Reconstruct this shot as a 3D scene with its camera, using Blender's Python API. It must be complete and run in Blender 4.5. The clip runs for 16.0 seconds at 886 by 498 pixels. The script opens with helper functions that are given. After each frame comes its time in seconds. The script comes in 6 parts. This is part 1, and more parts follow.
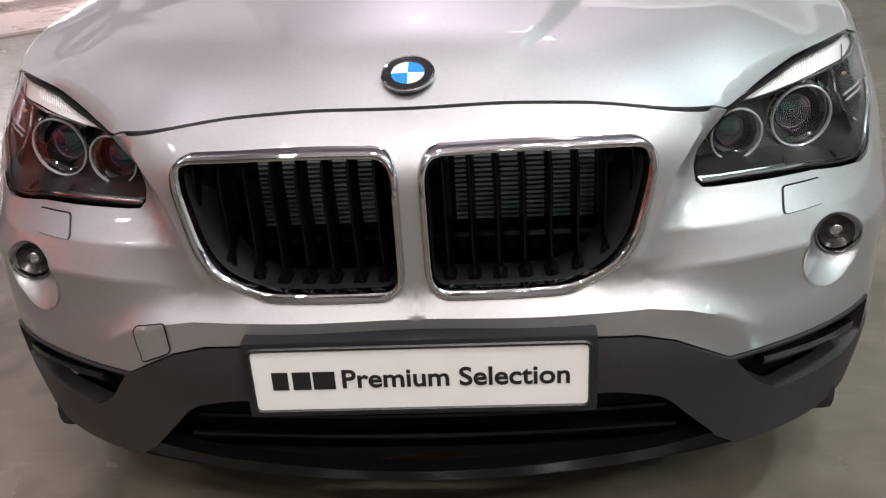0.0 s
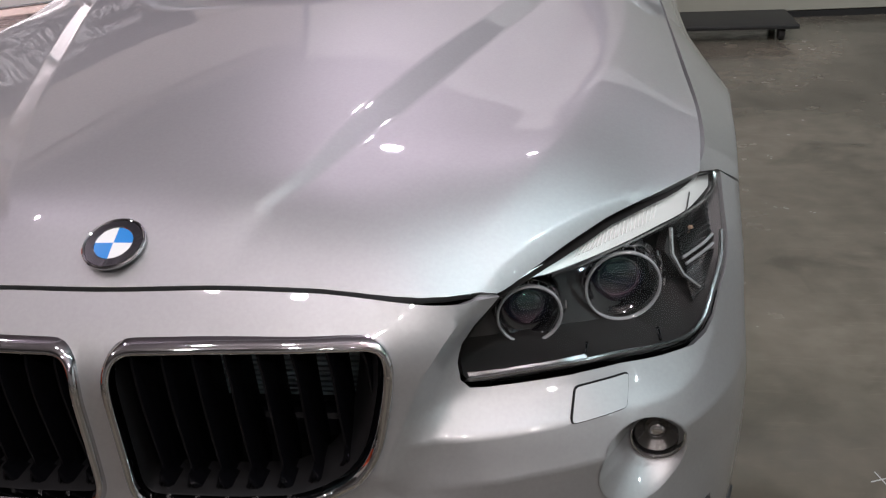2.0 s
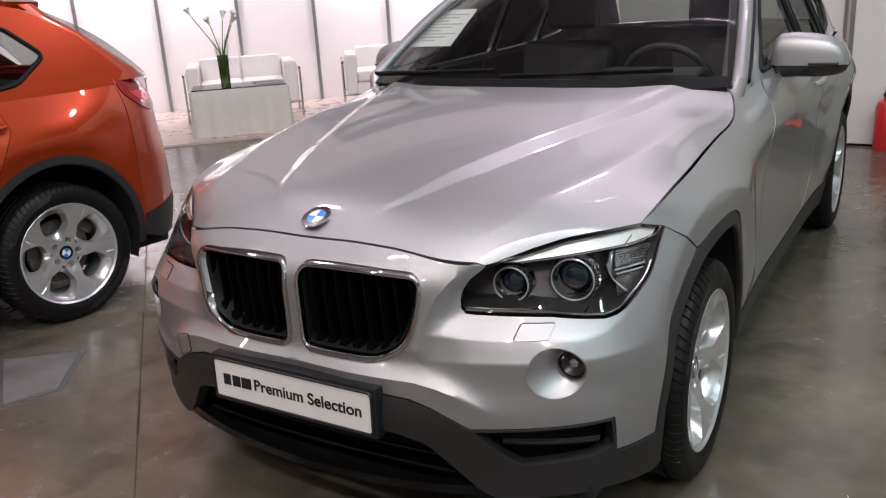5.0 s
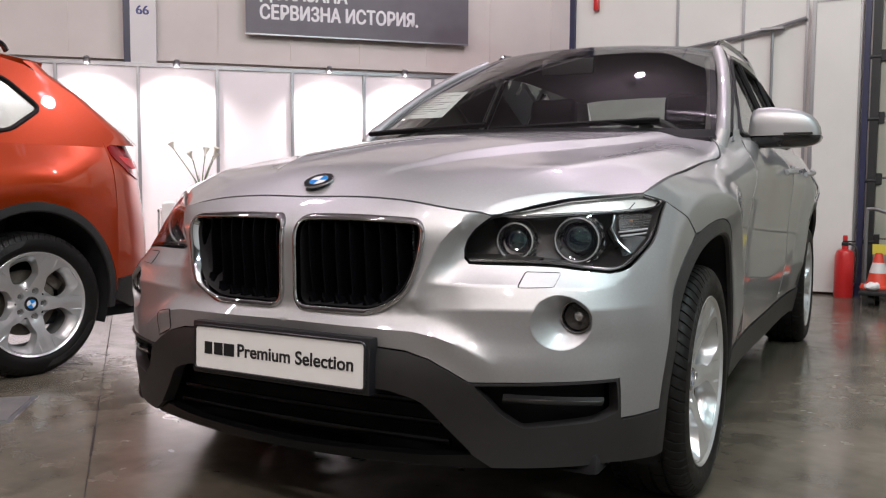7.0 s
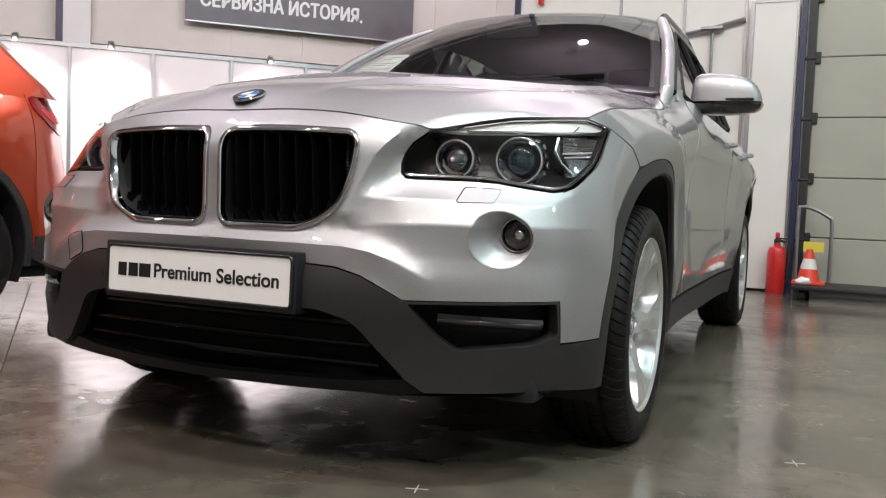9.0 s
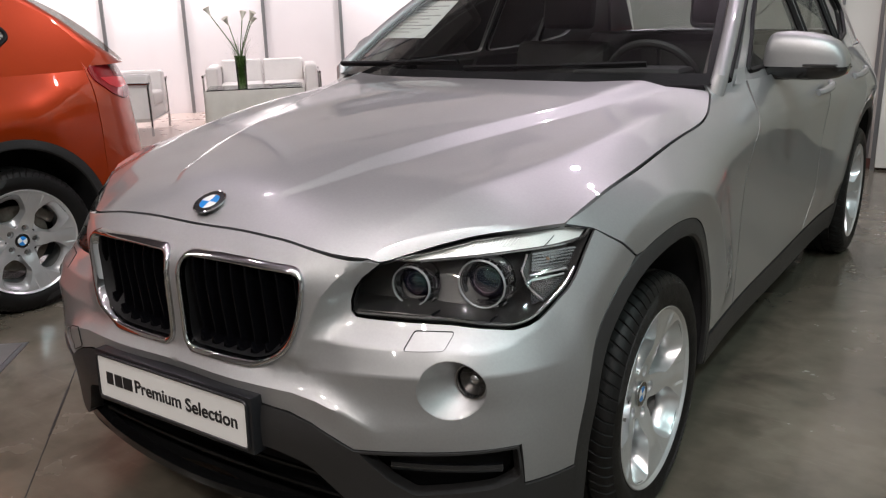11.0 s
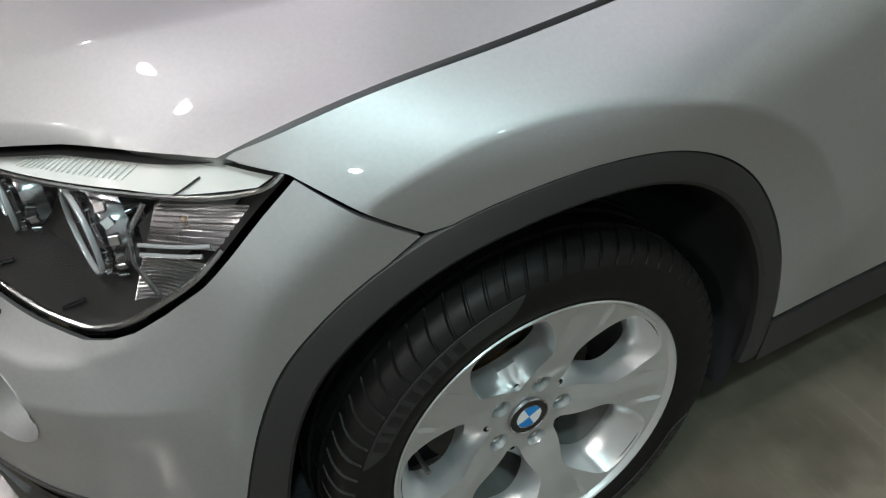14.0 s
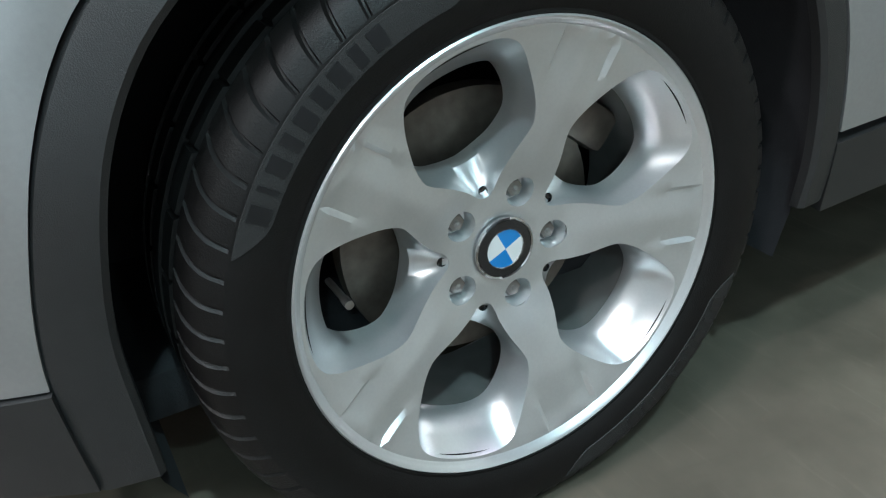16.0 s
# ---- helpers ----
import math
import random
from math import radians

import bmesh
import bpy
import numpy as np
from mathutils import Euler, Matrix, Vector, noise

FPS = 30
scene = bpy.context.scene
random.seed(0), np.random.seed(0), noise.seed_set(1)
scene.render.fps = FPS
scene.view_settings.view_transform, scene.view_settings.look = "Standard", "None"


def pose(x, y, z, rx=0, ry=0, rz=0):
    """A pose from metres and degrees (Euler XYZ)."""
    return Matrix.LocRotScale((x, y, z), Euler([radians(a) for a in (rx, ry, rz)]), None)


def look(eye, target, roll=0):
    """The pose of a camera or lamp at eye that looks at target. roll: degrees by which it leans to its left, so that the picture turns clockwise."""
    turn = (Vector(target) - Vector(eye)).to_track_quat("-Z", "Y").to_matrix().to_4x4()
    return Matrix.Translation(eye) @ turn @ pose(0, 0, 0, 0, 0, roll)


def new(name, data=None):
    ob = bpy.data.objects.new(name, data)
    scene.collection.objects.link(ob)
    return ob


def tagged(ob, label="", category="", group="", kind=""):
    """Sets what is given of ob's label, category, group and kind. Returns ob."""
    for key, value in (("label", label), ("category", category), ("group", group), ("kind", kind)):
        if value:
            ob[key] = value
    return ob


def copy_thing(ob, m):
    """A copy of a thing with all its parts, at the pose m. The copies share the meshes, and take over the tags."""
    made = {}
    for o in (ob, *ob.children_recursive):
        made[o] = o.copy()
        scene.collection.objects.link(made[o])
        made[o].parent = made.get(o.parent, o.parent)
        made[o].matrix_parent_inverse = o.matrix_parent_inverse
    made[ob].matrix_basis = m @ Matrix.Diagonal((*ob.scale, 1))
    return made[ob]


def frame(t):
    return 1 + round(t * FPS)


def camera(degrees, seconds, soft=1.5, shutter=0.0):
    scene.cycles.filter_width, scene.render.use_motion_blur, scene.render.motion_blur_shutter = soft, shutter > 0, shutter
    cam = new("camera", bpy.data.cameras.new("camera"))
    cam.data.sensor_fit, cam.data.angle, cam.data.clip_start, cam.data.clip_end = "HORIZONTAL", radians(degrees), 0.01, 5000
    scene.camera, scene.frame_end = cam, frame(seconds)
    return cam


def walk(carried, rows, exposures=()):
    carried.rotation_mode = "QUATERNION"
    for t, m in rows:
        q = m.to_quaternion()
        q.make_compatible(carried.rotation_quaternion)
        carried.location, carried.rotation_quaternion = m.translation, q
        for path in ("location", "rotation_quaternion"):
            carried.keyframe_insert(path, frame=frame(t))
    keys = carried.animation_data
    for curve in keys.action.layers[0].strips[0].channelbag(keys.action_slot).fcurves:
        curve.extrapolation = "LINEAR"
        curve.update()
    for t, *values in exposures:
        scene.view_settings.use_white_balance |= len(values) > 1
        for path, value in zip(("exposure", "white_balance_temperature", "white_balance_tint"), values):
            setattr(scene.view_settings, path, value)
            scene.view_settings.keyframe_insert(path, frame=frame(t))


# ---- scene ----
cam = camera(55.1, 16.0, soft=1.2)
PATH = [
    (0, (0.123, -0.701, 1.18), (0.0, 1.105, 0.33), -3.6),
    (0.5, (0.15, -0.691, 1.196), (0.0, 1.141, 0.406), -3.7),
    (1, (0.215, -0.614, 1.214), (0.085, 1.223, 0.435), -2.8),
    (1.5, (0.353, -0.454, 1.245), (0.16, 1.372, 0.453), -2.7),
    (2, (0.554, -0.348, 1.304), (0.291, 1.443, 0.452), -3.8),
    (2.5, (0.751, -0.277, 1.336), (0.105, 1.388, 0.435), -5.9),
    (3, (0.955, -0.267, 1.375), (0.121, 1.299, 0.453), -4.1),
    (3.5, (1.147, -0.406, 1.392), (0.157, 1.083, 0.497), -2.5),
    (4, (1.236, -0.621, 1.417), (0.203, 0.886, 0.604), -3.4),
    (4.5, (1.306, -0.883, 1.434), (0.356, 0.724, 0.717), -4.4),
    (5, (1.39, -1.08, 1.444), (0.393, 0.545, 0.84), -3.4),
    (5.2, (1.417, -1.138, 1.445), (0.423, 0.497, 0.864), -3.1),
    (7.3, (1.312, -1.218, 0.787), (0.373, 0.543, 0.659), 0.5),
    (7.5, (1.307, -1.216, 0.756), (0.369, 0.546, 0.626), 0.6),
    (8, (1.288, -1.209, 0.692), (0.368, 0.564, 0.586), 1.4),
    (8.5, (1.275, -1.19, 0.649), (0.407, 0.609, 0.539), 2.2),
    (9, (1.294, -1.133, 0.638), (0.478, 0.689, 0.526), 2.2),
    (9.5, (1.339, -1.047, 0.744), (0.524, 0.776, 0.637), 1.0),
    (10, (1.412, -0.981, 0.95), (0.533, 0.792, 0.662), 0.3),
    (10.2, (1.461, -0.956, 1.062), (0.536, 0.781, 0.702), -0.2),
    (12.3, (1.563, -0.127, 1.39), (0.269, 1.156, 0.564), -3.3),
    (12.5, (1.541, -0.04, 1.377), (0.223, 1.183, 0.501), -3.6),
    (13, (1.505, 0.235, 1.368), (0.153, 1.322, 0.373), -2.8),
    (13.5, (1.537, 0.495, 1.346), (0.152, 1.453, 0.268), -3.4),
    (14, (1.531, 0.752, 1.297), (0.105, 1.427, 0.068), -3.1),
    (14.5, (1.511, 0.839, 1.136), (0.039, 1.328, -0.126), -5.5),
    (15, (1.437, 0.858, 0.902), (-0.148, 1.364, -0.208), -4.5),
    (15.5, (1.429, 0.842, 0.76), (-0.202, 1.476, -0.209), -3.9),
    (16, (1.463, 0.826, 0.736), (-0.108, 1.606, -0.226), -4.6),
]
EXPOSURES = [(0, 0.35, 6450, 11), (1.0, 0.2, 6400, 14), (2.5, -0.47, 6350, 14), (4, -0.35, 6350, 15), (5, -0.15, 6400, 14), (7.5, 0.0, 6500, 13), (8.5, 0.1, 6500, 10), (9, 0.25, 6500, 10), (10, 0.0, 6500, 10), (12.5, -0.27, 6500, 10), (13.5, -0.12, 6350, 9), (14.2, 0.1, 6300, 3), (15, 0.9, 5750, 3), (15.5, 0.8, 5750, 3), (16, 0.62, 5750, 3)]
walk(cam, [(t, look(eye, target, roll)) for t, eye, target, roll in PATH], EXPOSURES)

# ---- world, lamps and exposure ----
world = bpy.data.worlds.new("hall_world")
scene.world = world
world.use_nodes = True
world.node_tree.nodes["Background"].inputs[0].default_value = (0.10, 0.09, 0.10, 1)
world.node_tree.nodes["Background"].inputs[1].default_value = 0.4
scene.view_settings.exposure = 0.0


def globe_lamp(x, y, z, power, colour=(1, 0.93, 0.955)):
    data = bpy.data.lights.new("hall_lamp", "POINT")
    data.shadow_soft_size, data.energy, data.color = 0.13, power, colour
    ob = new("hall_lamp", data)
    ob.location = (x, y, z)
    return ob


def lamp_tint(x, y):
    """Lilac over the lounge, cool by the hall door, creamy before the cars."""
    if x > 3 and y > -3:
        return (0.74, 1.0, 1.0)
    return (1, 0.84, 0.97) if y > 1 else (1, 0.90, 0.91) if y > -3 else (1, 0.92, 0.86)


# hanging high-bay lamps: x, y, power; the ones towards the door are cooler
# (9.0, -2.0) is an added lamp that brightens the unseen east wall
LAMPS = [(-0.6, 6.7, 330), (1.35, 5.6, 160), (-4.2, 1.6, 180), (-6.1, -1.5, 130), (-7.9, -4.5, 150), (-2.0, -0.95, 80), (-0.55, -0.9, 140), (0.95, -1.1, 220), (2.4, -0.9, 290), (4.0, 0.7, 560), (-2.8, -4.6, 190), (-0.3, -4.4, 250), (2.2, -4.6, 380), (4.6, -4.6, 380), (7.0, 2.2, 70), (9.0, -2.0, 360), (1.2, -9.0, 150)]
LAMP_Z = 6.3
for lx, ly, power in LAMPS:
    globe_lamp(lx, ly, LAMP_Z, power, lamp_tint(lx, ly))


# ---- materials ----
def material(name, colour, rough=0.5, metal=0.0, coat=0.0, vary=0.0, scale=20.0, bump=0.0, bump_scale=200.0, emit=None, strength=0.0, vary_rough=0.0, spec=0.5):
    m = bpy.data.materials.new(name)
    m.use_nodes = True
    nt = m.node_tree
    b = nt.nodes["Principled BSDF"]
    b.inputs["Base Color"].default_value = (*colour, 1)
    b.inputs["Roughness"].default_value = rough
    b.inputs["Metallic"].default_value = metal
    b.inputs["Specular IOR Level"].default_value = spec
    if coat:
        b.inputs["Coat Weight"].default_value = coat
        b.inputs["Coat Roughness"].default_value = 0.02
    co = nt.nodes.new("ShaderNodeTexCoord")
    if vary:
        n1 = nt.nodes.new("ShaderNodeTexNoise")
        n1.inputs["Scale"].default_value = scale
        n1.inputs["Detail"].default_value = 8
        n2 = nt.nodes.new("ShaderNodeTexNoise")
        n2.inputs["Scale"].default_value = scale * 0.13
        n2.inputs["Detail"].default_value = 4
        nt.links.new(co.outputs["Object"], n1.inputs["Vector"])
        nt.links.new(co.outputs["Object"], n2.inputs["Vector"])
        add = nt.nodes.new("ShaderNodeMath")
        add.operation = "ADD"
        nt.links.new(n1.outputs["Fac"], add.inputs[0])
        nt.links.new(n2.outputs["Fac"], add.inputs[1])
        rng = nt.nodes.new("ShaderNodeMapRange")
        rng.inputs["From Min"].default_value, rng.inputs["From Max"].default_value = 0.7, 1.3
        rng.inputs["To Min"].default_value, rng.inputs["To Max"].default_value = 1 - vary, 1 + vary
        nt.links.new(add.outputs[0], rng.inputs["Value"])
        mul = nt.nodes.new("ShaderNodeVectorMath")
        mul.operation = "SCALE"
        mul.inputs[0].default_value = colour
        nt.links.new(rng.outputs[0], mul.inputs["Scale"])
        nt.links.new(mul.outputs[0], b.inputs["Base Color"])
        if vary_rough:
            r2 = nt.nodes.new("ShaderNodeMapRange")
            r2.inputs["From Min"].default_value, r2.inputs["From Max"].default_value = 0.75, 1.25
            r2.inputs["To Min"].default_value, r2.inputs["To Max"].default_value = rough - vary_rough, rough + vary_rough
            nt.links.new(add.outputs[0], r2.inputs["Value"])
            nt.links.new(r2.outputs[0], b.inputs["Roughness"])
    if bump:
        nb = nt.nodes.new("ShaderNodeTexNoise")
        nb.inputs["Scale"].default_value = bump_scale
        nb.inputs["Detail"].default_value = 4
        nt.links.new(co.outputs["Object"], nb.inputs["Vector"])
        bp = nt.nodes.new("ShaderNodeBump")
        bp.inputs["Strength"].default_value = bump
        bp.inputs["Distance"].default_value = 0.002
        nt.links.new(nb.outputs["Fac"], bp.inputs["Height"])
        nt.links.new(bp.outputs[0], b.inputs["Normal"])
    if emit:
        b.inputs["Emission Color"].default_value = (*emit, 1)
        b.inputs["Emission Strength"].default_value = strength
    return m


def glass(name, colour=(1, 1, 1), rough=0.0, ior=1.45, alpha=0.12, tint_rough=0.02):
    """Thin pane: a clear see-through sheet with a mirror-like coat."""
    m = bpy.data.materials.new(name)
    m.use_nodes = True
    nt = m.node_tree
    nt.nodes.remove(nt.nodes["Principled BSDF"])
    tr = nt.nodes.new("ShaderNodeBsdfTransparent")
    tr.inputs[0].default_value = (*colour, 1)
    gl = nt.nodes.new("ShaderNodeBsdfGlossy")
    gl.inputs["Roughness"].default_value = tint_rough
    fr = nt.nodes.new("ShaderNodeFresnel")
    fr.inputs[0].default_value = ior
    mix = nt.nodes.new("ShaderNodeMixShader")
    nt.links.new(fr.outputs[0], mix.inputs[0])
    nt.links.new(tr.outputs[0], mix.inputs[1])
    nt.links.new(gl.outputs[0], mix.inputs[2])
    nt.links.new(mix.outputs[0], nt.nodes["Material Output"].inputs[0])
    return m


SILVER = material("silver_paint", (0.405, 0.405, 0.41), 0.48, 0.76, 1.0, 0.04, 1400)
ORANGE = material("orange_paint", (0.46, 0.046, 0.0035), 0.32, 0.55, 1.0, 0.03, 900)
CLAD = material("grey_cladding", (0.0205, 0.0195, 0.0198), 0.46, 0, 0, 0.10, 60, 0.25, 900)
GLOSSBLACK = material("gloss_black", (0.005, 0.005, 0.006), 0.08, 0, 1.0, 0.2, 30)
DARK = material("dark_plastic", (0.006, 0.006, 0.0065), 0.55, 0, 0, 0.2, 40, 0.2, 500, spec=0.2)
LIPBLACK = material("lip_black", (0.005, 0.005, 0.0055), 0.16, 0, 0, 0.15, 30, spec=0.28)
LINER = material("felt_liner", (0.010, 0.010, 0.012), 0.9, 0, 0, 0.2, 60, 0.3, 400)
CHROME = material("chrome", (0.58, 0.58, 0.59), 0.05, 1.0)
ALLOY = material("alloy_silver", (0.72, 0.72, 0.73), 0.30, 0.75, 0.5, 0.03, 300, 0.03, 2000)
STEEL = material("brushed_steel", (0.33, 0.32, 0.31), 0.38, 1.0, 0, 0.15, 40)
DISC = material("brake_iron", (0.15, 0.125, 0.105), 0.5, 0.7, 0, 0.3, 60)
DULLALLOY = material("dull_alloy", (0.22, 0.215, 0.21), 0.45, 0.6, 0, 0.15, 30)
RUST = material("rusty_hub", (0.26, 0.15, 0.08), 0.6, 0.5, 0, 0.3, 50)
RUBBER = material("tyre_rubber", (0.0050, 0.0042, 0.0040), 0.52, 0, 0, 0.15, 40, 0.25, 600, vary_rough=0.08, spec=0.26)
RUBBERPALE = material("ribbed_rubber", (0.014, 0.0135, 0.0135), 0.6, 0, 0, 0.12, 60, 0.4, 900)
RUBBERMARK = material("tyre_lettering", (0.005, 0.005, 0.006), 0.4)
LENS = glass("clear_lens", (0.97, 0.97, 0.97), ior=1.33)
SCREEN = glass("windscreen_glass", (0.62, 0.66, 0.64), ior=1.5)
SIDEGLASS = glass("side_glass", (0.55, 0.58, 0.56), ior=1.5)
BEZEL = material("lamp_bezel", (0.017, 0.016, 0.0155), 0.33, 0.1, 0, 0.1, 40)
SLAT = material("slat_black", (0.003, 0.003, 0.004), 0.26, 0, 0, spec=0.12)
RIBGREY = material("rib_grey", (0.72, 0.72, 0.705), 0.35)
HALO = material("halo_crystal", (0.62, 0.63, 0.65), 0.10, 0.55, 1.0)
BEZELGLOSS = material("gloss_bezel", (0.075, 0.072, 0.070), 0.24, 0.6, 0.3)
BROW = material("lamp_brow", (0.80, 0.80, 0.78), 0.25, 0.3, 0.5)
PROJ = material("projector_glass", (0.009, 0.013, 0.026), 0.03, 0.0, 1.0)
AMBER = material("amber_bulb", (0.30, 0.20, 0.14), 0.2, 0, 0.5)
REFLECTOR = material("lamp_reflector", (0.75, 0.75, 0.76), 0.15, 1.0)
LAMPFLUTE = material("fluted_lamp_metal", (0.62, 0.62, 0.63), 0.12, 1.0)
LAMPBARREL = material("lamp_barrel_metal", (0.42, 0.42, 0.43), 0.16, 1.0)
PROJ.node_tree.nodes["Principled BSDF"].inputs["Thin Film Thickness"].default_value = 620
PROJ.node_tree.nodes["Principled BSDF"].inputs["Thin Film IOR"].default_value = 1.9
TRIMCHROME = material("satin_chrome", (0.60, 0.60, 0.60), 0.16, 1.0)
PLATEWHITE = material("plate_white", (0.78, 0.78, 0.76), 0.35, 0, 0.2, 0.02, 30)
PLATEBLACK = material("plate_black", (0.010, 0.010, 0.012), 0.4)
EMBLUE = material("emblem_blue", (0.02, 0.22, 0.62), 0.2, 0, 1.0)
EMWHITE = material("emblem_white", (0.80, 0.80, 0.80), 0.2, 0, 1.0)
EMBLACK = material("emblem_black", (0.01, 0.01, 0.012), 0.2, 0, 1.0)
TAILBRIGHT = material("tail_bright", (0.62, 0.02, 0.03), 0.22, 0, 0.2)
TAILRED = material("tail_red", (0.26, 0.004, 0.008), 0.14, 0, 0.25, 0.2, 20)
CABIN = material("cabin_dark", (0.022, 0.021, 0.021), 0.6, 0, 0, 0.15, 30, 0.2, 400)
CABINGREY = material("cabin_headlining", (0.16, 0.15, 0.145), 0.8, 0, 0, 0.1, 30)
FINS = material("radiator_fins", (0.34, 0.42, 0.45), 0.4, 0.5, 0, 0.1, 60)


# ---- mesh helpers ----
def part(name, bm, mat, parent=None, label="", smooth=True, angle=35, kind="", category=""):
    me = bpy.data.meshes.new(name)
    bm.normal_update()
    bm.to_mesh(me)
    bm.free()
    for p in me.polygons:
        p.use_smooth = smooth
    if smooth:
        me.set_sharp_from_angle(angle=radians(angle))
    for m in (mat if isinstance(mat, (list, tuple)) else [mat]):
        me.materials.append(m)
    ob = new(name, me)
    while parent and parent.parent and parent.parent.parent:
        parent = parent.parent
    if parent:
        ob.parent = parent
    return tagged(ob, label, category, "", kind)


def thing(name, label, category, m=None, group=""):
    ob = new(name)
    ob.empty_display_size = 0.1
    if m is not None:
        ob.matrix_basis = m
    return tagged(ob, label, category, group)


def join(*bms):
    out = bmesh.new()
    for b in bms:
        me = bpy.data.meshes.new("tmp")
        b.to_mesh(me)
        b.free()
        out.from_mesh(me)
        bpy.data.meshes.remove(me)
    return out


def box(x0, x1, y0, y1, z0, z1, bevel=0.0, seg=2):
    bm = bmesh.new()
    bmesh.ops.create_cube(bm, size=1)
    bmesh.ops.transform(bm, matrix=Matrix.Translation(((x0 + x1) / 2, (y0 + y1) / 2, (z0 + z1) / 2)) @ Matrix.Diagonal((x1 - x0, y1 - y0, z1 - z0, 1)), verts=bm.verts)
    if bevel:
        bmesh.ops.bevel(bm, geom=bm.edges[:], offset=bevel, segments=seg, affect="EDGES", profile=0.6)
    return bm


def moved(bm, m):
    bmesh.ops.transform(bm, matrix=m, verts=bm.verts)
    return bm


def mirrored(bm):
    """A copy of bm across x = 0."""
    out = bm.copy()
    bmesh.ops.scale(out, vec=(-1, 1, 1), verts=out.verts)
    bmesh.ops.reverse_faces(out, faces=out.faces)
    return out


def both(bm):
    m = mirrored(bm)
    out = join(bm, m)
    bmesh.ops.remove_doubles(out, verts=out.verts, dist=0.0006)
    return out


def lathe(profile, seg=64, axis="X", closed=False):
    """Turns (along, radius) pairs round an axis."""
    bm = bmesh.new()
    rings = []
    for k in range(seg):
        a = 2 * math.pi * k / seg
        c, s = math.cos(a), math.sin(a)
        row = []
        for h, r in profile:
            p = {"X": (h, r * c, r * s), "Y": (r * c, h, r * s), "Z": (r * c, r * s, h)}[axis]
            row.append(bm.verts.new(p))
        rings.append(row)
    n = len(profile)
    for k in range(seg):
        a, b = rings[k], rings[(k + 1) % seg]
        for i in range(n if closed else n - 1):
            j = (i + 1) % n
            f = (a[i], a[j], b[j], b[i])
            bm.faces.new(f if axis != "Y" else f[::-1])
    bmesh.ops.remove_doubles(bm, verts=bm.verts, dist=1e-5)
    bmesh.ops.recalc_face_normals(bm, faces=bm.faces)
    return bm


def tube(points, radius, seg=8, closed=False, flat=1.0):
    """A rod along points; flat squeezes it along its local second axis."""
    bm = bmesh.new()
    pts = [Vector(p) for p in points]
    n = len(pts)
    rings = []
    up = None
    for i, p in enumerate(pts):
        a, b = pts[(i - 1) % n if closed else max(i - 1, 0)], pts[(i + 1) % n if closed else min(i + 1, n - 1)]
        d = (b - a).normalized()
        if up is None:
            up = d.orthogonal().normalized()
        up = (up - d * up.dot(d)).normalized()
        side = d.cross(up)
        r = radius[i] if isinstance(radius, (list, tuple)) else radius
        rings.append([bm.verts.new(p + up * (r * math.cos(2 * math.pi * k / seg)) + side * (r * flat * math.sin(2 * math.pi * k / seg))) for k in range(seg)])
    for i in range(n if closed else n - 1):
        a, b = rings[i], rings[(i + 1) % n]
        for k in range(seg):
            bm.faces.new((a[k], a[(k + 1) % seg], b[(k + 1) % seg], b[k]))
    if not closed:
        bm.faces.new(rings[0][::-1])
        bm.faces.new(rings[-1])
    bmesh.ops.recalc_face_normals(bm, faces=bm.faces)
    return bm


def spline(pts, n, closed=False):
    """Catmull-Rom through 2D or 3D points, n steps a span."""
    P = [np.array(p, float) for p in pts]
    m = len(P)
    out = []
    for i in range(m if closed else m - 1):
        g = (lambda k: P[k % m]) if closed else (lambda k: P[min(max(k, 0), m - 1)])
        a, b, c, d = g(i - 1), g(i), g(i + 1), g(i + 2)
        for k in range(n):
            t = k / n
            out.append(0.5 * (2 * b + (c - a) * t + (2 * a - 5 * b + 4 * c - d) * t * t + (3 * b - a - 3 * c + d) * t ** 3))
    if not closed:
        out.append(P[-1])
    return out


def hermite(xs, ys, x):
    """Smooth curve through (xs, ys), ys may have extra axes after the first; x is an array."""
    xs, ys, x = np.asarray(xs, float), np.asarray(ys, float), np.asarray(x, float)
    h = np.diff(xs)
    d = np.diff(ys, axis=0) / h.reshape(-1, *([1] * (ys.ndim - 1)))
    m = np.empty_like(ys)
    m[0], m[-1] = d[0], d[-1]
    w = (h[:-1] / (h[:-1] + h[1:])).reshape(-1, *([1] * (ys.ndim - 1)))
    m[1:-1] = d[:-1] * (1 - w) + d[1:] * w
    i = np.clip(np.searchsorted(xs, x) - 1, 0, len(xs) - 2)
    t = np.clip((x - xs[i]) / h[i], -0.3, 1.3)
    k = (slice(None),) + (None,) * (ys.ndim - 1)
    t, hh = t[k], h[i][k]
    return (2 * t ** 3 - 3 * t ** 2 + 1) * ys[i] + (t ** 3 - 2 * t ** 2 + t) * hh * m[i] + (-2 * t ** 3 + 3 * t ** 2) * ys[i + 1] + (t ** 3 - t ** 2) * hh * m[i + 1]


def table(us, vs, grid, even=False):
    """A smooth height over (u, v); grid has one row for each v. even: the same on both sides of u = 0."""
    G = np.asarray(grid, float).T
    if even:
        us, G = (-us[1], *us), np.concatenate([G[1:2], G])

    def f(u, v):
        u, v = np.atleast_1d(np.asarray(u, float)), np.atleast_1d(np.asarray(v, float))
        rows = hermite(us, G, u)
        out = np.empty(len(u))
        for k in range(len(u)):
            out[k] = hermite(vs, rows[k], np.array([v[k]]))[0]
        return out
    return f


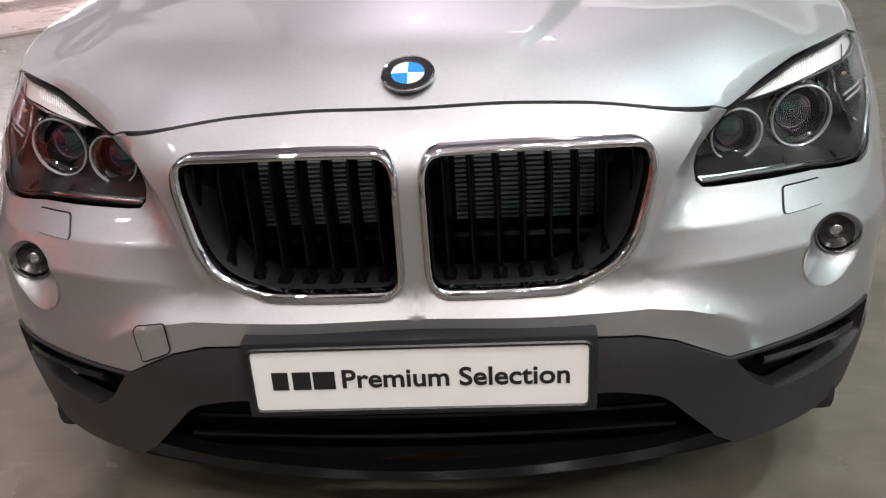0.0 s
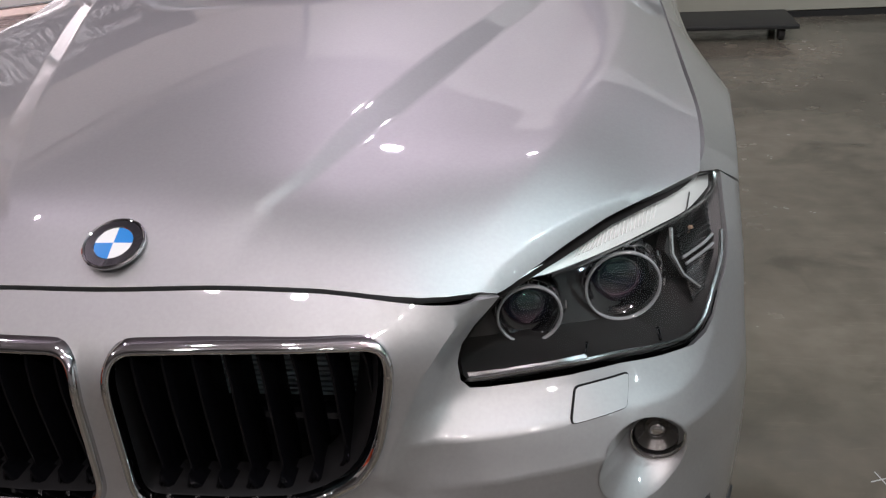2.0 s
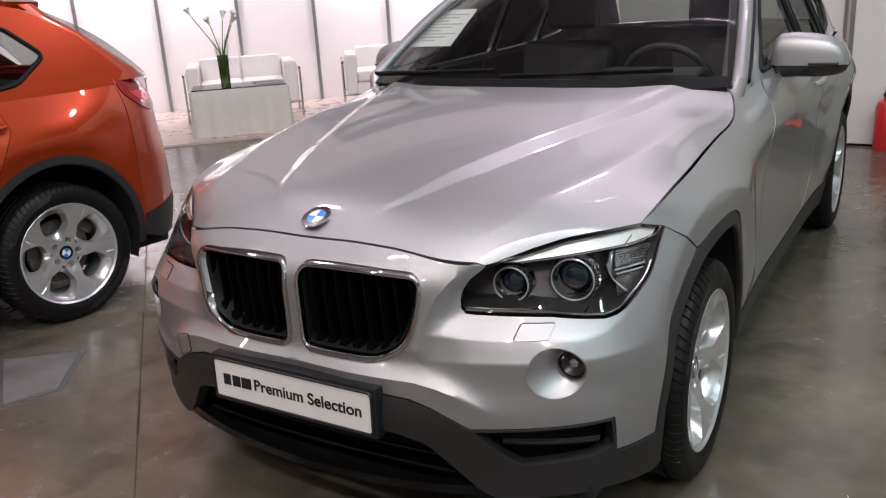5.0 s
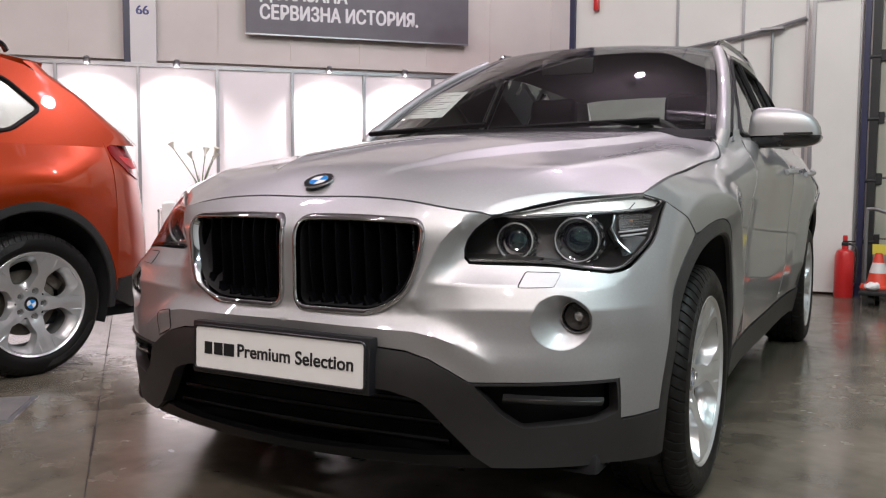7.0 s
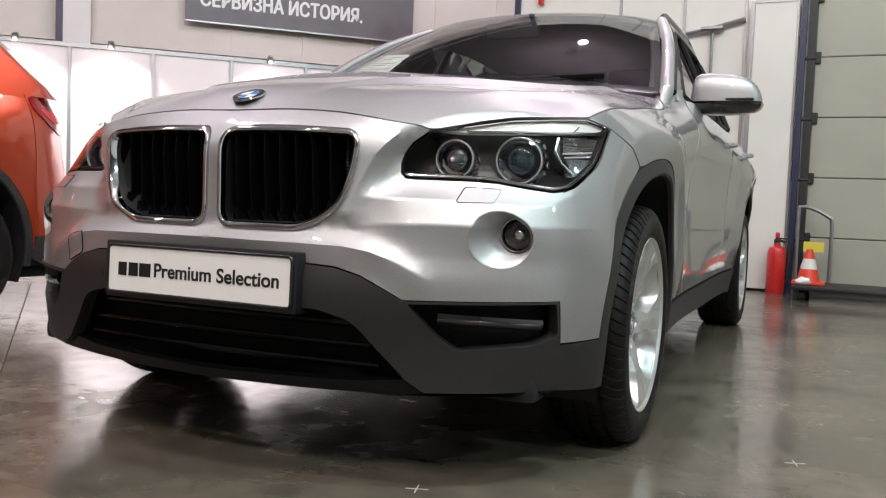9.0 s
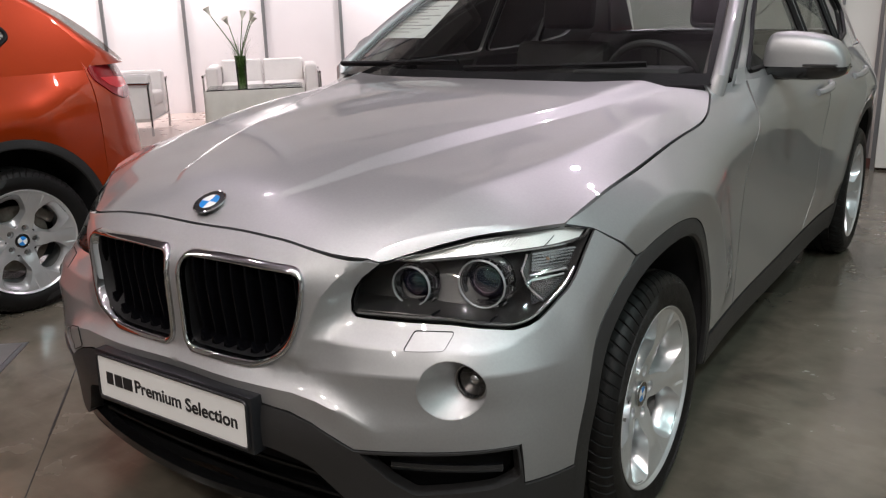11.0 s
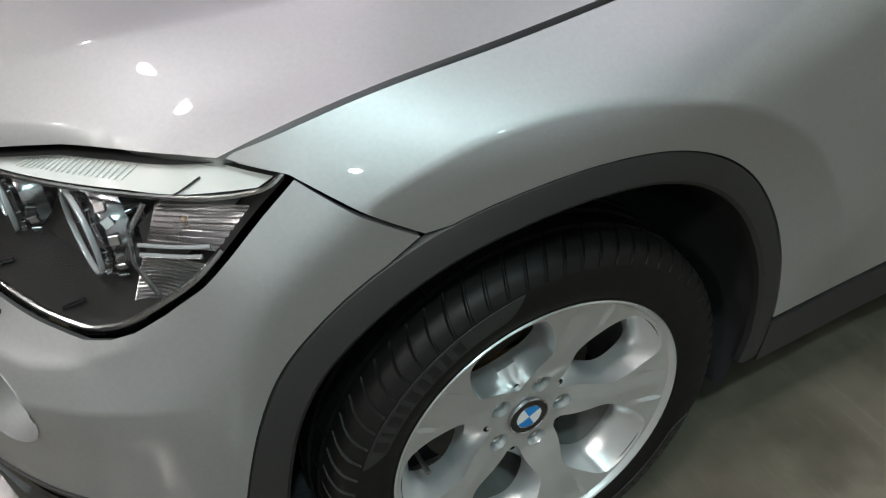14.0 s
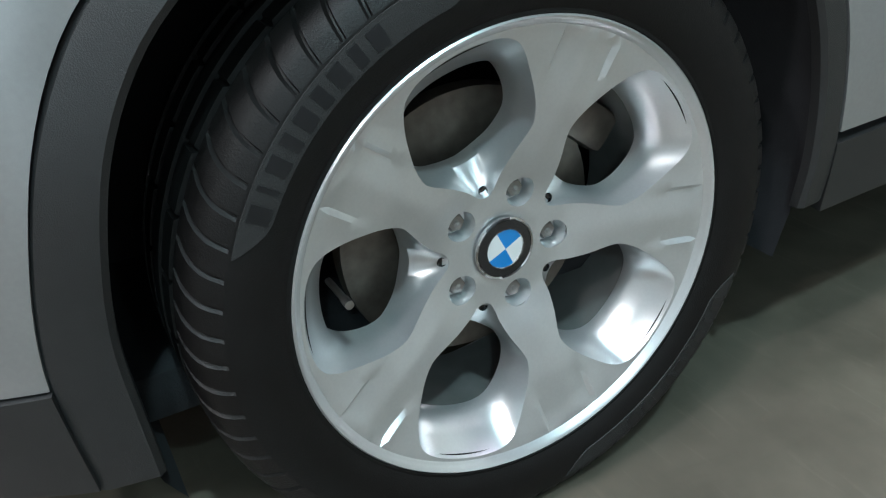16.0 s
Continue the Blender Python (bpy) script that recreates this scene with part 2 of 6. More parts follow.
def blurred(G, sx, sy):
    """Gauss-smoothed grid that keeps its bend; its edges run on straight."""
    def along_rows(A, sg):
        n = int(3 * sg) + 1
        k = np.exp(-0.5 * (np.arange(-n, n + 1) / sg) ** 2)
        k /= k.sum()
        i = np.arange(n, 0, -1)[:, None]
        top, end = 2 * A[:1] - A[np.clip(i[:, 0], 0, len(A) - 1)], 2 * A[-1:] - A[np.clip(len(A) - 1 - i[::-1, 0], 0, len(A) - 1)]
        B = np.concatenate([top, A, end])
        return np.stack([np.convolve(B[:, c], k, "valid") for c in range(A.shape[1])], 1)

    def soft(A):
        return along_rows(along_rows(A, sx).T, sy).T
    first = soft(G)
    return first + soft(G - first)


def faired(f, u0, u1, v0, v1, step_u, step_v, soft_u, soft_v):
    """f(u, v) laid on a fine grid, smoothed so that it reflects without ripples."""
    U, V = np.arange(u0, u1 + step_u * 0.5, step_u), np.arange(v0, v1 + step_v * 0.5, step_v)
    A, B = np.meshgrid(U, V, indexing="ij")
    G = blurred(f(A.ravel(), B.ravel()).reshape(A.shape), soft_u / step_u, soft_v / step_v)

    def g(u, v):
        u, v = np.broadcast_arrays(np.atleast_1d(np.asarray(u, float)), np.atleast_1d(np.asarray(v, float)))
        a, b = (u - u0) / step_u, (v - v0) / step_v
        i, j = np.clip(a.astype(int), 0, len(U) - 2), np.clip(b.astype(int), 0, len(V) - 2)
        p, q = a - i, b - j
        return (G[i, j] * (1 - p) + G[i + 1, j] * p) * (1 - q) + (G[i, j + 1] * (1 - p) + G[i + 1, j + 1] * p) * q
    return g


def inside(poly, pts):
    poly, pts = np.asarray(poly), np.asarray(pts)
    x, y = pts[:, 0], pts[:, 1]
    r = np.zeros(len(pts), bool)
    j = len(poly) - 1
    for i in range(len(poly)):
        xi, yi, xj, yj = *poly[i], *poly[j]
        c = (yi > y) != (yj > y)
        with np.errstate(divide="ignore", invalid="ignore"):
            r ^= c & (x < (xj - xi) * (y - yi) / (yj - yi + 1e-30) + xi)
        j = i
    return r


def resample(poly, step):
    out = []
    n = len(poly)
    for i in range(n):
        a, b = np.array(poly[i], float), np.array(poly[(i + 1) % n], float)
        k = max(1, int(round(np.linalg.norm(b - a) / step)))
        out += [a + (b - a) * t / k for t in range(k)]
    return out


def shrink(poly, d):
    """The outline moved inwards by d."""
    P = np.array(poly, float)
    area = np.sum(P[:, 0] * np.roll(P[:, 1], -1) - np.roll(P[:, 0], -1) * P[:, 1])
    t1 = P - np.roll(P, 1, 0)
    t2 = np.roll(P, -1, 0) - P
    t1 /= np.linalg.norm(t1, axis=1)[:, None] + 1e-12
    t2 /= np.linalg.norm(t2, axis=1)[:, None] + 1e-12
    s = 1 if area > 0 else -1
    n1 = np.stack([-t1[:, 1], t1[:, 0]], 1) * s
    n2 = np.stack([-t2[:, 1], t2[:, 0]], 1) * s
    n = n1 + n2
    n /= np.maximum(np.sum(n * n1, axis=1), 0.5)[:, None]
    return P + n * d


def fillet(pts, radii, n=6):
    """A closed outline with rounded corners."""
    out = []
    m = len(pts)
    for i in range(m):
        p, a, b = (np.array(q, float) for q in (pts[i], pts[i - 1], pts[(i + 1) % m]))
        r = radii[i] if isinstance(radii, (list, tuple)) else radii
        if r <= 0:
            out.append(p)
            continue
        da, db = (a - p), (b - p)
        la, lb = np.linalg.norm(da), np.linalg.norm(db)
        r = min(r, la * 0.49, lb * 0.49)
        s, e = p + da / la * r, p + db / lb * r
        for k in range(n + 1):
            t = k / n
            out.append((1 - t) ** 2 * s + 2 * t * (1 - t) * p + t * t * e)
    return out


def trimmed(outline, holes, fn, step=0.02, lip=0.012, flip=False, edge_step=0.012, seam=False, lines=()):
    """A skin fn(u, v) -> xyz cut to an outline with holes; lip folds its edges back."""
    from mathutils.geometry import delaunay_2d_cdt
    outline = resample(outline, edge_step)
    holes = [resample(h, edge_step) for h in holes]
    P = np.array(outline)
    lo, hi = P.min(0), P.max(0)
    gx = np.arange(lo[0] + step * 0.5, hi[0], step)
    gy = np.arange(lo[1] + step * 0.5, hi[1], step)
    pts = np.array([(x + (step / 2 if k % 2 else 0), y) for k, y in enumerate(gy) for x in gx])
    coords = [tuple(p) for p in outline]
    edges = [(i, (i + 1) % len(outline)) for i in range(len(outline))]
    for h in holes:
        o = len(coords)
        coords += [tuple(p) for p in h]
        edges += [(o + i, o + (i + 1) % len(h)) for i in range(len(h))]
    for ln in lines:
        ln = np.array(ln)
        ok = inside(P, ln) & (np.array([np.min(np.sum((rim_ - q) ** 2, axis=1)) for rim_ in [np.array(coords[:len(outline)])] for q in ln]) > 0.008 ** 2)
        for h in holes:
            ok &= ~inside(h, ln) & (np.array([np.min(np.sum((np.array(h) - q) ** 2, axis=1)) for q in ln]) > 0.006 ** 2)
        o = len(coords)
        run = []
        for q, good in zip(ln, ok):
            if good:
                coords.append(tuple(q))
                run.append(len(coords) - 1)
            else:
                edges += list(zip(run, run[1:]))
                run = []
        edges += list(zip(run, run[1:]))
    rim = np.array(coords)
    if len(pts):
        keep = inside(P, pts)
        for h in holes:
            keep &= ~inside(h, pts)
        pts = pts[keep]
        if len(pts):
            d = np.array([np.min(np.sum((rim - p) ** 2, axis=1)) for p in pts])
            pts = pts[d > (step * 0.55) ** 2]
    coords += [tuple(p) for p in pts]
    v2, _, f2, *_ = delaunay_2d_cdt([Vector(c) for c in coords], edges, [], 0, 1e-7)
    V = np.array([tuple(v) for v in v2])
    F = [f for f in f2]
    C = np.array([V[list(f)].mean(0) for f in F])
    keep = inside(P, C)
    for h in holes:
        keep &= ~inside(h, C)
    X = fn(V[:, 0], V[:, 1])
    bm = bmesh.new()
    used = sorted({i for f, k in zip(F, keep) if k for i in f})
    vs = {i: bm.verts.new(X[i]) for i in used}
    for f, k in zip(F, keep):
        if k:
            idx = f[::-1] if flip else f
            try:
                bm.faces.new([vs[i] for i in idx])
            except ValueError:
                pass
    bm.normal_update()
    if lip:
        bound = [e for e in bm.edges if len(e.link_faces) == 1 and not (seam and all(abs(v.co.x) < 1e-4 for v in e.verts))]
        nb = {}
        for e in bound:
            for v in e.verts:
                if v not in nb:
                    nb[v] = None
        for v in nb:
            nb[v] = bm.verts.new(v.co - v.normal * lip)
        for e in bound:
            a, b = e.verts
            f = e.link_faces[0]
            loop = [l for l in f.loops if l.edge == e][0]
            a, b = loop.vert, loop.link_loop_next.vert
            bm.faces.new((b, a, nb[a], nb[b]))
    bm.normal_update()
    return bm


def prism(outline, fn0, fn1, cap=True):
    """A solid between two maps of one outline."""
    bm = bmesh.new()
    a = [bm.verts.new(fn0(p)) for p in outline]
    b = [bm.verts.new(fn1(p)) for p in outline]
    n = len(outline)
    for i in range(n):
        bm.faces.new((a[i], a[(i + 1) % n], b[(i + 1) % n], b[i]))
    if cap:
        bm.faces.new(a[::-1])
        bm.faces.new(b)
    bmesh.ops.recalc_face_normals(bm, faces=bm.faces)
    return bm


def text_mesh(s, size, width=None, bold=0.0):
    cu = bpy.data.curves.new("text", "FONT")
    cu.body, cu.size, cu.extrude, cu.align_x, cu.align_y = s, size, 0.0006, "CENTER", "CENTER"
    cu.offset = size * bold
    ob = bpy.data.objects.new("text", cu)
    me = bpy.data.meshes.new_from_object(ob)
    bm = bmesh.new()
    bm.from_mesh(me)
    bpy.data.objects.remove(ob)
    bpy.data.curves.remove(cu)
    bpy.data.meshes.remove(me)
    if width:
        xs = [v.co.x for v in bm.verts]
        bmesh.ops.scale(bm, vec=(width / (max(xs) - min(xs)), 1, 1), verts=bm.verts)
    return bm

# ---- the car: skins ----
K = 0.0145                      # metres along the nose for one degree round it
NOSE_Y, TAIL_Y = 1.10, 4.10     # pivots of the nose and of the tail
HUB = Vector((0.76, 1.213, 0.322))
REAR = Vector((0.775, 3.975, 0.322))
NR = table((0, 15, 30, 45, 60, 75, 90), (0.20, 0.33, 0.42, 0.48, 0.56, 0.64, 0.70, 0.78, 0.84, 0.90), (
    (0.600, 0.650, 0.730, 0.810, 0.868, 0.872, 0.870),
    (0.650, 0.700, 0.755, 0.815, 0.890, 0.888, 0.880),
    (0.668, 0.710, 0.770, 0.832, 0.896, 0.893, 0.888),
    (0.668, 0.705, 0.768, 0.832, 0.895, 0.895, 0.890),
    (0.657, 0.685, 0.728, 0.812, 0.888, 0.893, 0.890),
    (0.655, 0.677, 0.708, 0.792, 0.860, 0.884, 0.886),
    (0.655, 0.675, 0.703, 0.746, 0.825, 0.868, 0.884),
    (0.643, 0.662, 0.700, 0.714, 0.778, 0.842, 0.875),
    (0.576, 0.594, 0.655, 0.690, 0.730, 0.806, 0.830),
    (0.500, 0.520, 0.590, 0.640, 0.680, 0.750, 0.770)), True)
TR = table((0, 15, 30, 45, 60, 75, 90), (0.20, 0.34, 0.50, 0.65, 0.80, 0.95, 1.05, 1.20), (
    (0.700, 0.725, 0.780, 0.850, 0.870, 0.860, 0.850),
    (0.740, 0.760, 0.815, 0.880, 0.895, 0.885, 0.880),
    (0.765, 0.785, 0.835, 0.890, 0.905, 0.895, 0.890),
    (0.765, 0.785, 0.832, 0.885, 0.902, 0.898, 0.892),
    (0.740, 0.760, 0.810, 0.868, 0.892, 0.895, 0.890),
    (0.720, 0.740, 0.790, 0.845, 0.868, 0.865, 0.858),
    (0.700, 0.715, 0.755, 0.800, 0.820, 0.808, 0.800),
    (0.620, 0.635, 0.670, 0.700, 0.730, 0.730, 0.730)), True)
SX = table((0.80, 0.95, 1.21, 1.60, 1.95, 2.60, 3.30, 3.97, 4.30), (0.20, 0.34, 0.50, 0.65, 0.78, 0.86, 0.92, 0.98, 1.05), (
    (0.822, 0.838, 0.850, 0.845, 0.830, 0.830, 0.830, 0.850, 0.850),
    (0.828, 0.860, 0.882, 0.862, 0.845, 0.842, 0.845, 0.885, 0.875),
    (0.836, 0.866, 0.880, 0.858, 0.846, 0.848, 0.866, 0.892, 0.884),
    (0.806, 0.853, 0.880, 0.858, 0.848, 0.850, 0.870, 0.894, 0.887),
    (0.772, 0.815, 0.870, 0.866, 0.854, 0.856, 0.876, 0.896, 0.887),
    (0.738, 0.785, 0.845, 0.866, 0.864, 0.866, 0.884, 0.896, 0.882),
    (0.700, 0.740, 0.758, 0.836, 0.864, 0.870, 0.880, 0.880, 0.864),
    (0.640, 0.680, 0.690, 0.775, 0.835, 0.846, 0.848, 0.848, 0.838),
    (0.580, 0.600, 0.620, 0.720, 0.795, 0.808, 0.810, 0.802, 0.792)))
HZ = table((0.0, 0.2, 0.4, 0.6, 0.80), (0.50, 0.60, 0.72, 0.87, 1.20, 1.55, 1.90), (
    (0.815, 0.812, 0.778, 0.690, 0.620),
    (0.895, 0.888, 0.850, 0.765, 0.690),
    (0.935, 0.926, 0.896, 0.832, 0.765),
    (0.968, 0.958, 0.933, 0.893, 0.845),
    (1.020, 1.012, 0.988, 0.955, 0.888),
    (1.050, 1.045, 1.030, 1.005, 0.932),
    (1.074, 1.072, 1.069, 1.062, 1.014)), True)

NR = faired(NR, -96, 100, 0.16, 0.96, 1.0, 0.008, 6.0, 0.030)
SX = faired(SX, 0.78, 4.32, 0.16, 1.10, 0.02, 0.008, 0.10, 0.030)


RIDGE_LOW = ((0, 0.537), (20, 0.536), (28, 0.534), (32, 0.526), (36.5, 0.506), (41.5, 0.466))
RIDGE_MID = ((28.4, 0.572), (33, 0.583), (41, 0.588), (60, 0.590), (74, 0.590))
SHELF = ((28, 0.636), (32, 0.640), (46, 0.640), (56, 0.632), (60, 0.640), (64, 0.660), (68, 0.700), (72, 0.745), (76, 0.79))
POD_EDGE = ((27.2, 0.572), (28.6, 0.620), (31.0, 0.680), (33.2, 0.735), (35.4, 0.765), (38.6, 0.797))


def along(line, a):
    return np.interp(a, [p[0] for p in line], [p[1] for p in line])


def ridge(d, above, below):
    return np.clip(np.where(d >= 0, 1 - d / above, 1 + d / below), 0, 1)


def nose_r(a, z):
    """The nose's radius at a degrees: the table, its ridges, and its top edge laid against the bonnet."""
    a, z = np.atleast_1d(np.asarray(a, float)), np.atleast_1d(np.asarray(z, float))
    r = NR(a, z)
    r = r + 0.020 * ridge(z - along(RIDGE_LOW, a), 0.032, 0.045) * np.clip((42 - a) / 8, 0, 1)
    r = r + 0.020 * ridge(z - along(RIDGE_MID, a), 0.055, 0.075) * np.clip((a - 28) / 10, 0, 1) * np.clip((70 - a) / 16, 0, 1)
    r = r + 0.009 * ridge(z - along(SHELF, a), 0.032, 0.040) * np.clip((a - 30) / 6, 0, 1) * np.clip((72 - a) / 18, 0, 1)
    pod = np.interp(z, [p[1] for p in POD_EDGE], [p[0] for p in POD_EDGE])
    r = r + 0.015 * ridge(pod - a, 12.0, 4.6) * np.clip((z - 0.572) / 0.03, 0, 1) * np.clip((0.83 - z) / 0.02, 0, 1)
    side, tall = np.clip((a - pod) / 5.5, 0, 1) * np.clip((48 - a) / 9, 0, 1), np.clip((z - 0.640) / 0.035, 0, 1) * np.clip((0.800 - z) / 0.06, 0, 1)
    r = r - 0.020 * side * tall
    ze, re = np.interp(a, EDGE_A, EDGE_Z), np.interp(a, EDGE_A, EDGE_R)
    w = np.clip((z - ze + 0.05) / 0.05, 0, 1.2) ** 2 * np.clip((74 - a) / 4, 0, 1)
    return r + (re - NR(a, ze)) * w


def nose(u, z, off=0.0):
    phi = np.radians(np.atleast_1d(u) / K)
    z = np.atleast_1d(z)
    r = nose_r(np.degrees(phi), z) + off
    x, y = r * np.sin(phi), NOSE_Y - r * np.cos(phi)
    w = np.clip((y - 0.77) / 0.11, 0, 1)
    w = w * w * (3 - 2 * w)
    if w.max() > 0:
        x = x * (1 - w) + w * (flank_x(y, z) + off)
    return np.stack([x, y, z], 1)


def front_y(x):
    """The bonnet's leading edge."""
    return hermite([-0.12, 0, 0.12, 0.25, 0.40, 0.483], [0.524, 0.5225, 0.524, 0.528, 0.542, 0.582], np.atleast_1d(x))


def dense(pts, step=0.02):
    out = []
    for a, b in zip(pts, pts[1:]):
        n = max(1, int(math.dist(a, b) / step))
        out += [(a[0] + (b[0] - a[0]) * k / n, a[1] + (b[1] - a[1]) * k / n) for k in range(n)]
    return out + [pts[-1]]


FRONT_EDGE = [(float(x), float(front_y(x)[0])) for x in np.linspace(0.03, 0.483, 16)]
SIDE_EDGE = [(float(p[0]), float(p[1])) for p in spline([(0.767, 0.866), (0.779, 0.95), (0.785, 1.05), (0.787, 1.25), (0.789, 1.50), (0.792, 1.65), (0.786, 1.74), (0.763, 1.835), (0.737, 1.910)], 8)]
BONNET_EDGE = FRONT_EDGE + [(0.519, 0.622), (0.555, 0.659), (0.624, 0.729), (0.70, 0.80), (0.735, 0.834)] + SIDE_EDGE


def arch_swell(y, z):
    """The raised band round each wheel arch."""
    x = 0.0
    for c in (HUB, REAR):
        r = np.hypot(y - c.y - 0.018, z - c.z)
        x = x + (0.028 * np.clip((0.690 - r) / 0.160, 0, 1) - 0.021 * np.clip((0.530 - r) / 0.070, 0, 1)) * np.clip((z - 0.36) / 0.12, 0, 1)
    return x


def smooth_step(t):
    t = np.clip(t, 0, 1)
    return t * t * (3 - 2 * t)


def rolled(y, z):
    """The body side and the share by which its shoulder has rolled over to the bonnet's edge."""
    ye = np.clip(y, 0.80, 1.910)
    ey = np.array([0.80, 0.834] + [p[1] for p in SIDE_EDGE])
    ex = np.array([0.70, 0.735] + [p[0] for p in SIDE_EDGE])
    xe = np.interp(ye, ey, ex)
    ze = hood_z(xe, ye)
    w = np.clip((z - ze + 0.13) / 0.13, 0, 1.15) ** 2 * smooth_step((2.20 - y) / 0.34)
    yc = np.clip(y, 0.8, 4.3)
    return SX(yc, z) + (xe - SX(np.clip(ye, 0.8, 4.3), ze)) * w, w


def flank_x(y, z):
    """The body side; its shoulder rolls over to meet the bonnet's edge."""
    y, z = np.broadcast_arrays(np.atleast_1d(np.asarray(y, float)), np.atleast_1d(np.asarray(z, float)))
    if not FLANK_FORM:
        FLANK_FORM.append(faired(lambda u, v: rolled(u, v)[0], 0.74, 4.40, 0.14, 1.14, 0.02, 0.01, 0.05, 0.018))
        FLANK_FORM.append(faired(lambda u, v: np.clip(1 - rolled(u, v)[1], 0, 1), 0.74, 4.40, 0.14, 1.14, 0.02, 0.01, 0.04, 0.015))
    return FLANK_FORM[0](y, z) + arch_swell(y, z) * FLANK_FORM[1](y, z)


FLANK_FORM = []


def tail(u, z, off=0.0):
    phi = np.radians(np.atleast_1d(u) / K)
    r = TR(np.degrees(phi), z) + off
    return np.stack([r * np.sin(phi), TAIL_Y + r * np.cos(phi), np.atleast_1d(z)], 1)


def flank(y, z, off=0.0):
    return np.stack([flank_x(y, z) + off, np.atleast_1d(y), np.atleast_1d(z)], 1)


def crease_x(y):
    return hermite([0.45, 0.54, 0.64, 0.83, 1.15, 1.47, 1.95], [0.06, 0.10, 0.180, 0.252, 0.362, 0.472, 0.60], np.atleast_1d(y))


def shoulder_x(y):
    return hermite([0.45, 0.56, 0.68, 0.87, 1.07, 1.31, 1.58, 1.95], [0.33, 0.405, 0.482, 0.566, 0.627, 0.680, 0.708, 0.72], np.atleast_1d(y))


def hood_base(x, y):
    """The bonnet's height without its sharp lines."""
    ax = np.abs(x)
    return HZ(ax, y) + rim_lift(ax, y) + brow_rise(ax, y)


def hood_shoulder(x, y):
    """The soft fold along each side of the bonnet."""
    ax, sh = np.abs(x), shoulder_x(y)
    ramp = np.clip((y - 0.56) / 0.25, 0, 1) * np.clip((1.85 - y) / 0.3, 0, 1)
    drop = 0.16 * np.clip(ax - sh, 0, 0.12)
    lift = 0.0150 * np.where(ax > sh, np.clip(1 - (ax - sh) / 0.13, 0, 1), np.clip(1 - (sh - ax) / 0.26, 0, 1) ** 2)
    return (lift - 0.5 * drop) * ramp


def hood_z(x, y):
    """The bonnet's height, with the creases from the emblem to the pillars and the chamfer above each headlamp."""
    x, y = np.broadcast_arrays(np.atleast_1d(np.asarray(x, float)), np.atleast_1d(np.asarray(y, float)))
    ax = np.abs(x)
    line = crease_x(y)
    w = 0.006 + 0.045 * np.clip((y - 0.54) / 0.35, 0, 1)
    t = np.clip((line + w - ax) / w, 0, 1)
    h = 0.30 * w * np.clip((y - 0.53) / 0.07, 0, 1)
    return HOOD_BASE(ax, y) + HOOD_SHOULDER(ax, y) + h * t - 0.5 * h - brow_cut(ax, y)


LAMP_EDGE = np.array([(0.470, 0.571), (0.735, 0.834)])


def chamfer_width(s):
    return np.interp(s, (-0.02, 0.10, 0.25, 0.50, 1.0), (0.0, 0.0090, 0.0115, 0.0095, 0.0))


def from_lamp(ax, y):
    """Along and square to the bonnet's edge over a headlamp."""
    d0 = LAMP_EDGE[1] - LAMP_EDGE[0]
    ln = np.hypot(*d0)
    s = ((ax - LAMP_EDGE[0, 0]) * d0[0] + (y - LAMP_EDGE[0, 1]) * d0[1]) / ln ** 2
    return s, (-(ax - LAMP_EDGE[0, 0]) * d0[1] + (y - LAMP_EDGE[0, 1]) * d0[0]) / ln - 0.0065


def brow_rise(ax, y):
    s, d = from_lamp(ax, y)
    far = np.clip(1 - (np.abs(d) - 0.02) / 0.40, 0, 1)
    return 1.25 * chamfer_width(s) * far * far * (3 - 2 * far)


def brow_cut(ax, y):
    s, d = from_lamp(ax, y)
    w = chamfer_width(s)
    return 1.25 * np.clip(w - np.clip(d, 0, None), 0, None)


RIM = np.array(dense([(0.25, 0.531), (0.40, 0.550), (0.483, 0.585), (0.555, 0.660), (0.624, 0.729), (0.70, 0.80), (0.767, 0.866), (0.779, 0.95), (0.787, 1.25), (0.785, 1.55), (0.78, 1.75)], 0.012))
RIM_DZ = ((0.70, 0), (0.78, 0.002), (0.95, 0.005), (1.065, -0.009), (1.14, -0.004), (1.215, 0.003), (1.285, 0.011), (1.353, 0.018), (1.50, 0.021), (1.633, 0.016), (1.729, 0.021), (1.836, 0.031), (1.935, 0.036), (2.035, 0.034), (2.137, 0.033), (2.237, 0.031), (2.335, 0.024), (2.43, 0.012), (2.53, 0.002), (2.7, 0), (2.9, 0))


def rim_lift(ax, y):
    """The turned-up rim of the bonnet along its sides."""
    P = np.stack(np.broadcast_arrays(ax, y), 1)
    D = np.hypot(P[:, None, 0] - RIM[None, :, 0], P[:, None, 1] - RIM[None, :, 1])
    k = D.argmin(1)
    dz = hermite([p[0] for p in RIM_DZ], [p[1] for p in RIM_DZ], RIM[k].sum(1))
    w = np.clip(1 - D.min(1) / 0.22, 0, 1)
    return dz * w * w * (3 - 2 * w)


HOOD_BASE = faired(hood_base, -0.84, 0.84, 0.46, 1.96, 0.012, 0.012, 0.048, 0.055)
HOOD_SHOULDER = faired(hood_shoulder, -0.84, 0.84, 0.46, 1.96, 0.006, 0.012, 0.016, 0.030)


def hood(x, y):
    return np.stack([x, y, hood_z(x, y)], 1)


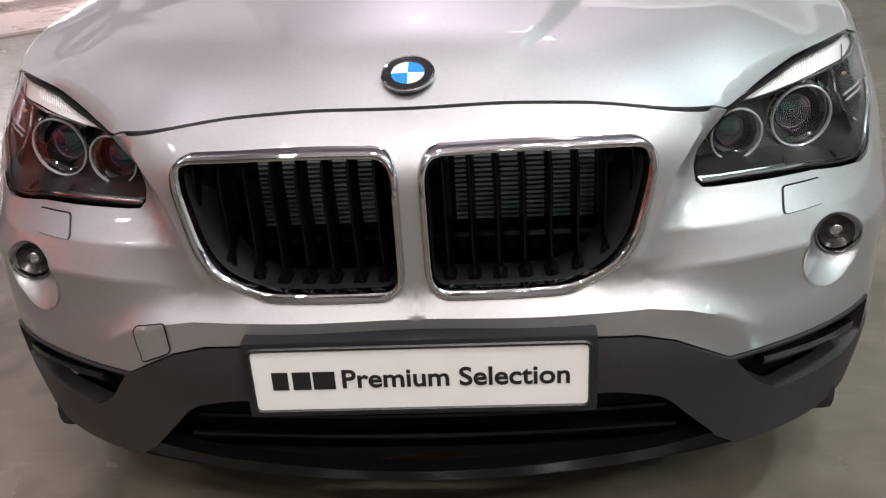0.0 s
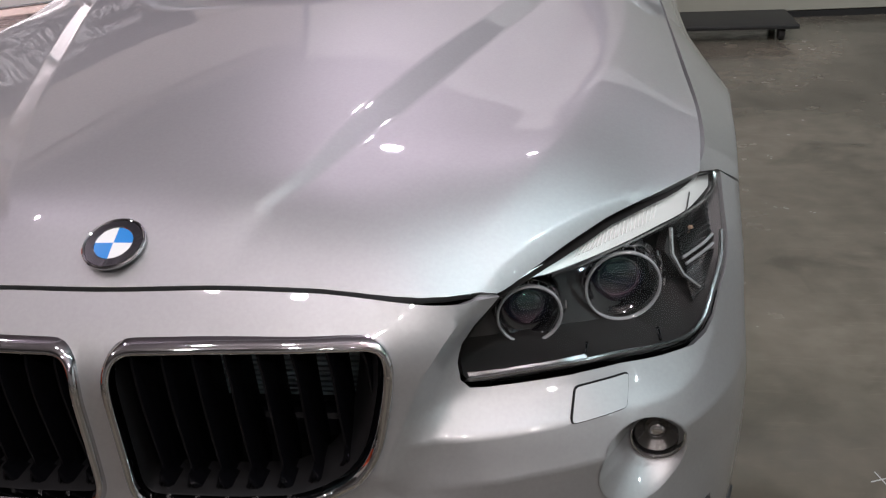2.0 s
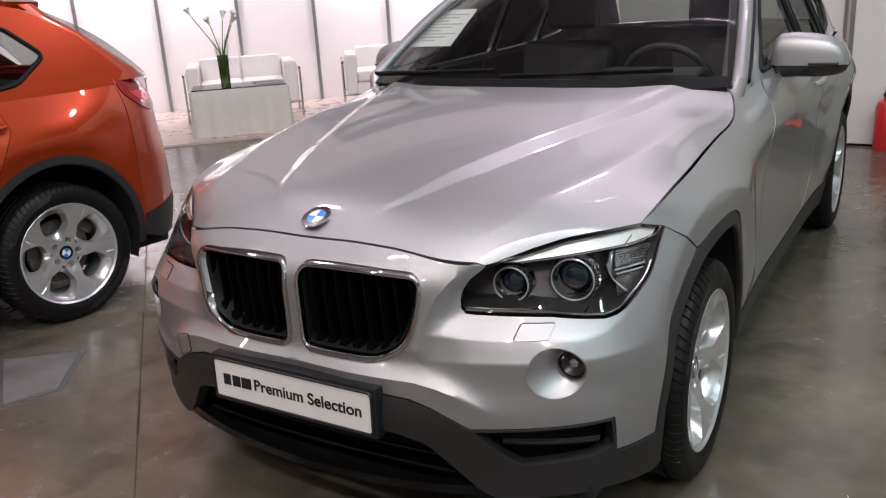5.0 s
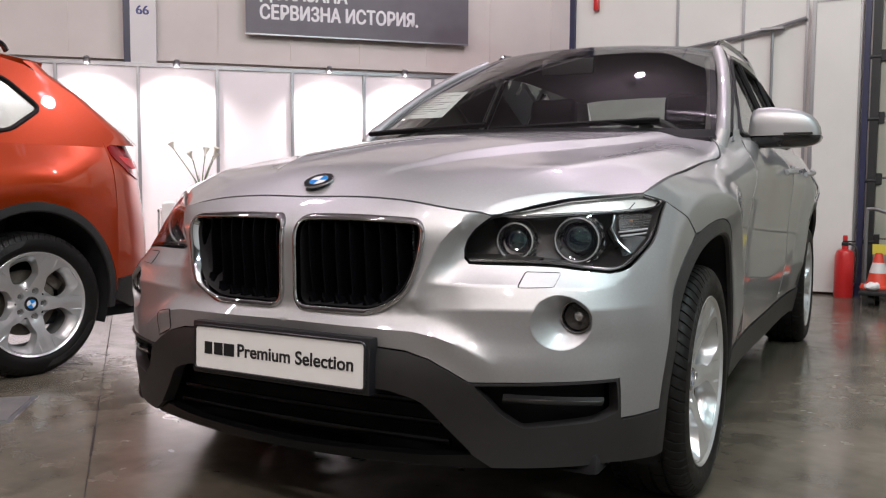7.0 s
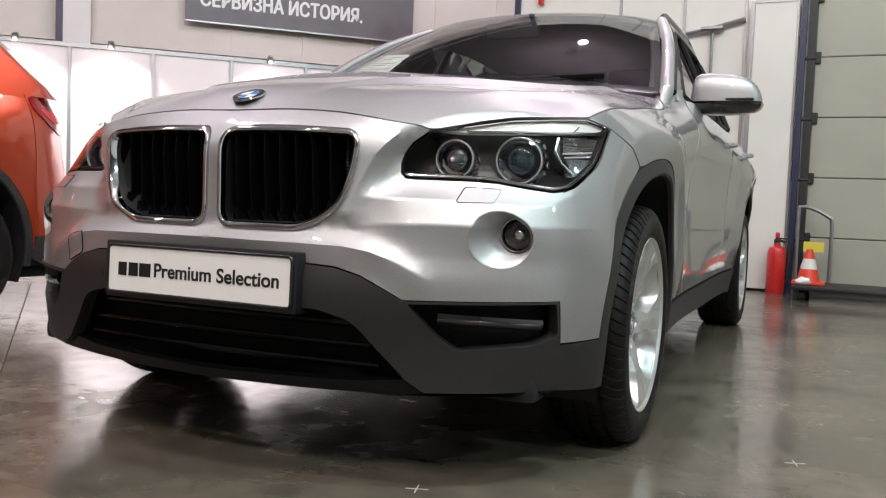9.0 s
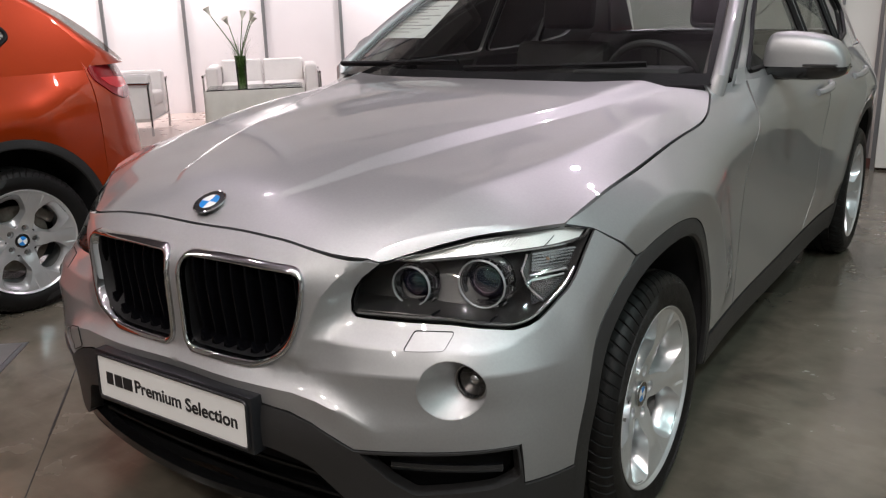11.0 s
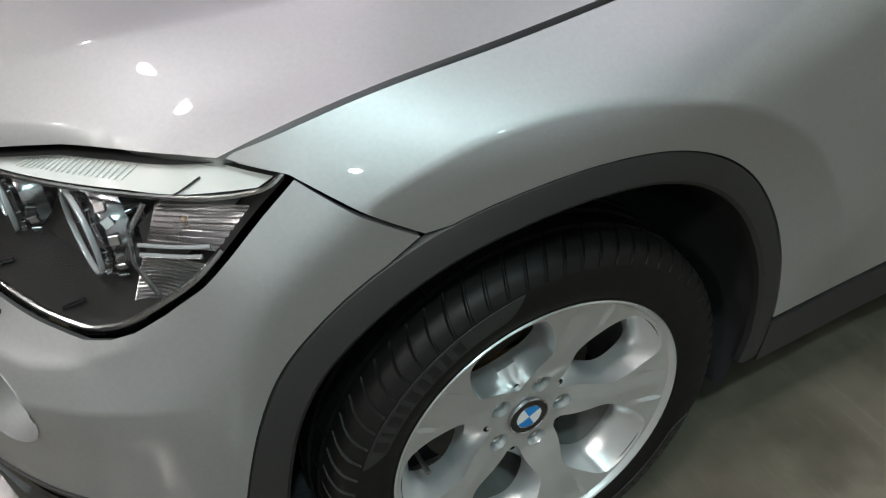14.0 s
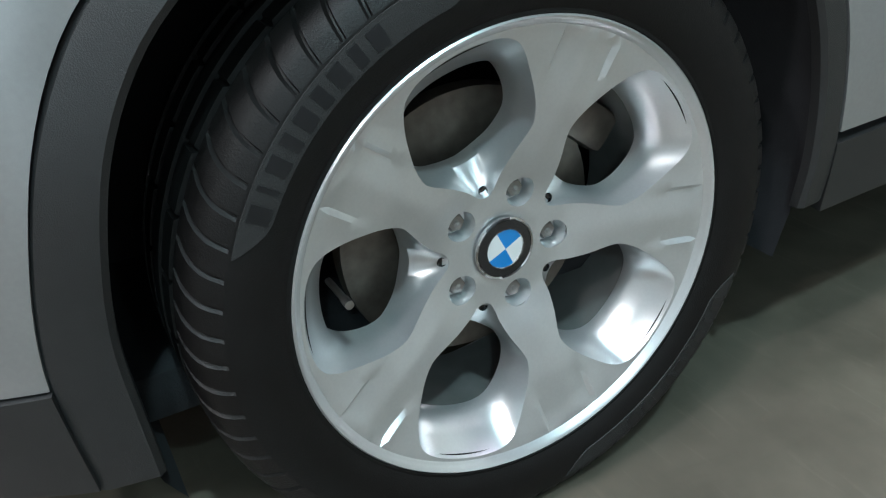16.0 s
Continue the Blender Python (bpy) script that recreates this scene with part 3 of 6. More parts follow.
EDGE_X, EDGE_Y = (np.array(q) for q in zip(*([(x, float(front_y(x)[0])) for x in np.linspace(0, 0.47, 30)] + dense([(0.483, 0.582), (0.519, 0.620), (0.555, 0.659), (0.624, 0.729), (0.70, 0.80), (0.767, 0.866)], 0.015))))
EDGE_Z = hood_z(EDGE_X, EDGE_Y)
EDGE_A, EDGE_R = np.degrees(np.arctan2(EDGE_X, NOSE_Y - EDGE_Y)), np.hypot(EDGE_X, NOSE_Y - EDGE_Y)


def pz(*pts):
    """Nose outlines: degrees round the nose, height."""
    return [(a * K, z) for a, z in pts]


def on_nose(x, y, z):
    return (math.degrees(math.atan2(x, NOSE_Y - y)) * K, z)


# the front arch, slightly squared: degrees round the hub, share of the radius
ARCH_FORM = ((-40, 0.925), (-10, 0.921), (10, 0.920), (24, 0.939), (38, 0.963), (50, 0.984), (62, 0.997), (72, 0.998), (84, 0.983), (98, 0.967), (114, 0.969), (130, 0.979), (141, 0.983), (151, 0.976), (163, 0.960), (178, 0.955), (205, 0.953))


def arch_edge(hub, r0, a0, a1, n=22):
    """Points (y, z) round a wheel arch, slightly flattened at its sides."""
    out = []
    for k in range(n + 1):
        a = radians(a0 + (a1 - a0) * k / n)
        c = math.cos(a)
        if hub.y < 2:
            r = r0 * float(hermite([p[0] for p in ARCH_FORM], [p[1] for p in ARCH_FORM], np.array([math.degrees(a)]))[0])
        else:
            r = r0 * (1 - 0.045 * abs(c) ** 1.5)
        out.append((hub.y + r * math.cos(a), hub.z + r * math.sin(a)))
    return out


def skin_x(y, z, off=0.0):
    """The body side's x at (y, z), on nose, flank or tail."""
    def polar(R, py, sgn):
        ph = np.linspace(45, 96, 103)
        rr = R(ph, np.full(103, z))
        yy = py - sgn * rr * np.cos(np.radians(ph))
        o = np.argsort(yy)
        return float(np.interp(y, yy[o], (rr * np.sin(np.radians(ph)))[o]))
    s = float(flank_x(y, z)[0])
    if y < 0.9:
        w = min(max((y - 0.77) / 0.11, 0), 1)
        w = w * w * (3 - 2 * w)
        s = w * s + (1 - w) * polar(NR, NOSE_Y, 1)
    if y > 4.1:
        w = min(max((4.3 - y) / 0.2, 0), 1)
        s = w * s + (1 - w) * polar(TR, TAIL_Y, -1)
    return s + off


GAP = 0.0022
HL = [on_nose(x, y, float(hood_z(x, y)[0]) - 0.003) for x, y in ((0.485, 0.587), (0.555, 0.659), (0.624, 0.729), (0.70, 0.80), (0.767, 0.866))] + [
      on_nose(0.823, 0.927, 0.830)] + pz((75.7, 0.800), (72.6, 0.760), (70.3, 0.730), (67.4, 0.700), (64.9, 0.680), (63.0, 0.671), (60.8, 0.667), (57.0, 0.673), (52.7, 0.682), (48.8, 0.685), (40.2, 0.6855), (38.8, 0.687), (38.15, 0.697), (38.2, 0.718), (38.9, 0.742), (40.2, 0.765), (41.9, 0.781))
KID = [tuple(p) for p in fillet(pz((1.2, 0.796), (15, 0.7985), (30.9, 0.790), (30.0, 0.700), (27.6, 0.612), (21.5, 0.5615), (1.35, 0.5600)), [0.052, 0.08, 0.056, 0.05, 0.06, 0.09, 0.048], 9)]
FOG_C = on_nose(0.677, 0.556, 0.561)
FOG = [(FOG_C[0] + 0.064 * math.cos(a), FOG_C[1] + 0.060 * math.sin(a)) for a in np.linspace(0, 2 * math.pi, 36, endpoint=False)]
WASHER = fillet([on_nose(*p) for p in ((0.591, 0.560, 0.670), (0.670, 0.593, 0.668), (0.650, 0.570, 0.639), (0.568, 0.541, 0.638))], 0.006, 3)
VENT = fillet(pz((38.2, 0.418), (59.6, 0.424), (60.2, 0.352), (57.0, 0.333), (46.0, 0.318), (42.5, 0.350)), [0.004, 0.006, 0.01, 0.01, 0.01, 0.02], 4)
CLAD_TOP = pz((0, 0.492), (22, 0.492), (27, 0.488), (31, 0.473), (34.5, 0.448), (37.5, 0.424))
INTAKE = fillet(pz((0, 0.395), (24, 0.395), (29.8, 0.375), (33.8, 0.318), (38.6, 0.252), (30, 0.240), (0, 0.232)), [0, 0.02, 0.03, 0.02, 0.015, 0.03, 0], 4)
ARCH_C, ARCH_R = HUB + Vector((0, 0.012, 0.004)), REAR + Vector((0, 0.0, 0.004))
ARCH = arch_edge(ARCH_C, 0.460, 178.6, 3, 68)
FA = (1.050, 0.7435)             # where the bumper, the wing and the arch trim meet
N_ARCH = [on_nose(skin_x(y, z), y, z) for y, z in [p for p in ARCH if p[0] < 1.02] + [FA]][::-1]


def side_glass_x(z):
    return 0.806 - (z - 1.03) * 0.42 - 0.10 * (z - 1.03) ** 2


def cabin_side(y, z, off=0.0):
    y, z = np.atleast_1d(y), np.atleast_1d(z)
    x = side_glass_x(z) - 0.075 * np.clip((y - 3.6) / 1.0, 0, 1) ** 2 - 0.03 * np.clip((2.3 - y) / 0.4, 0, 1) + off
    return np.stack([x, y, z], 1)


SPIN = 69.0                     # degrees of the first wheel spoke


FRONT_HOLE = ((0.0625, 0), (0.068, 8), (0.085, 14), (0.105, 20.2), (0.127, 25.6), (0.140, 26.3), (0.160, 24.3), (0.190, 20), (0.212, 16.4), (0.2215, 12.5), (0.2248, 7), (0.2255, 0))
DEEP_HOLE = ((0.094, 0), (0.096, 6), (0.102, 13), (0.113, 20), (0.130, 24.3), (0.143, 25.0), (0.160, 23.0), (0.178, 19.2), (0.190, 15), (0.195, 11), (0.197, 6), (0.1975, 0))


def hole_line(half, c):
    """Closed outline of a rim opening about the angle c, from one half of it."""
    pts = [(r, -d) for r, d in half] + [(r, d) for r, d in half[-2:0:-1]]
    pts = [(r * math.cos(radians(c + d)), r * math.sin(radians(c + d))) for r, d in pts]
    return [(float(p[0]), float(p[1])) for p in spline(pts, 4, True)]


def rim_face(u, v):
    r = np.hypot(u, v)
    an = np.degrees(np.arctan2(v, u))
    x = 0.060 + 0.038 * np.clip((r - 0.07) / 0.155, 0, 1)
    sp = ((an - SPIN + 36) % 72) - 36
    across = np.abs(np.sin(np.radians(sp))) * r
    x = x + 0.006 * np.clip(1 - across / 0.050, 0, 1) * np.clip((r - 0.06) / 0.04, 0, 1) * np.clip((0.229 - r) / 0.01, 0, 1)
    pocket = np.clip((r - 0.160) / 0.045, 0, 1) * np.clip((0.034 - across) / 0.005, 0, 1) * np.clip((0.2255 - r) / 0.006, 0, 1)
    x = x - 0.0050 * pocket
    x = np.where(r < 0.036, 0.058, x)
    return np.stack([x, u, v], 1)


def wheel(car, name="wheel"):
    """Wheel about the x axis, outer face towards +x: tyre, rim, hub parts."""
    w = new(name)
    w.parent = car
    prof = [(-0.088, 0.222), (-0.100, 0.240), (-0.110, 0.270), (-0.108, 0.296), (-0.098, 0.313), (-0.086, 0.321)]
    groove = []
    for c in (-0.055, -0.018, 0.018, 0.055):
        groove += [(c - 0.0060, 0.0), (c - 0.0050, -0.007), (c + 0.0050, -0.007), (c + 0.0060, 0.0)]
    crown = [(x, 0.3265 - 0.35 * x * x + d) for x, d in groove]
    right = [(0.068, 0.3248), (0.078, 0.3235), (0.086, 0.321), (0.092, 0.318), (0.098, 0.3135), (0.103, 0.307), (0.1065, 0.300), (0.1085, 0.297), (0.1090, 0.2955), (0.111, 0.286), (0.1125, 0.272), (0.112, 0.262), (0.109, 0.250), (0.105, 0.243), (0.1055, 0.240), (0.1035, 0.238), (0.098, 0.230), (0.094, 0.222)]
    profile = prof + crown + right
    seg = 980
    bm = bmesh.new()
    rows = []
    for k in range(seg):
        a = 2 * math.pi * k / seg
        row = []
        for h, r in profile:
            rr = r
            if k % 14 in (0, 1) and 0.062 < abs(h) < 0.1075 and r > 0.299:
                rr = r - 0.0045
            if k % 28 in (10, 11) and 0.02 < abs(h) < 0.06 and r > 0.318:
                rr = r - 0.004
            sh = a + (1.5 * (abs(h) - 0.06) if abs(h) > 0.06 and r > 0.290 else 0.0)
            row.append(bm.verts.new((h, rr * math.cos(sh), rr * math.sin(sh))))
        rows.append(row)
    for k in range(seg):
        p, q = rows[k], rows[(k + 1) % seg]
        for i in range(len(profile) - 1):
            bm.faces.new((p[i], p[i + 1], q[i + 1], q[i]))
    bmesh.ops.recalc_face_normals(bm, faces=bm.faces)
    tyre = part("tyre", bm, RUBBER, w, "black rubber road tyre", angle=30)
    # pale ribbed field on the sidewall with raised bars on it
    wall = lambda r: float(np.interp(r, [0.250, 0.262, 0.272, 0.286, 0.2955], [0.109, 0.112, 0.1125, 0.111, 0.109]))
    for base in (160, 340):
        bm = bmesh.new()
        rows = []
        for a in np.linspace(base, base - 62, 125):
            low = 0.268 + 0.024 * max(0, 1 - min(abs(a - base), abs(a - base + 62)) / 8) ** 2
            rows.append([bm.verts.new((wall(r) + (0.0009 if i in (1, 2, 3) else -0.001), r * math.cos(radians(a)), r * math.sin(radians(a)))) for i, r in enumerate((low, low + 0.0008, (low + 0.2945) / 2, 0.2940, 0.2945))])
        for p, q in zip(rows, rows[1:]):
            for i in range(4):
                bm.faces.new((p[i], p[i + 1], q[i + 1], q[i]))
        bmesh.ops.recalc_face_normals(bm, faces=bm.faces)
        field = part("sidewall_field", bm, RUBBERPALE, tyre, "paler ribbed field on the sidewall")
        for k, wd in enumerate((3.0, 0.9, 2.8, 2.0, 2.8, 2.2, 2.8, 2.0, 2.8)):
            a0 = base - 8 - k * 4.2
            bm = bmesh.new()
            loops = [Vector((wall(rr) + 0.0016, rr * math.cos(radians(aa)), rr * math.sin(radians(aa)))) for rr, aa in ((0.2735, a0 - wd / 2), (0.2735, a0 + wd / 2), (0.2905, a0 + wd / 2), (0.2905, a0 - wd / 2))]
            vs = [bm.verts.new(p) for p in loops]
            vt = [bm.verts.new(v.co - Vector((0.003, 0, 0))) for v in vs]
            bm.faces.new(vs)
            for i in range(4):
                bm.faces.new((vs[i], vs[(i + 1) % 4], vt[(i + 1) % 4], vt[i]))
            bmesh.ops.recalc_face_normals(bm, faces=bm.faces)
            part("moulded_bar", bm, RUBBERMARK, field)
    # rim: dished face with five openings
    holes = [hole_line(FRONT_HOLE, SPIN + 36 + 72 * k) for k in range(5)]
    deep = [hole_line(DEEP_HOLE, SPIN + 36 + 72 * k) for k in range(5)]
    bolts = [[(0.06 * math.cos(radians(SPIN + 72 * k)) + 0.0160 * math.cos(a), 0.06 * math.sin(radians(SPIN + 72 * k)) + 0.0160 * math.sin(a)) for a in np.linspace(0, 2 * math.pi, 24, endpoint=False)] for k in range(5)]
    ring = [(0.2290 * math.cos(a), 0.2290 * math.sin(a)) for a in np.linspace(0, 2 * math.pi, 140, endpoint=False)]
    lines = []
    for k in range(5):
        c, d = math.cos(radians(SPIN + 72 * k)), math.sin(radians(SPIN + 72 * k))
        for off in (-0.034, -0.029, 0.029, 0.034):
            lines.append([(math.sqrt(r * r - off * off) * c - off * d, math.sqrt(r * r - off * off) * d + off * c) for r in np.linspace(0.160, 0.222, 24)])
    bm = trimmed(ring, bolts + holes, rim_face, 0.007, 0.004, edge_step=0.004, lines=lines)
    rim = part("rim", bm, ALLOY, w, "silver five-spoke alloy rim", angle=32)
    part("rim_flange", lathe([(0.0950, 0.2275), (0.0982, 0.2288), (0.0995, 0.2305), (0.1020, 0.2325), (0.1055, 0.2352), (0.1062, 0.2368), (0.1045, 0.2385), (0.099, 0.236)], 160), ALLOY, rim)
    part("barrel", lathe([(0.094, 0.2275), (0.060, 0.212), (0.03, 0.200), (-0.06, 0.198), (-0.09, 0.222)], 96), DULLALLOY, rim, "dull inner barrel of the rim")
    for h, d in zip(holes, deep):
        P, Q = np.array(h), np.array(d)
        A = rim_face(P[:, 0], P[:, 1])
        B = np.stack([rim_face(Q[:, 0], Q[:, 1])[:, 0] - 0.030, Q[:, 0], Q[:, 1]], 1)
        B[:, 0] = np.minimum(B[:, 0], A[:, 0] - 0.012)
        M = 0.5 * A + 0.5 * B
        M[:, 0] -= 0.004
        bm = bmesh.new()
        rings = [[bm.verts.new(p) for p in R] for R in (A, A * np.array((1, 0.997, 0.997)) - np.array((0.0012, 0, 0)), M, B, B - np.array((0.022, 0, 0)))]
        n = len(h)
        for ra, rb in zip(rings, rings[1:]):
            for i in range(n):
                q = (i + 1) % n
                bm.faces.new((ra[i], ra[q], rb[q], rb[i]))
        bmesh.ops.recalc_face_normals(bm, faces=bm.faces)
        c = Vector((0, *P.mean(0)))
        bm.normal_update()
        if sum((f.normal.dot(c - f.calc_center_median())) for f in bm.faces) < 0:
            bmesh.ops.reverse_faces(bm, faces=bm.faces[:])
        part("spoke_bevel", bm, ALLOY, rim, "scooped wall of the opening", angle=50)
    for k in range(5):
        a = radians(SPIN + 72 * k)
        at = Matrix.Translation((0, 0.06 * math.cos(a), 0.06 * math.sin(a)))
        part("bolt_seat", moved(lathe([(0.060, 0.0168), (0.058, 0.0160), (0.040, 0.0150), (0.036, 0.0)], 24), at), ALLOY, rim, "recess of a wheel bolt")
        part("wheel_bolt", moved(lathe([(0.030, 0.0), (0.049, 0.0), (0.051, 0.004), (0.051, 0.0085), (0.049, 0.0100), (0.034, 0.0105)], 6), at), STEEL, rim, "steel wheel bolt in its hole", smooth=False)
        b = radians(SPIN + 36 + 72 * k)
        part("hub_pin_hole", moved(lathe([(0.0588, 0.0052), (0.0606, 0.0045), (0.0580, 0.0038), (0.0580, 0.0)], 16), Matrix.Translation((-0.0035, 0.0685 * math.cos(b), 0.0685 * math.sin(b)))), GLOSSBLACK, rim, "small dark hole beside the hub")
    emblem(rim, Matrix.Translation((0.060, 0, 0)) @ Matrix.Rotation(radians(90), 4, "Z") @ Matrix.Rotation(radians(90), 4, "X") @ Matrix.Rotation(radians(25), 4, "Z"), 0.034, "centre_cap")
    part("brake_disc", lathe([(-0.005, 0.07), (-0.005, 0.150), (-0.028, 0.150), (-0.028, 0.07)], 64, closed=True), DISC, w, "steel brake disc with light rust")
    part("disc_hat", lathe([(0.020, 0.0), (0.020, 0.078), (-0.006, 0.082), (-0.006, 0.092)], 48), RUST, w, "rusty hat of the brake disc")
    part("brake_caliper", moved(box(-0.055, 0.006, -0.06, 0.06, 0.0, 0.05, 0.012), Matrix.Translation((0, 0.115, 0.075)) @ Matrix.Rotation(radians(-38), 4, "X")), DISC, w, "cast brake caliper")
    part("valve", moved(lathe([(0.06, 0.0035), (0.098, 0.0035), (0.100, 0.0045), (0.112, 0.0045), (0.113, 0.0)], 10), Matrix.Translation((-0.02, -0.180, 0.014))), STEEL, w, "tyre valve with its cap")
    return w


def emblem(parent, m, r, name="emblem"):
    """Round badge in its local xy plane, facing +z: chrome rim, black ring, quarters."""
    e = part(name, moved(lathe([(0.0, r), (0.0035, r), (0.0045, r * 0.96), (0.0035, r * 0.92), (0.0, r * 0.92)], 48, "Z"), m), CHROME, parent, "round badge with a chrome edge")
    part("ring", moved(lathe([(0.002, r * 0.93), (0.0035, r * 0.9), (0.0038, r * 0.64), (0.003, r * 0.62)], 48, "Z"), m), EMBLACK, e, "black ring")
    for q in range(4):
        bm = bmesh.new()
        c = bm.verts.new((0, 0, 0.0042))
        arc = [bm.verts.new((r * 0.62 * math.cos(radians(90 * q + a)), r * 0.62 * math.sin(radians(90 * q + a)), 0.0036)) for a in range(0, 91, 9)]
        for i in range(10):
            bm.faces.new((c, arc[i], arc[i + 1]))
        part("quarter", moved(bm, m), EMBLUE if q % 2 == 0 else EMWHITE, e, "blue quarter" if q % 2 == 0 else "white quarter", smooth=False)
    part("silver_line", moved(lathe([(0.0036, r * 0.64), (0.0046, r * 0.63), (0.0036, r * 0.61)], 48, "Z"), m), CHROME, e)
    return e


MIRROR_CAP = ((0.785, 0.040, 2.336, 2.46), (0.789, 0.086, 2.330, 2.47), (0.798, 0.105, 2.326, 2.475), (0.815, 0.113, 2.323, 2.478), (0.86, 0.115, 2.320, 2.480), (0.92, 0.110, 2.322, 2.480), (0.97, 0.099, 2.328, 2.478), (1.005, 0.082, 2.337, 2.474), (1.027, 0.060, 2.347, 2.468), (1.039, 0.034, 2.358, 2.460), (1.043, 0.010, 2.366, 2.454))
MIRROR_FOOT = ((0.775, 0.030, 2.345, 2.44), (0.80, 0.042, 2.335, 2.465), (0.86, 0.046, 2.322, 2.478), (0.93, 0.046, 2.322, 2.480), (0.99, 0.043, 2.332, 2.476), (1.02, 0.036, 2.343, 2.470), (1.040, 0.024, 2.357, 2.461), (1.047, 0.008, 2.368, 2.452))


def mirror_shell(ribs, z0, way):
    """A domed shell over ribs (x, height, front, back), standing up or hanging down from z0."""
    bm = bmesh.new()
    rows = []
    for x, h, y0, y1 in ribs:
        row = []
        for a in np.linspace(0, math.pi, 21):
            c, sn = math.cos(a), math.sin(a)
            row.append(bm.verts.new((x, (y0 + y1) / 2 - (y1 - y0) / 2 * math.copysign(abs(c) ** 0.62, c), z0 + way * h * sn ** 0.52)))
        rows.append(row)
    for p, q in zip(rows, rows[1:]):
        for k in range(20):
            bm.faces.new((p[k], p[k + 1], q[k + 1], q[k]))
        bm.faces.new((p[0], q[0], q[20], p[20]))
    bm.faces.new(rows[0])
    bm.faces.new(rows[-1])
    bmesh.ops.recalc_face_normals(bm, faces=bm.faces)
    return bm


def headlight(parent, side):
    """Headlamp unit: clear lens, dark bowl, two projectors with rings, brow, indicator."""
    def put(bm):
        return bm if side > 0 else mirrored(bm)
    full = [tuple(p) for p in shrink(HL, 0.003)]
    hl = part("headlight", put(trimmed(full, [], lambda u, v: nose(u, v, 0.001), 0.02, 0.004)), LENS, parent, "clear headlamp with twin projectors and ring lights")
    hl.visible_shadow = False
    inner = [tuple(p) for p in shrink(HL, 0.005)]

    def bowl(u, v):
        d = 0.095
        return nose(u, v, -d)
    P, Q = np.array(resample(inner, 0.012)), shrink(resample(inner, 0.012), 0.012)
    bm = bmesh.new()
    rows = [[bm.verts.new(p) for p in nose(A[:, 0], A[:, 1], o)] for A, o in ((P, -0.003), (P, -0.012), (Q, -0.095))]
    for a, b in zip(rows, rows[1:]):
        for k in range(len(P)):
            q = (k + 1) % len(P)
            bm.faces.new((a[k], a[q], b[q], b[k]))
    back = trimmed([tuple(p) for p in Q], [], bowl, 0.025, 0.0)
    part("bowl", put(join(bm, back)), BEZEL, hl, "dark grey lamp housing")
    rim_in = shrink(HL, 0.0075)
    pts = nose(rim_in[:, 0], rim_in[:, 1], -0.004)
    low = range(7, 18)
    part("lower_trim", put(tube(spline([tuple(pts[k]) for k in low], 6), 0.0038, 8)), TRIMCHROME, hl, "thin chrome strip along the lower edge")
    brow = [(HL[0][0] + 0.022, HL[0][1] + 0.002)] + [(u, v - 0.006) for u, v in HL[1:5]] + [(HL[5][0] - 0.010, HL[5][1] + 0.001)] + pz((75.5, 0.816), (70, 0.809), (60, 0.802), (50, 0.795))
    part("brow", put(trimmed(brow, [], lambda u, v: nose(u, v, -0.014), 0.012, 0.010)), BROW, hl, "white ribbed light-guide brow")
    edge = nose(np.array([b[0] for b in brow[5:]]), np.array([b[1] for b in brow[5:]]), -0.006)
    part("brow_strip", put(tube(spline([tuple(p) for p in edge], 5), 0.0032, 6)), TRIMCHROME, hl, "chrome strip under the brow")
    for k in range(38):
        a = 49 + k * 0.58
        zt = np.interp(a * K + 0.03, [q[0] for q in HL[:5]], [q[1] for q in HL[:5]]) - 0.010
        zb = 0.799 + 0.0005 * (a - 50)
        if zt - zb < 0.012 or a > 64.5:
            continue
        pts = [tuple(nose(np.array([(a + 2.2 * t) * K]), np.array([zb + (zt - zb) * t]), -0.0125)[0]) for t in (0.35, 0.7, 1.0)]
        part("brow_rib", put(tube(pts, 0.0009, 5)), RIBGREY, hl, "thin rib of the brow")
    for cx, cy, cz, r, nm in ((0.645, 0.731, 0.738, 0.0530, "low beam"), (0.517, 0.655, 0.735, 0.0435, "high beam")):
        m = Matrix.Translation((cx, cy, cz)) @ Matrix.Rotation(radians(10), 4, "Z") @ Matrix.Rotation(radians(90), 4, "X")
        prj = part("projector", put(moved(lathe([(-0.03, r * 0.74), (-0.004, r * 0.80), (0.0, r * 0.88), (0.002, r * 0.93), (-0.05, r)], 40, "Z"), m)), GLOSSBLACK, hl, nm + " projector housing")
        part("lens_ball", put(moved(lathe([(0.022 * math.cos(a) - 0.022, r * 0.79 * math.sin(a)) for a in np.linspace(0, math.pi / 2, 9)], 40, "Z"), m)), PROJ, prj, "glass projector ball")
        part("halo", put(moved(lathe([(0.012 + 0.0036 * math.cos(a), r * 0.985 + 0.0023 * math.sin(a)) for a in np.linspace(0, 2 * math.pi, 9)], 48, "Z"), m)), HALO, prj, "clear halo ring")
        for k in range(20):
            aa = 2 * math.pi * k / 20
            part("halo_tooth", put(moved(box(-0.0011, 0.0011, -0.002, 0.0018, -0.003, 0.003, 0.0005, 1), m @ Matrix.Rotation(aa, 4, "Z") @ Matrix.Translation((0, r * 1.02, 0.004)))), REFLECTOR, prj)
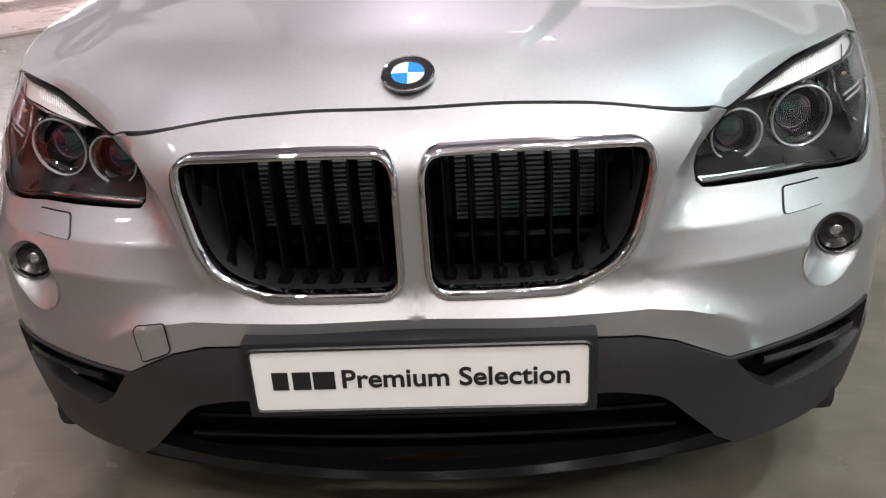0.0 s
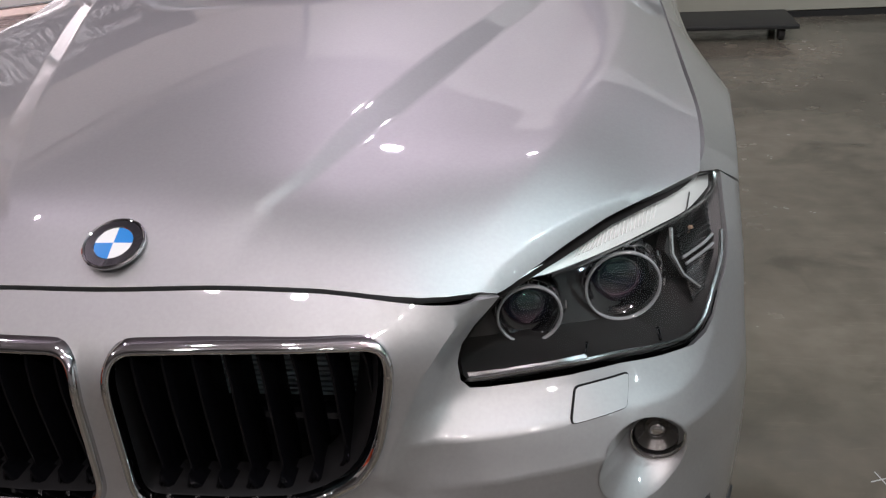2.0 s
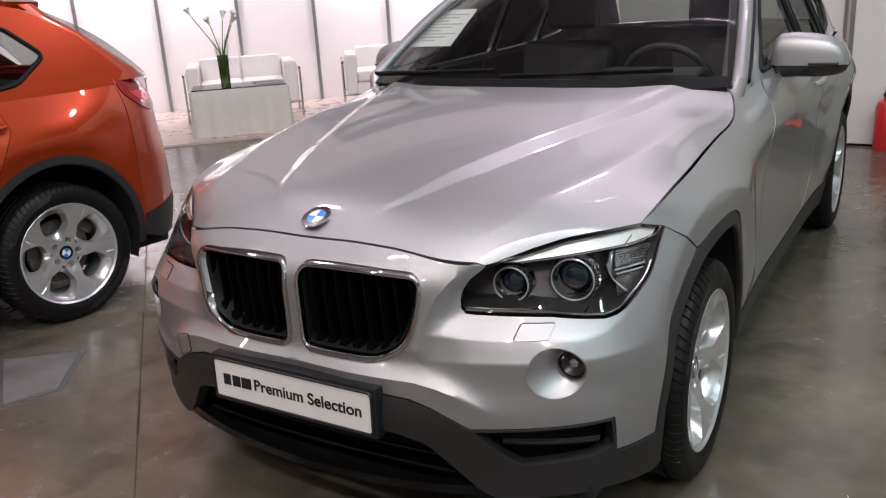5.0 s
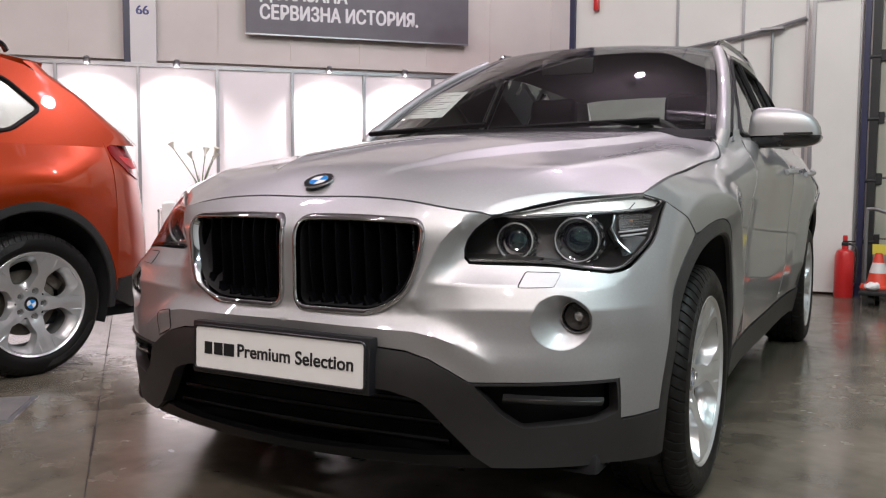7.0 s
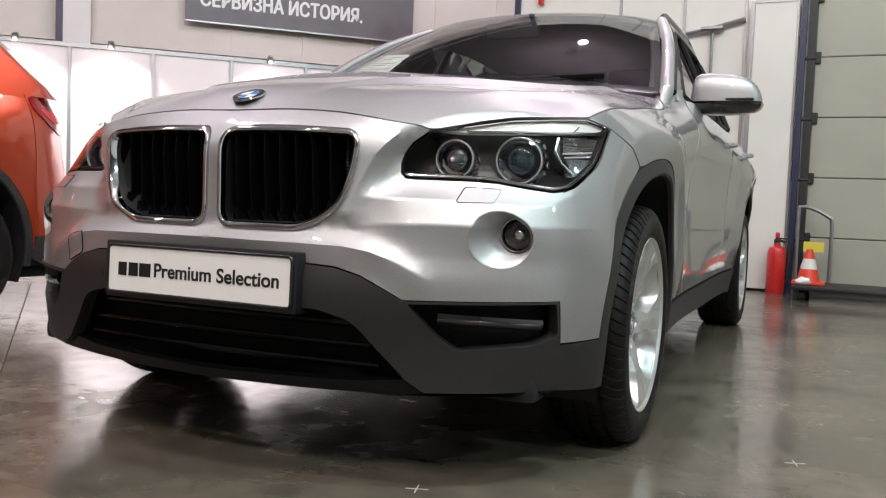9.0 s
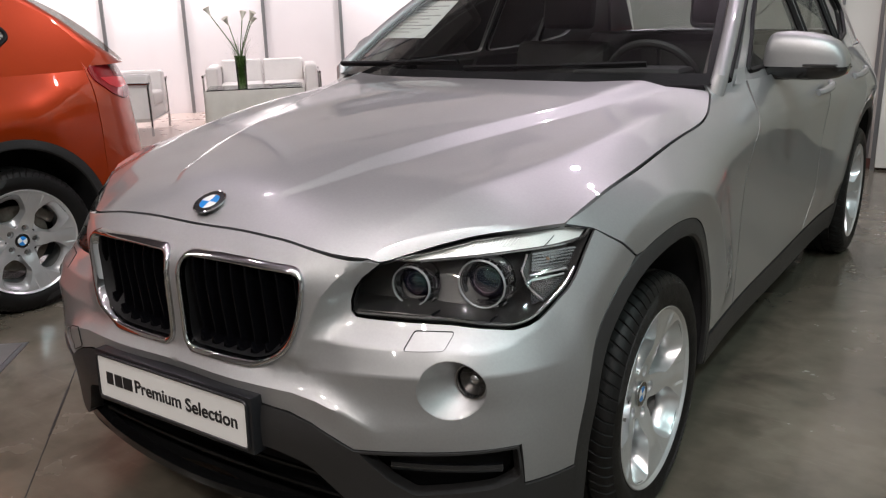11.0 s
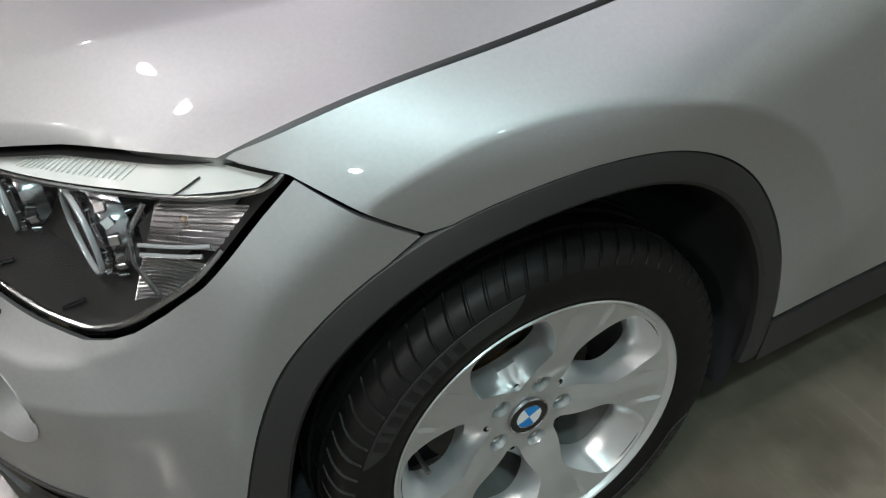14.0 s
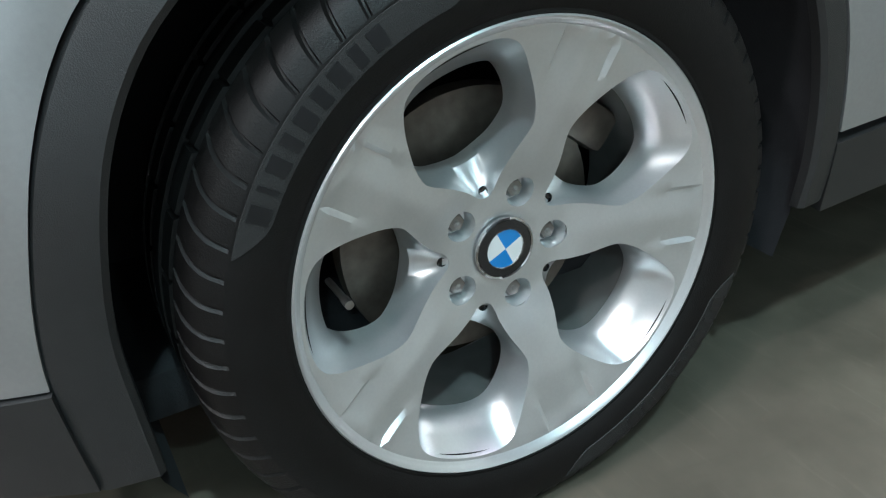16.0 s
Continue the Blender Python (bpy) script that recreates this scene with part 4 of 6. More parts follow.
        for k in range(7 if nm == "low beam" else 4):
            aa = radians(-64 + 19 * k + (9 if nm == "high beam" else 0))
            part("facet", put(moved(box(-0.0016, 0.0016, -0.006, 0.006, -0.008, 0.004, 0.0008, 1), m @ Matrix.Rotation(aa, 4, "Z") @ Matrix.Translation((r * 1.13 + 0.004 * (k % 2), 0, -0.006)) @ Matrix.Rotation(radians(17 * (k % 3 - 1)), 4, "X") @ Matrix.Rotation(radians(-25 + 9 * (k % 2)), 4, "Y"))), REFLECTOR, prj, "small bright facet beside the ring", smooth=False)
        part("halo_chrome", put(moved(lathe([(-0.03, r * 1.16), (-0.010, r * 1.09), (-0.004, r * 1.03), (-0.004, r * 0.99)], 48, "Z"), m)), LAMPBARREL, prj, "bright metal ring housing")
    low_edge = ((38, 0.688), (40.2, 0.6855), (48.8, 0.685), (52.7, 0.682), (57.0, 0.673), (60.8, 0.667), (63.0, 0.671), (64.9, 0.680), (67.4, 0.700))
    def shelf(a0, a1, depths, lift, step):
        """A strip of the lamp's floor: it starts at the lens's lower edge and runs inwards."""
        bm = bmesh.new()
        aa = np.linspace(a0, a1, 28)
        zz = np.interp(aa, [q[0] for q in low_edge], [q[1] for q in low_edge])
        rows = [[bm.verts.new(p) for p in nose(aa * K, zz + lift + step * k, -o)] for k, o in enumerate(depths)]
        for p, q in zip(rows, rows[1:]):
            for i in range(27):
                bm.faces.new((p[i], p[i + 1], q[i + 1], q[i]))
        bmesh.ops.recalc_face_normals(bm, faces=bm.faces)
        return bm
    part("lamp_floor", put(shelf(39.0, 65.5, (0.012, 0.020, 0.035, 0.055, 0.088), 0.0015, -0.0055)), BEZEL, hl, "dark satin lower lamp trim")
    part("floor_band", put(shelf(50.8, 65.0, (0.0085, 0.0125, 0.022), 0.0050, -0.0006)), BEZELGLOSS, hl, "grey gloss band along the lamp floor")
    part("floor_step", put(shelf(39.2, 50.4, (0.0085, 0.0125), 0.0065, 0.0045)), BEZELGLOSS, hl, "grey gloss step at the lens edge")
    for a in (50.5, 58.5):
        p, q = (nose(np.array([b * K]), np.array([z]), o)[0] for b, z, o in ((a, 0.6945 - 0.0017 * max(0, a - 50), -0.014), (a + 1.6, 0.6965 - 0.0017 * max(0, a - 50), -0.034)))
        part("floor_notch", put(tube([tuple(p), tuple(q)], 0.0025, 6)), GLOSSBLACK, hl, "small notch in the lower trim")
    chamber = pz((66.2, 0.722), (68.2, 0.732), (71.2, 0.768), (74.0, 0.798), (73.5, 0.806), (68.0, 0.800), (65.5, 0.765))
    ind = part("indicator", put(trimmed(chamber, [], lambda u, v: nose(u, v, -0.034), 0.012, 0.02)), BEZELGLOSS, hl, "dark gloss indicator chamber", angle=20)
    def fluted(c00, c10, c11, c01, n, deep):
        """A reflector of n ridges running from one side of the chamber to the other."""
        bm = bmesh.new()
        rows = []
        for i in range(n + 1):
            f = i / n
            row = []
            for j in range(6):
                g = j / 5
                ang = (1 - g) * ((1 - f) * c00[0] + f * c01[0]) + g * ((1 - f) * c10[0] + f * c11[0])
                z = (1 - g) * ((1 - f) * c00[1] + f * c01[1]) + g * ((1 - f) * c10[1] + f * c11[1])
                o = -deep - 0.0035 * (i % 2) + 0.016 * (g - 0.5) ** 2 + 0.012 * (f - 0.5) ** 2
                row.append(bm.verts.new(tuple(nose(np.array([ang * K]), np.array([z]), o)[0])))
            rows.append(row)
        for p, q in zip(rows, rows[1:]):
            for j in range(5):
                bm.faces.new((p[j], p[j + 1], q[j + 1], q[j]))
        bmesh.ops.recalc_face_normals(bm, faces=bm.faces)
        return bm
    part("fluted_reflector", put(fluted((67.3, 0.705), (64.9, 0.701), (66.0, 0.748), (71.0, 0.746), 24, 0.021)), LAMPFLUTE, ind, "bright fluted lower reflector", angle=8)
    part("fluted_reflector", put(fluted((66.3, 0.756), (71.8, 0.757), (74.9, 0.799), (67.4, 0.797), 14, 0.024)), LAMPFLUTE, ind, "bright fluted upper reflector", angle=8)
    for z, a0, a1 in ((0.748, 65.9, 70.6), (0.757, 65.8, 71.3)):
        pts = [tuple(nose(np.array([b * K]), np.array([z + 0.0012 * (b - a0)]), -0.013)[0]) for b in np.linspace(a0, a1, 5)]
        part("rib", put(tube(pts, 0.0024, 8)), HALO, ind, "clear light-guide bar")
    part("divider", put(tube([tuple(nose(np.array([a * K]), np.array([z]), -0.018)[0]) for a, z in ((66.8, 0.708), (65.2, 0.735), (65.0, 0.765), (66.5, 0.795))], 0.0032, 6)), TRIMCHROME, ind, "thin bright bow beside the indicator")
    gap = [tuple(nose(np.array([a * K]), np.array([z]), -0.0118)[0]) for a, z in ((67.6, 0.7985), (69.6, 0.812), (71.4, 0.826))]
    part("brow_gap", put(tube(gap, 0.0012, 6)), BEZELGLOSS, hl, "thin joint across the brow")
    part("bulb", put(moved(lathe([(0.0, 0.0), (0.0, 0.003), (0.005, 0.003), (0.008, 0.0)], 16, "Z"), Matrix.Translation(tuple(nose(np.array([69.5 * K]), np.array([0.782]), -0.028)[0])) @ Matrix.Rotation(radians(60), 4, "Z") @ Matrix.Rotation(radians(90), 4, "X"))), AMBER, ind, "amber bulb")
    return hl


def fog_lamp(parent, side):
    def put(bm):
        return bm if side > 0 else mirrored(bm)
    P = np.array(FOG)
    A = nose(P[:, 0], P[:, 1])
    c = Vector((0.690, 0.610, 0.571))
    n = len(P)
    bm = bmesh.new()
    rings = []
    mid = A.mean(0)
    for t in (0, 0.12, 0.35, 0.7, 1.0):
        row = []
        for k in range(n):
            a = 2 * math.pi * k / n
            d = np.array((c.x + 0.036 * math.cos(a), c.y, c.z + 0.036 * math.sin(a)))
            p = A[k] * (1 - t) + d * t
            if t == 0:
                p = A[k] + (A[k] - mid) * 0.03 + np.array((0, -0.001, 0))
            row.append(bm.verts.new(p))
        rings.append(row)
    for i in range(4):
        for k in range(n):
            j = (k + 1) % n
            bm.faces.new((rings[i][k], rings[i][j], rings[i + 1][j], rings[i + 1][k]))
    bmesh.ops.recalc_face_normals(bm, faces=bm.faces)
    for f in bm.faces:
        if f.normal.y > 0.2:
            bmesh.ops.reverse_faces(bm, faces=bm.faces[:])
            break
    fg = part("fog_lamp", put(bm), SILVER, parent, "round fog lamp in a silver dish")
    m = Matrix.Translation(c) @ Matrix.Rotation(radians(90), 4, "X")
    part("socket", put(moved(lathe([(0.006, 0.037), (0.010, 0.035), (-0.012, 0.033), (-0.03, 0.02), (-0.035, 0.0)], 32, "Z"), m)), GLOSSBLACK, fg, "black lamp socket")
    part("bulb_reflector", put(moved(lathe([(-0.02, 0.0), (-0.018, 0.012), (0.0, 0.030)], 24, "Z"), m)), BEZELGLOSS, fg, "small dark reflector")
    part("bulb_shield", put(moved(lathe([(-0.014, 0.016), (-0.004, 0.013), (0.0, 0.008), (0.001, 0.0)], 20, "Z"), m)), REFLECTOR, fg, "small chrome bulb shield")
    part("lens_rim", put(moved(lathe([(0.005, 0.0335), (0.0085, 0.0345), (0.009, 0.0365), (0.004, 0.0375)], 36, "Z"), m)), REFLECTOR, fg, "thin bright lens rim")
    ln = part("lens", put(moved(lathe([(0.006 + 0.006 * math.cos(a), 0.0345 * math.sin(a)) for a in np.linspace(0, math.pi / 2, 7)], 32, "Z"), m)), LENS, fg, "clear round lens")
    ln.visible_shadow = False
    return fg


def kidney(parent, side):
    def put(bm):
        return bm if side > 0 else mirrored(bm)
    P = np.array(resample(KID, 0.012))
    # chrome surround: a half-round section swept round the outline, then a black inner wall
    sect = [(-0.0012, -0.002)] + [(0.0076 - 0.0076 * math.cos(t), 0.0092 * math.sin(t) ** 0.8) for t in np.linspace(0.25, math.pi * 0.93, 9)] + [(0.0158, -0.004), (0.0160, -0.012)]
    bm = bmesh.new()
    n = len(P)
    vs = []
    for d, o in sect:
        R = shrink(P, d)
        vs.append([bm.verts.new(p) for p in nose(R[:, 0], R[:, 1], o)])
    for i in range(len(vs) - 1):
        for k in range(n):
            j = (k + 1) % n
            bm.faces.new((vs[i][k], vs[i][j], vs[i + 1][j], vs[i + 1][k]))
    bmesh.ops.recalc_face_normals(bm, faces=bm.faces)
    g = part("kidney_grille", put(bm), CHROME, parent, "kidney-shaped grille with a chrome surround", angle=60)
    Q = shrink(P, 0.0155)
    bm = bmesh.new()
    vs = [[bm.verts.new(p) for p in nose(R[:, 0], R[:, 1], o)] for R, o in ((Q, -0.010), (shrink(Q, 0.002), -0.014), (shrink(Q, 0.004), -0.075))]
    for i in range(2):
        for k in range(n):
            j = (k + 1) % n
            bm.faces.new((vs[i][k], vs[i][j], vs[i + 1][j], vs[i + 1][k]))
    bmesh.ops.recalc_face_normals(bm, faces=bm.faces)
    part("inner_wall", put(bm), DARK, g, "black inner wall of the grille", angle=50)
    # upright black slats
    lo, hi = Q[:, 0].min(), Q[:, 0].max()
    for k in range(8):
        u = lo + (hi - lo) * (k + 0.62) / 8.1
        zs = [Q[i, 1] + (Q[(i + 1) % n, 1] - Q[i, 1]) * (u - Q[i, 0]) / (Q[(i + 1) % n, 0] - Q[i, 0] + 1e-12) for i in range(n) if (Q[i, 0] - u) * (Q[(i + 1) % n, 0] - u) < 0]
        if len(zs) < 2:
            continue
        z0, z1 = min(zs), max(zs)
        bm = bmesh.new()
        ring = []
        for t in np.linspace(0, 1, 14):
            z = z0 + (z1 - z0) * t
            o = nose(np.array([u]), np.array([z]))[0]
            y0 = 0.014 + 0.020 * (1 - t) ** 2 - 0.010 * math.exp(-((1 - t) / 0.10) ** 2) - 0.012 * math.exp(-(t / 0.07) ** 2)
            w = 0.0030
            ring.append([bm.verts.new(o + np.array(d)) for d in ((-w * 0.5, y0, 0), (w * 0.5, y0, 0), (w, y0 + 0.004, 0), (w * 2.2, y0 + 0.060, 0), (-w * 2.2, y0 + 0.060, 0), (-w, y0 + 0.004, 0))])
        for a, b in zip(ring, ring[1:]):
            for i in range(6):
                bm.faces.new((a[i], a[(i + 1) % 6], b[(i + 1) % 6], b[i]))
        bmesh.ops.recalc_face_normals(bm, faces=bm.faces)
        part("slat", put(bm), SLAT, g, angle=40)
        # curved webs that spread from the slat's foot
        for sg in (-1, 1):
            bm = bmesh.new()
            rows = []
            for t in np.linspace(0, 1, 6):
                uu, zz = u + sg * 0.0215 * t, z0 + 0.030 * (1 - t) ** 2 - 0.002
                o = nose(np.array([uu]), np.array([zz]))[0]
                y0 = 0.016 + 0.016 * t
                rows.append([bm.verts.new(o + np.array((0, y0, 0))), bm.verts.new(o + np.array((0, y0 + 0.03, 0.002))), bm.verts.new(o + np.array((0, y0 + 0.03, -0.012))), bm.verts.new(o + np.array((0, y0, -0.012)))])
            for a, b in zip(rows, rows[1:]):
                for i in range(4):
                    bm.faces.new((a[i], a[(i + 1) % 4], b[(i + 1) % 4], b[i]))
            bmesh.ops.recalc_face_normals(bm, faces=bm.faces)
            part("slat_foot", put(bm), SLAT, g, angle=40)
    return g


def seat(parent):
    s = new("seat")
    s.parent = parent
    part("cushion", box(-0.26, 0.26, -0.28, 0.24, 0, 0.16, 0.05, 3), CABIN, s)
    part("backrest", moved(box(-0.25, 0.25, -0.06, 0.07, 0, 0.62, 0.05, 3), Matrix.Translation((0, 0.24, 0.08)) @ Matrix.Rotation(radians(-14), 4, "X")), CABIN, s)
    part("headrest", moved(box(-0.13, 0.13, -0.04, 0.05, 0, 0.18, 0.04, 3), Matrix.Translation((0, 0.40, 0.74)) @ Matrix.Rotation(radians(-8), 4, "X")), CABIN, s)
    return s


TAIL_LAMP = fillet(pz((38, 1.055), (39, 0.950), (45, 0.895), (53, 0.890), (60, 0.925), (66.0, 0.995), (66.2, 1.050), (62, 1.072), (50, 1.072)), 0.02, 5)


def build_car():
    car = thing("car", "silver metallic compact crossover car parked on the concrete floor", "car")
    # bonnet
    edge = BONNET_EDGE
    rear = [(0.60, 1.832), (0.40, 1.737), (0.20, 1.682)]
    half = [(0.0, 0.5225)] + edge + rear + [(0.0, 1.662)]
    outline = half + [(-x, y) for x, y in half[-2:0:-1]]
    outline = [tuple(p) for p in shrink(outline, GAP)]
    ys = np.linspace(0.56, 1.60, 60)
    lines = []
    for f in (crease_x(ys), crease_x(ys) + 0.006 + 0.045 * np.clip((ys - 0.54) / 0.35, 0, 1), shoulder_x(ys)):
        for d in (-0.006, 0.0, 0.006):
            for sg in (1, -1):
                lines.append([(sg * (x + d), y) for x, y in zip(f, ys) if y > 0.63])
    n0 = np.array((-0.263, 0.265)) / math.hypot(0.263, 0.265)
    for d in (0.0, 0.005, 0.011):
        for sg in (1, -1):
            cs = [LAMP_EDGE[0] + (LAMP_EDGE[1] - LAMP_EDGE[0]) * q + n0 * (chamfer_width(q) + 0.0065 + d) for q in np.linspace(0.04, 0.86, 36)]
            lines.append([(sg * p[0], p[1]) for p in cs])
    bonnet = part("bonnet", trimmed(outline, [], hood, 0.024, 0.016, lines=lines), SILVER, car, "creased silver bonnet", angle=50)
    ez = float(hood_z(0.0, 0.569)[0])
    sl = math.degrees(math.atan2(float(hood_z(0.0, 0.585)[0]) - float(hood_z(0.0, 0.553)[0]), 0.032))
    emblem(car, Matrix.Translation((0, 0.569, ez + 0.0035)) @ Matrix.Rotation(radians(0.72 * sl), 4, "X"), 0.041)
    # front bumper
    hl_low = HL[5:] + HL[:1]
    top = [on_nose(x, y, float(hood_z(x, y)[0])) for x, y in FRONT_EDGE[-2::-1] + [(0.0, 0.5225)]]
    arch = N_ARCH
    lowside = pz((60.9, 0.334), (60.2, 0.428)) + CLAD_TOP[::-1]
    outline = [(0, top[-1][1])] + top[::-1][1:] + hl_low[::-1] + arch + lowside
    O = shrink(outline, GAP)
    O = [((0.0 if abs(u) < 0.004 else u), v) for u, v in O]
    ridge_lines = []
    for ln, a0, a1 in ((RIDGE_LOW, 0.6, 41), (RIDGE_MID, 29, 68), (SHELF, 31, 72)):
        for d in (-0.005, 0.0, 0.005):
            aa = np.linspace(a0, a1, 60)
            ridge_lines.append([(a * K, along(ln, a) + d) for a in aa])
    zz = np.linspace(0.585, 0.785, 24)
    pe = np.interp(zz, [p[1] for p in POD_EDGE], [p[0] for p in POD_EDGE])
    for d in (-0.35, 0.0, 0.35):
        ridge_lines.append([((a + d) * K, z) for a, z in zip(pe, zz)])
    bmp = trimmed(O, [KID, FOG, [tuple(p) for p in shrink(WASHER, -0.0010)]], nose, 0.018, 0.012, seam=True, lines=ridge_lines)
    part("front_bumper", both(bmp), SILVER, car, "silver front bumper skin", angle=40)
    # lower grey cladding with intake and side vents
    inner = [tuple(p) for p in INTAKE if p[0] > 0.001]
    split = max(range(len(inner)), key=lambda k: inner[k][0])
    out = CLAD_TOP + pz((59.9, 0.430), (60.9, 0.332)) + [N_ARCH[-1], (N_ARCH[-1][0] + 0.004, 0.218), (68 * K, 0.219), (60 * K, 0.229), (50 * K, 0.226), (41.5 * K, 0.224)]
    O = out + inner[:split + 1][::-1] + [(0.0, 0.395)]
    O = [((0.0 if abs(u) < 0.004 else u), v) for u, v in shrink(O, GAP * 0.5)]
    clad = trimmed(O, [VENT], lambda u, v: nose(u, v, 0.004), 0.02, 0.035, seam=True)
    V = inner[split:] + [(0.0, 0.232), (0.0, 0.210), (20 * K, 0.211), (36 * K, 0.214), (41.2 * K, 0.222)]
    V = [((0.0 if abs(u) < 0.004 else u), v) for u, v in shrink(V, GAP * 0.5)]
    part("valance", both(trimmed(V, [], lip_skin, 0.02, 0.03, seam=True)), LIPBLACK, car, "gloss black lower lip", angle=50)
    part("lower_cladding", both(clad), CLAD, car, "grained dark grey lower bumper cladding", angle=40)
    # vents, intake
    for s in (1, -1):
        f = (lambda b: b) if s > 0 else mirrored
        v = part("side_vent", f(trimmed([tuple(p) for p in shrink(VENT, -0.01)], [], lambda u, z: nose(u, z, -0.055), 0.03, 0.0)), DARK, car, "black side vent")
        bar = [tuple(nose(np.array([a * K]), np.array([0.388 - 0.0008 * (a - 44)]), -0.012)[0]) for a in range(43, 60, 3)]
        part("vent_bar", f(tube(bar, 0.010, 8, flat=1.6)), GLOSSBLACK, v, "gloss black bar")
    back = part("intake_back", both(trimmed(pz((0, 0.43), (36, 0.43), (62, 0.40), (62, 0.20), (0, 0.19)), [], lambda u, z: nose(u, z, -0.090), 0.04, 0.0)), DARK, car, "dark lower air intake")
    for z, half in ((0.360, 0.36), (0.312, 0.40), (0.268, 0.42)):
        part("intake_bar", tube(bar_points(z, half), 0.0065, 8, flat=1.6), LIPBLACK, back, "gloss black intake bar")
    bm = bmesh.new()
    aa = np.linspace(0, 61, 23)
    rows = [[bm.verts.new(p) for p in nose(aa * K, np.full(23, z), o)] for z, o in ((0.216, -0.012), (0.214, -0.10))]
    for k in range(22):
        bm.faces.new((rows[0][k], rows[0][k + 1], rows[1][k + 1], rows[1][k]))
    part("intake_floor", both(bm), DARK, back, "black floor of the air intake")
    # radiator behind the grilles
    rad = part("radiator", box(-0.36, 0.36, 0.640, 0.665, 0.45, 0.80), DARK, car, "radiator behind the grille")
    for sg in (1, -1):
        for k in range(17):
            part("fin", box(sg * 0.175 - 0.115, sg * 0.175 + 0.115, 0.628, 0.640, 0.610 + 0.0085 * k, 0.6145 + 0.0085 * k), FINS, rad, smooth=False)
    part("cross_beam", box(-0.34, 0.34, 0.600, 0.640, 0.555, 0.595, 0.006, 1), SLAT, rad, "black cross beam")
    part("front_panel_liner", box(-0.46, 0.46, 0.67, 0.69, 0.22, 0.80), LINER, car, "black panel behind the nose")
    for s in (1, -1):
        kidney(car, s)
        headlight(car, s)
        fog_lamp(car, s)
        f = (lambda b: b) if s > 0 else mirrored
        part("washer_cover", f(trimmed(WASHER, [], lambda u, v: nose(u, v, 0.0025), 0.012, 0.010)), SILVER, car, "small silver headlamp washer cover")
    q = pz((-35.2, 0.5195), (-31.2, 0.5305), (-31.3, 0.476), (-35.2, 0.452))
    tow = fillet([(-u, v) for u, v in q], 0.008, 3)
    part("tow_cover", mirrored(trimmed(tow, [], lambda u, v: nose(u, v, 0.0025), 0.006, 0.006, edge_step=0.006)), SILVER, car, "square tow-hook cover in the bumper")
    ring = resample(tow, 0.008)
    part("tow_gap", mirrored(tube([tuple(p) for p in nose(np.array([p[0] for p in ring]), np.array([p[1] for p in ring]), 0.002)], 0.0013, 5, True)), DARK, car, "thin gap round the tow-hook cover")
    for s in (1, -1):
        f = (lambda b: b) if s > 0 else mirrored
        ring = resample([tuple(p) for p in shrink(WASHER, -0.0006)], 0.008)
        part("washer_gap", f(tube([tuple(p) for p in nose(np.array([p[0] for p in ring]), np.array([p[1] for p in ring]), 0.0005)], 0.0012, 5, True)), DARK, car, "thin gap round the washer cover")
        for a, z in ((24.8, 0.437), (52.1, 0.273)):
            disc = [(a * K + 0.011 * math.cos(t), z + 0.011 * math.sin(t)) for t in np.linspace(0, 2 * math.pi, 20, endpoint=False)]
            part("parking_sensor", f(trimmed(disc, [], lambda u, v: nose(u, v, 0.0052), 0.01, 0.003)), CLAD, car, "round dark parking sensor")
    # number plate holder with its advertising plate
    tilt = Matrix.Translation((0, 0.386, 0.451)) @ Matrix.Rotation(radians(-1.5), 4, "X")
    holder = part("plate_holder", moved(box(-0.272, 0.272, 0.004, 0.055, -0.068, 0.066, 0.005, 2), tilt), PLATEBLACK, car, "black plate holder")
    plate = part("plate", moved(prism(fillet([(-0.26, -0.055), (0.26, -0.055), (0.26, 0.055), (-0.26, 0.055)], 0.010, 4), lambda p: (p[0], 0.0035, p[1]), lambda p: (p[0], 0.001, p[1])), tilt), PLATEWHITE, holder, "white advertising plate", angle=30)
    rim = fillet([(-0.2605, -0.0555), (0.2605, -0.0555), (0.2605, 0.0555), (-0.2605, 0.0555)], 0.012, 4)
    part("plate_rim", moved(tube([(p[0], 0.001, p[1]) for p in resample(rim, 0.03)], 0.0035, 6, True), tilt), PLATEBLACK, holder)
    word = text_mesh("Premium Selection", 0.045, 0.348, 0.018)
    part("plate_text", moved(word, tilt @ Matrix.Translation((0.055, 0.0004, 0.0)) @ Matrix.Rotation(radians(90), 4, "X")), PLATEBLACK, holder, "black lettering", smooth=False)
    bars = join(*[box(-0.228 + 0.032 * k, -0.228 + 0.032 * k + w, -0.0006, 0.0012, -0.0155, 0.0155) for k, w in enumerate((0.025, 0.028, 0.034))])
    part("plate_mark", moved(bars, tilt @ Matrix.Translation((0, 0.0004, 0))), PLATEBLACK, holder, "black blocks before the lettering", smooth=False)
    # flanks
    for s in (1, -1):
        f = (lambda b: b) if s > 0 else mirrored
        hoodgap = [(y, float(hood_z(x, y)[0]) - 0.001) for x, y in SIDE_EDGE[:-3]]
        A = [p for p in ARCH if p[0] >= 1.07]
        fender = hoodgap + [(1.925, 1.052), (1.985, 1.075), (2.115, 1.085), (2.10, 1.045), (2.045, 0.95), (1.99, 0.85), (1.96, 0.72), (1.955, 0.50), (1.93, 0.345)] + A[::-1] + [FA, (0.927, 0.830)]
        crease = [[(HUB.y + 0.018 + r * math.cos(t), HUB.z + r * math.sin(t)) for t in np.linspace(radians(25), radians(135), 70)] for r in (0.524, 0.530, 0.536)]
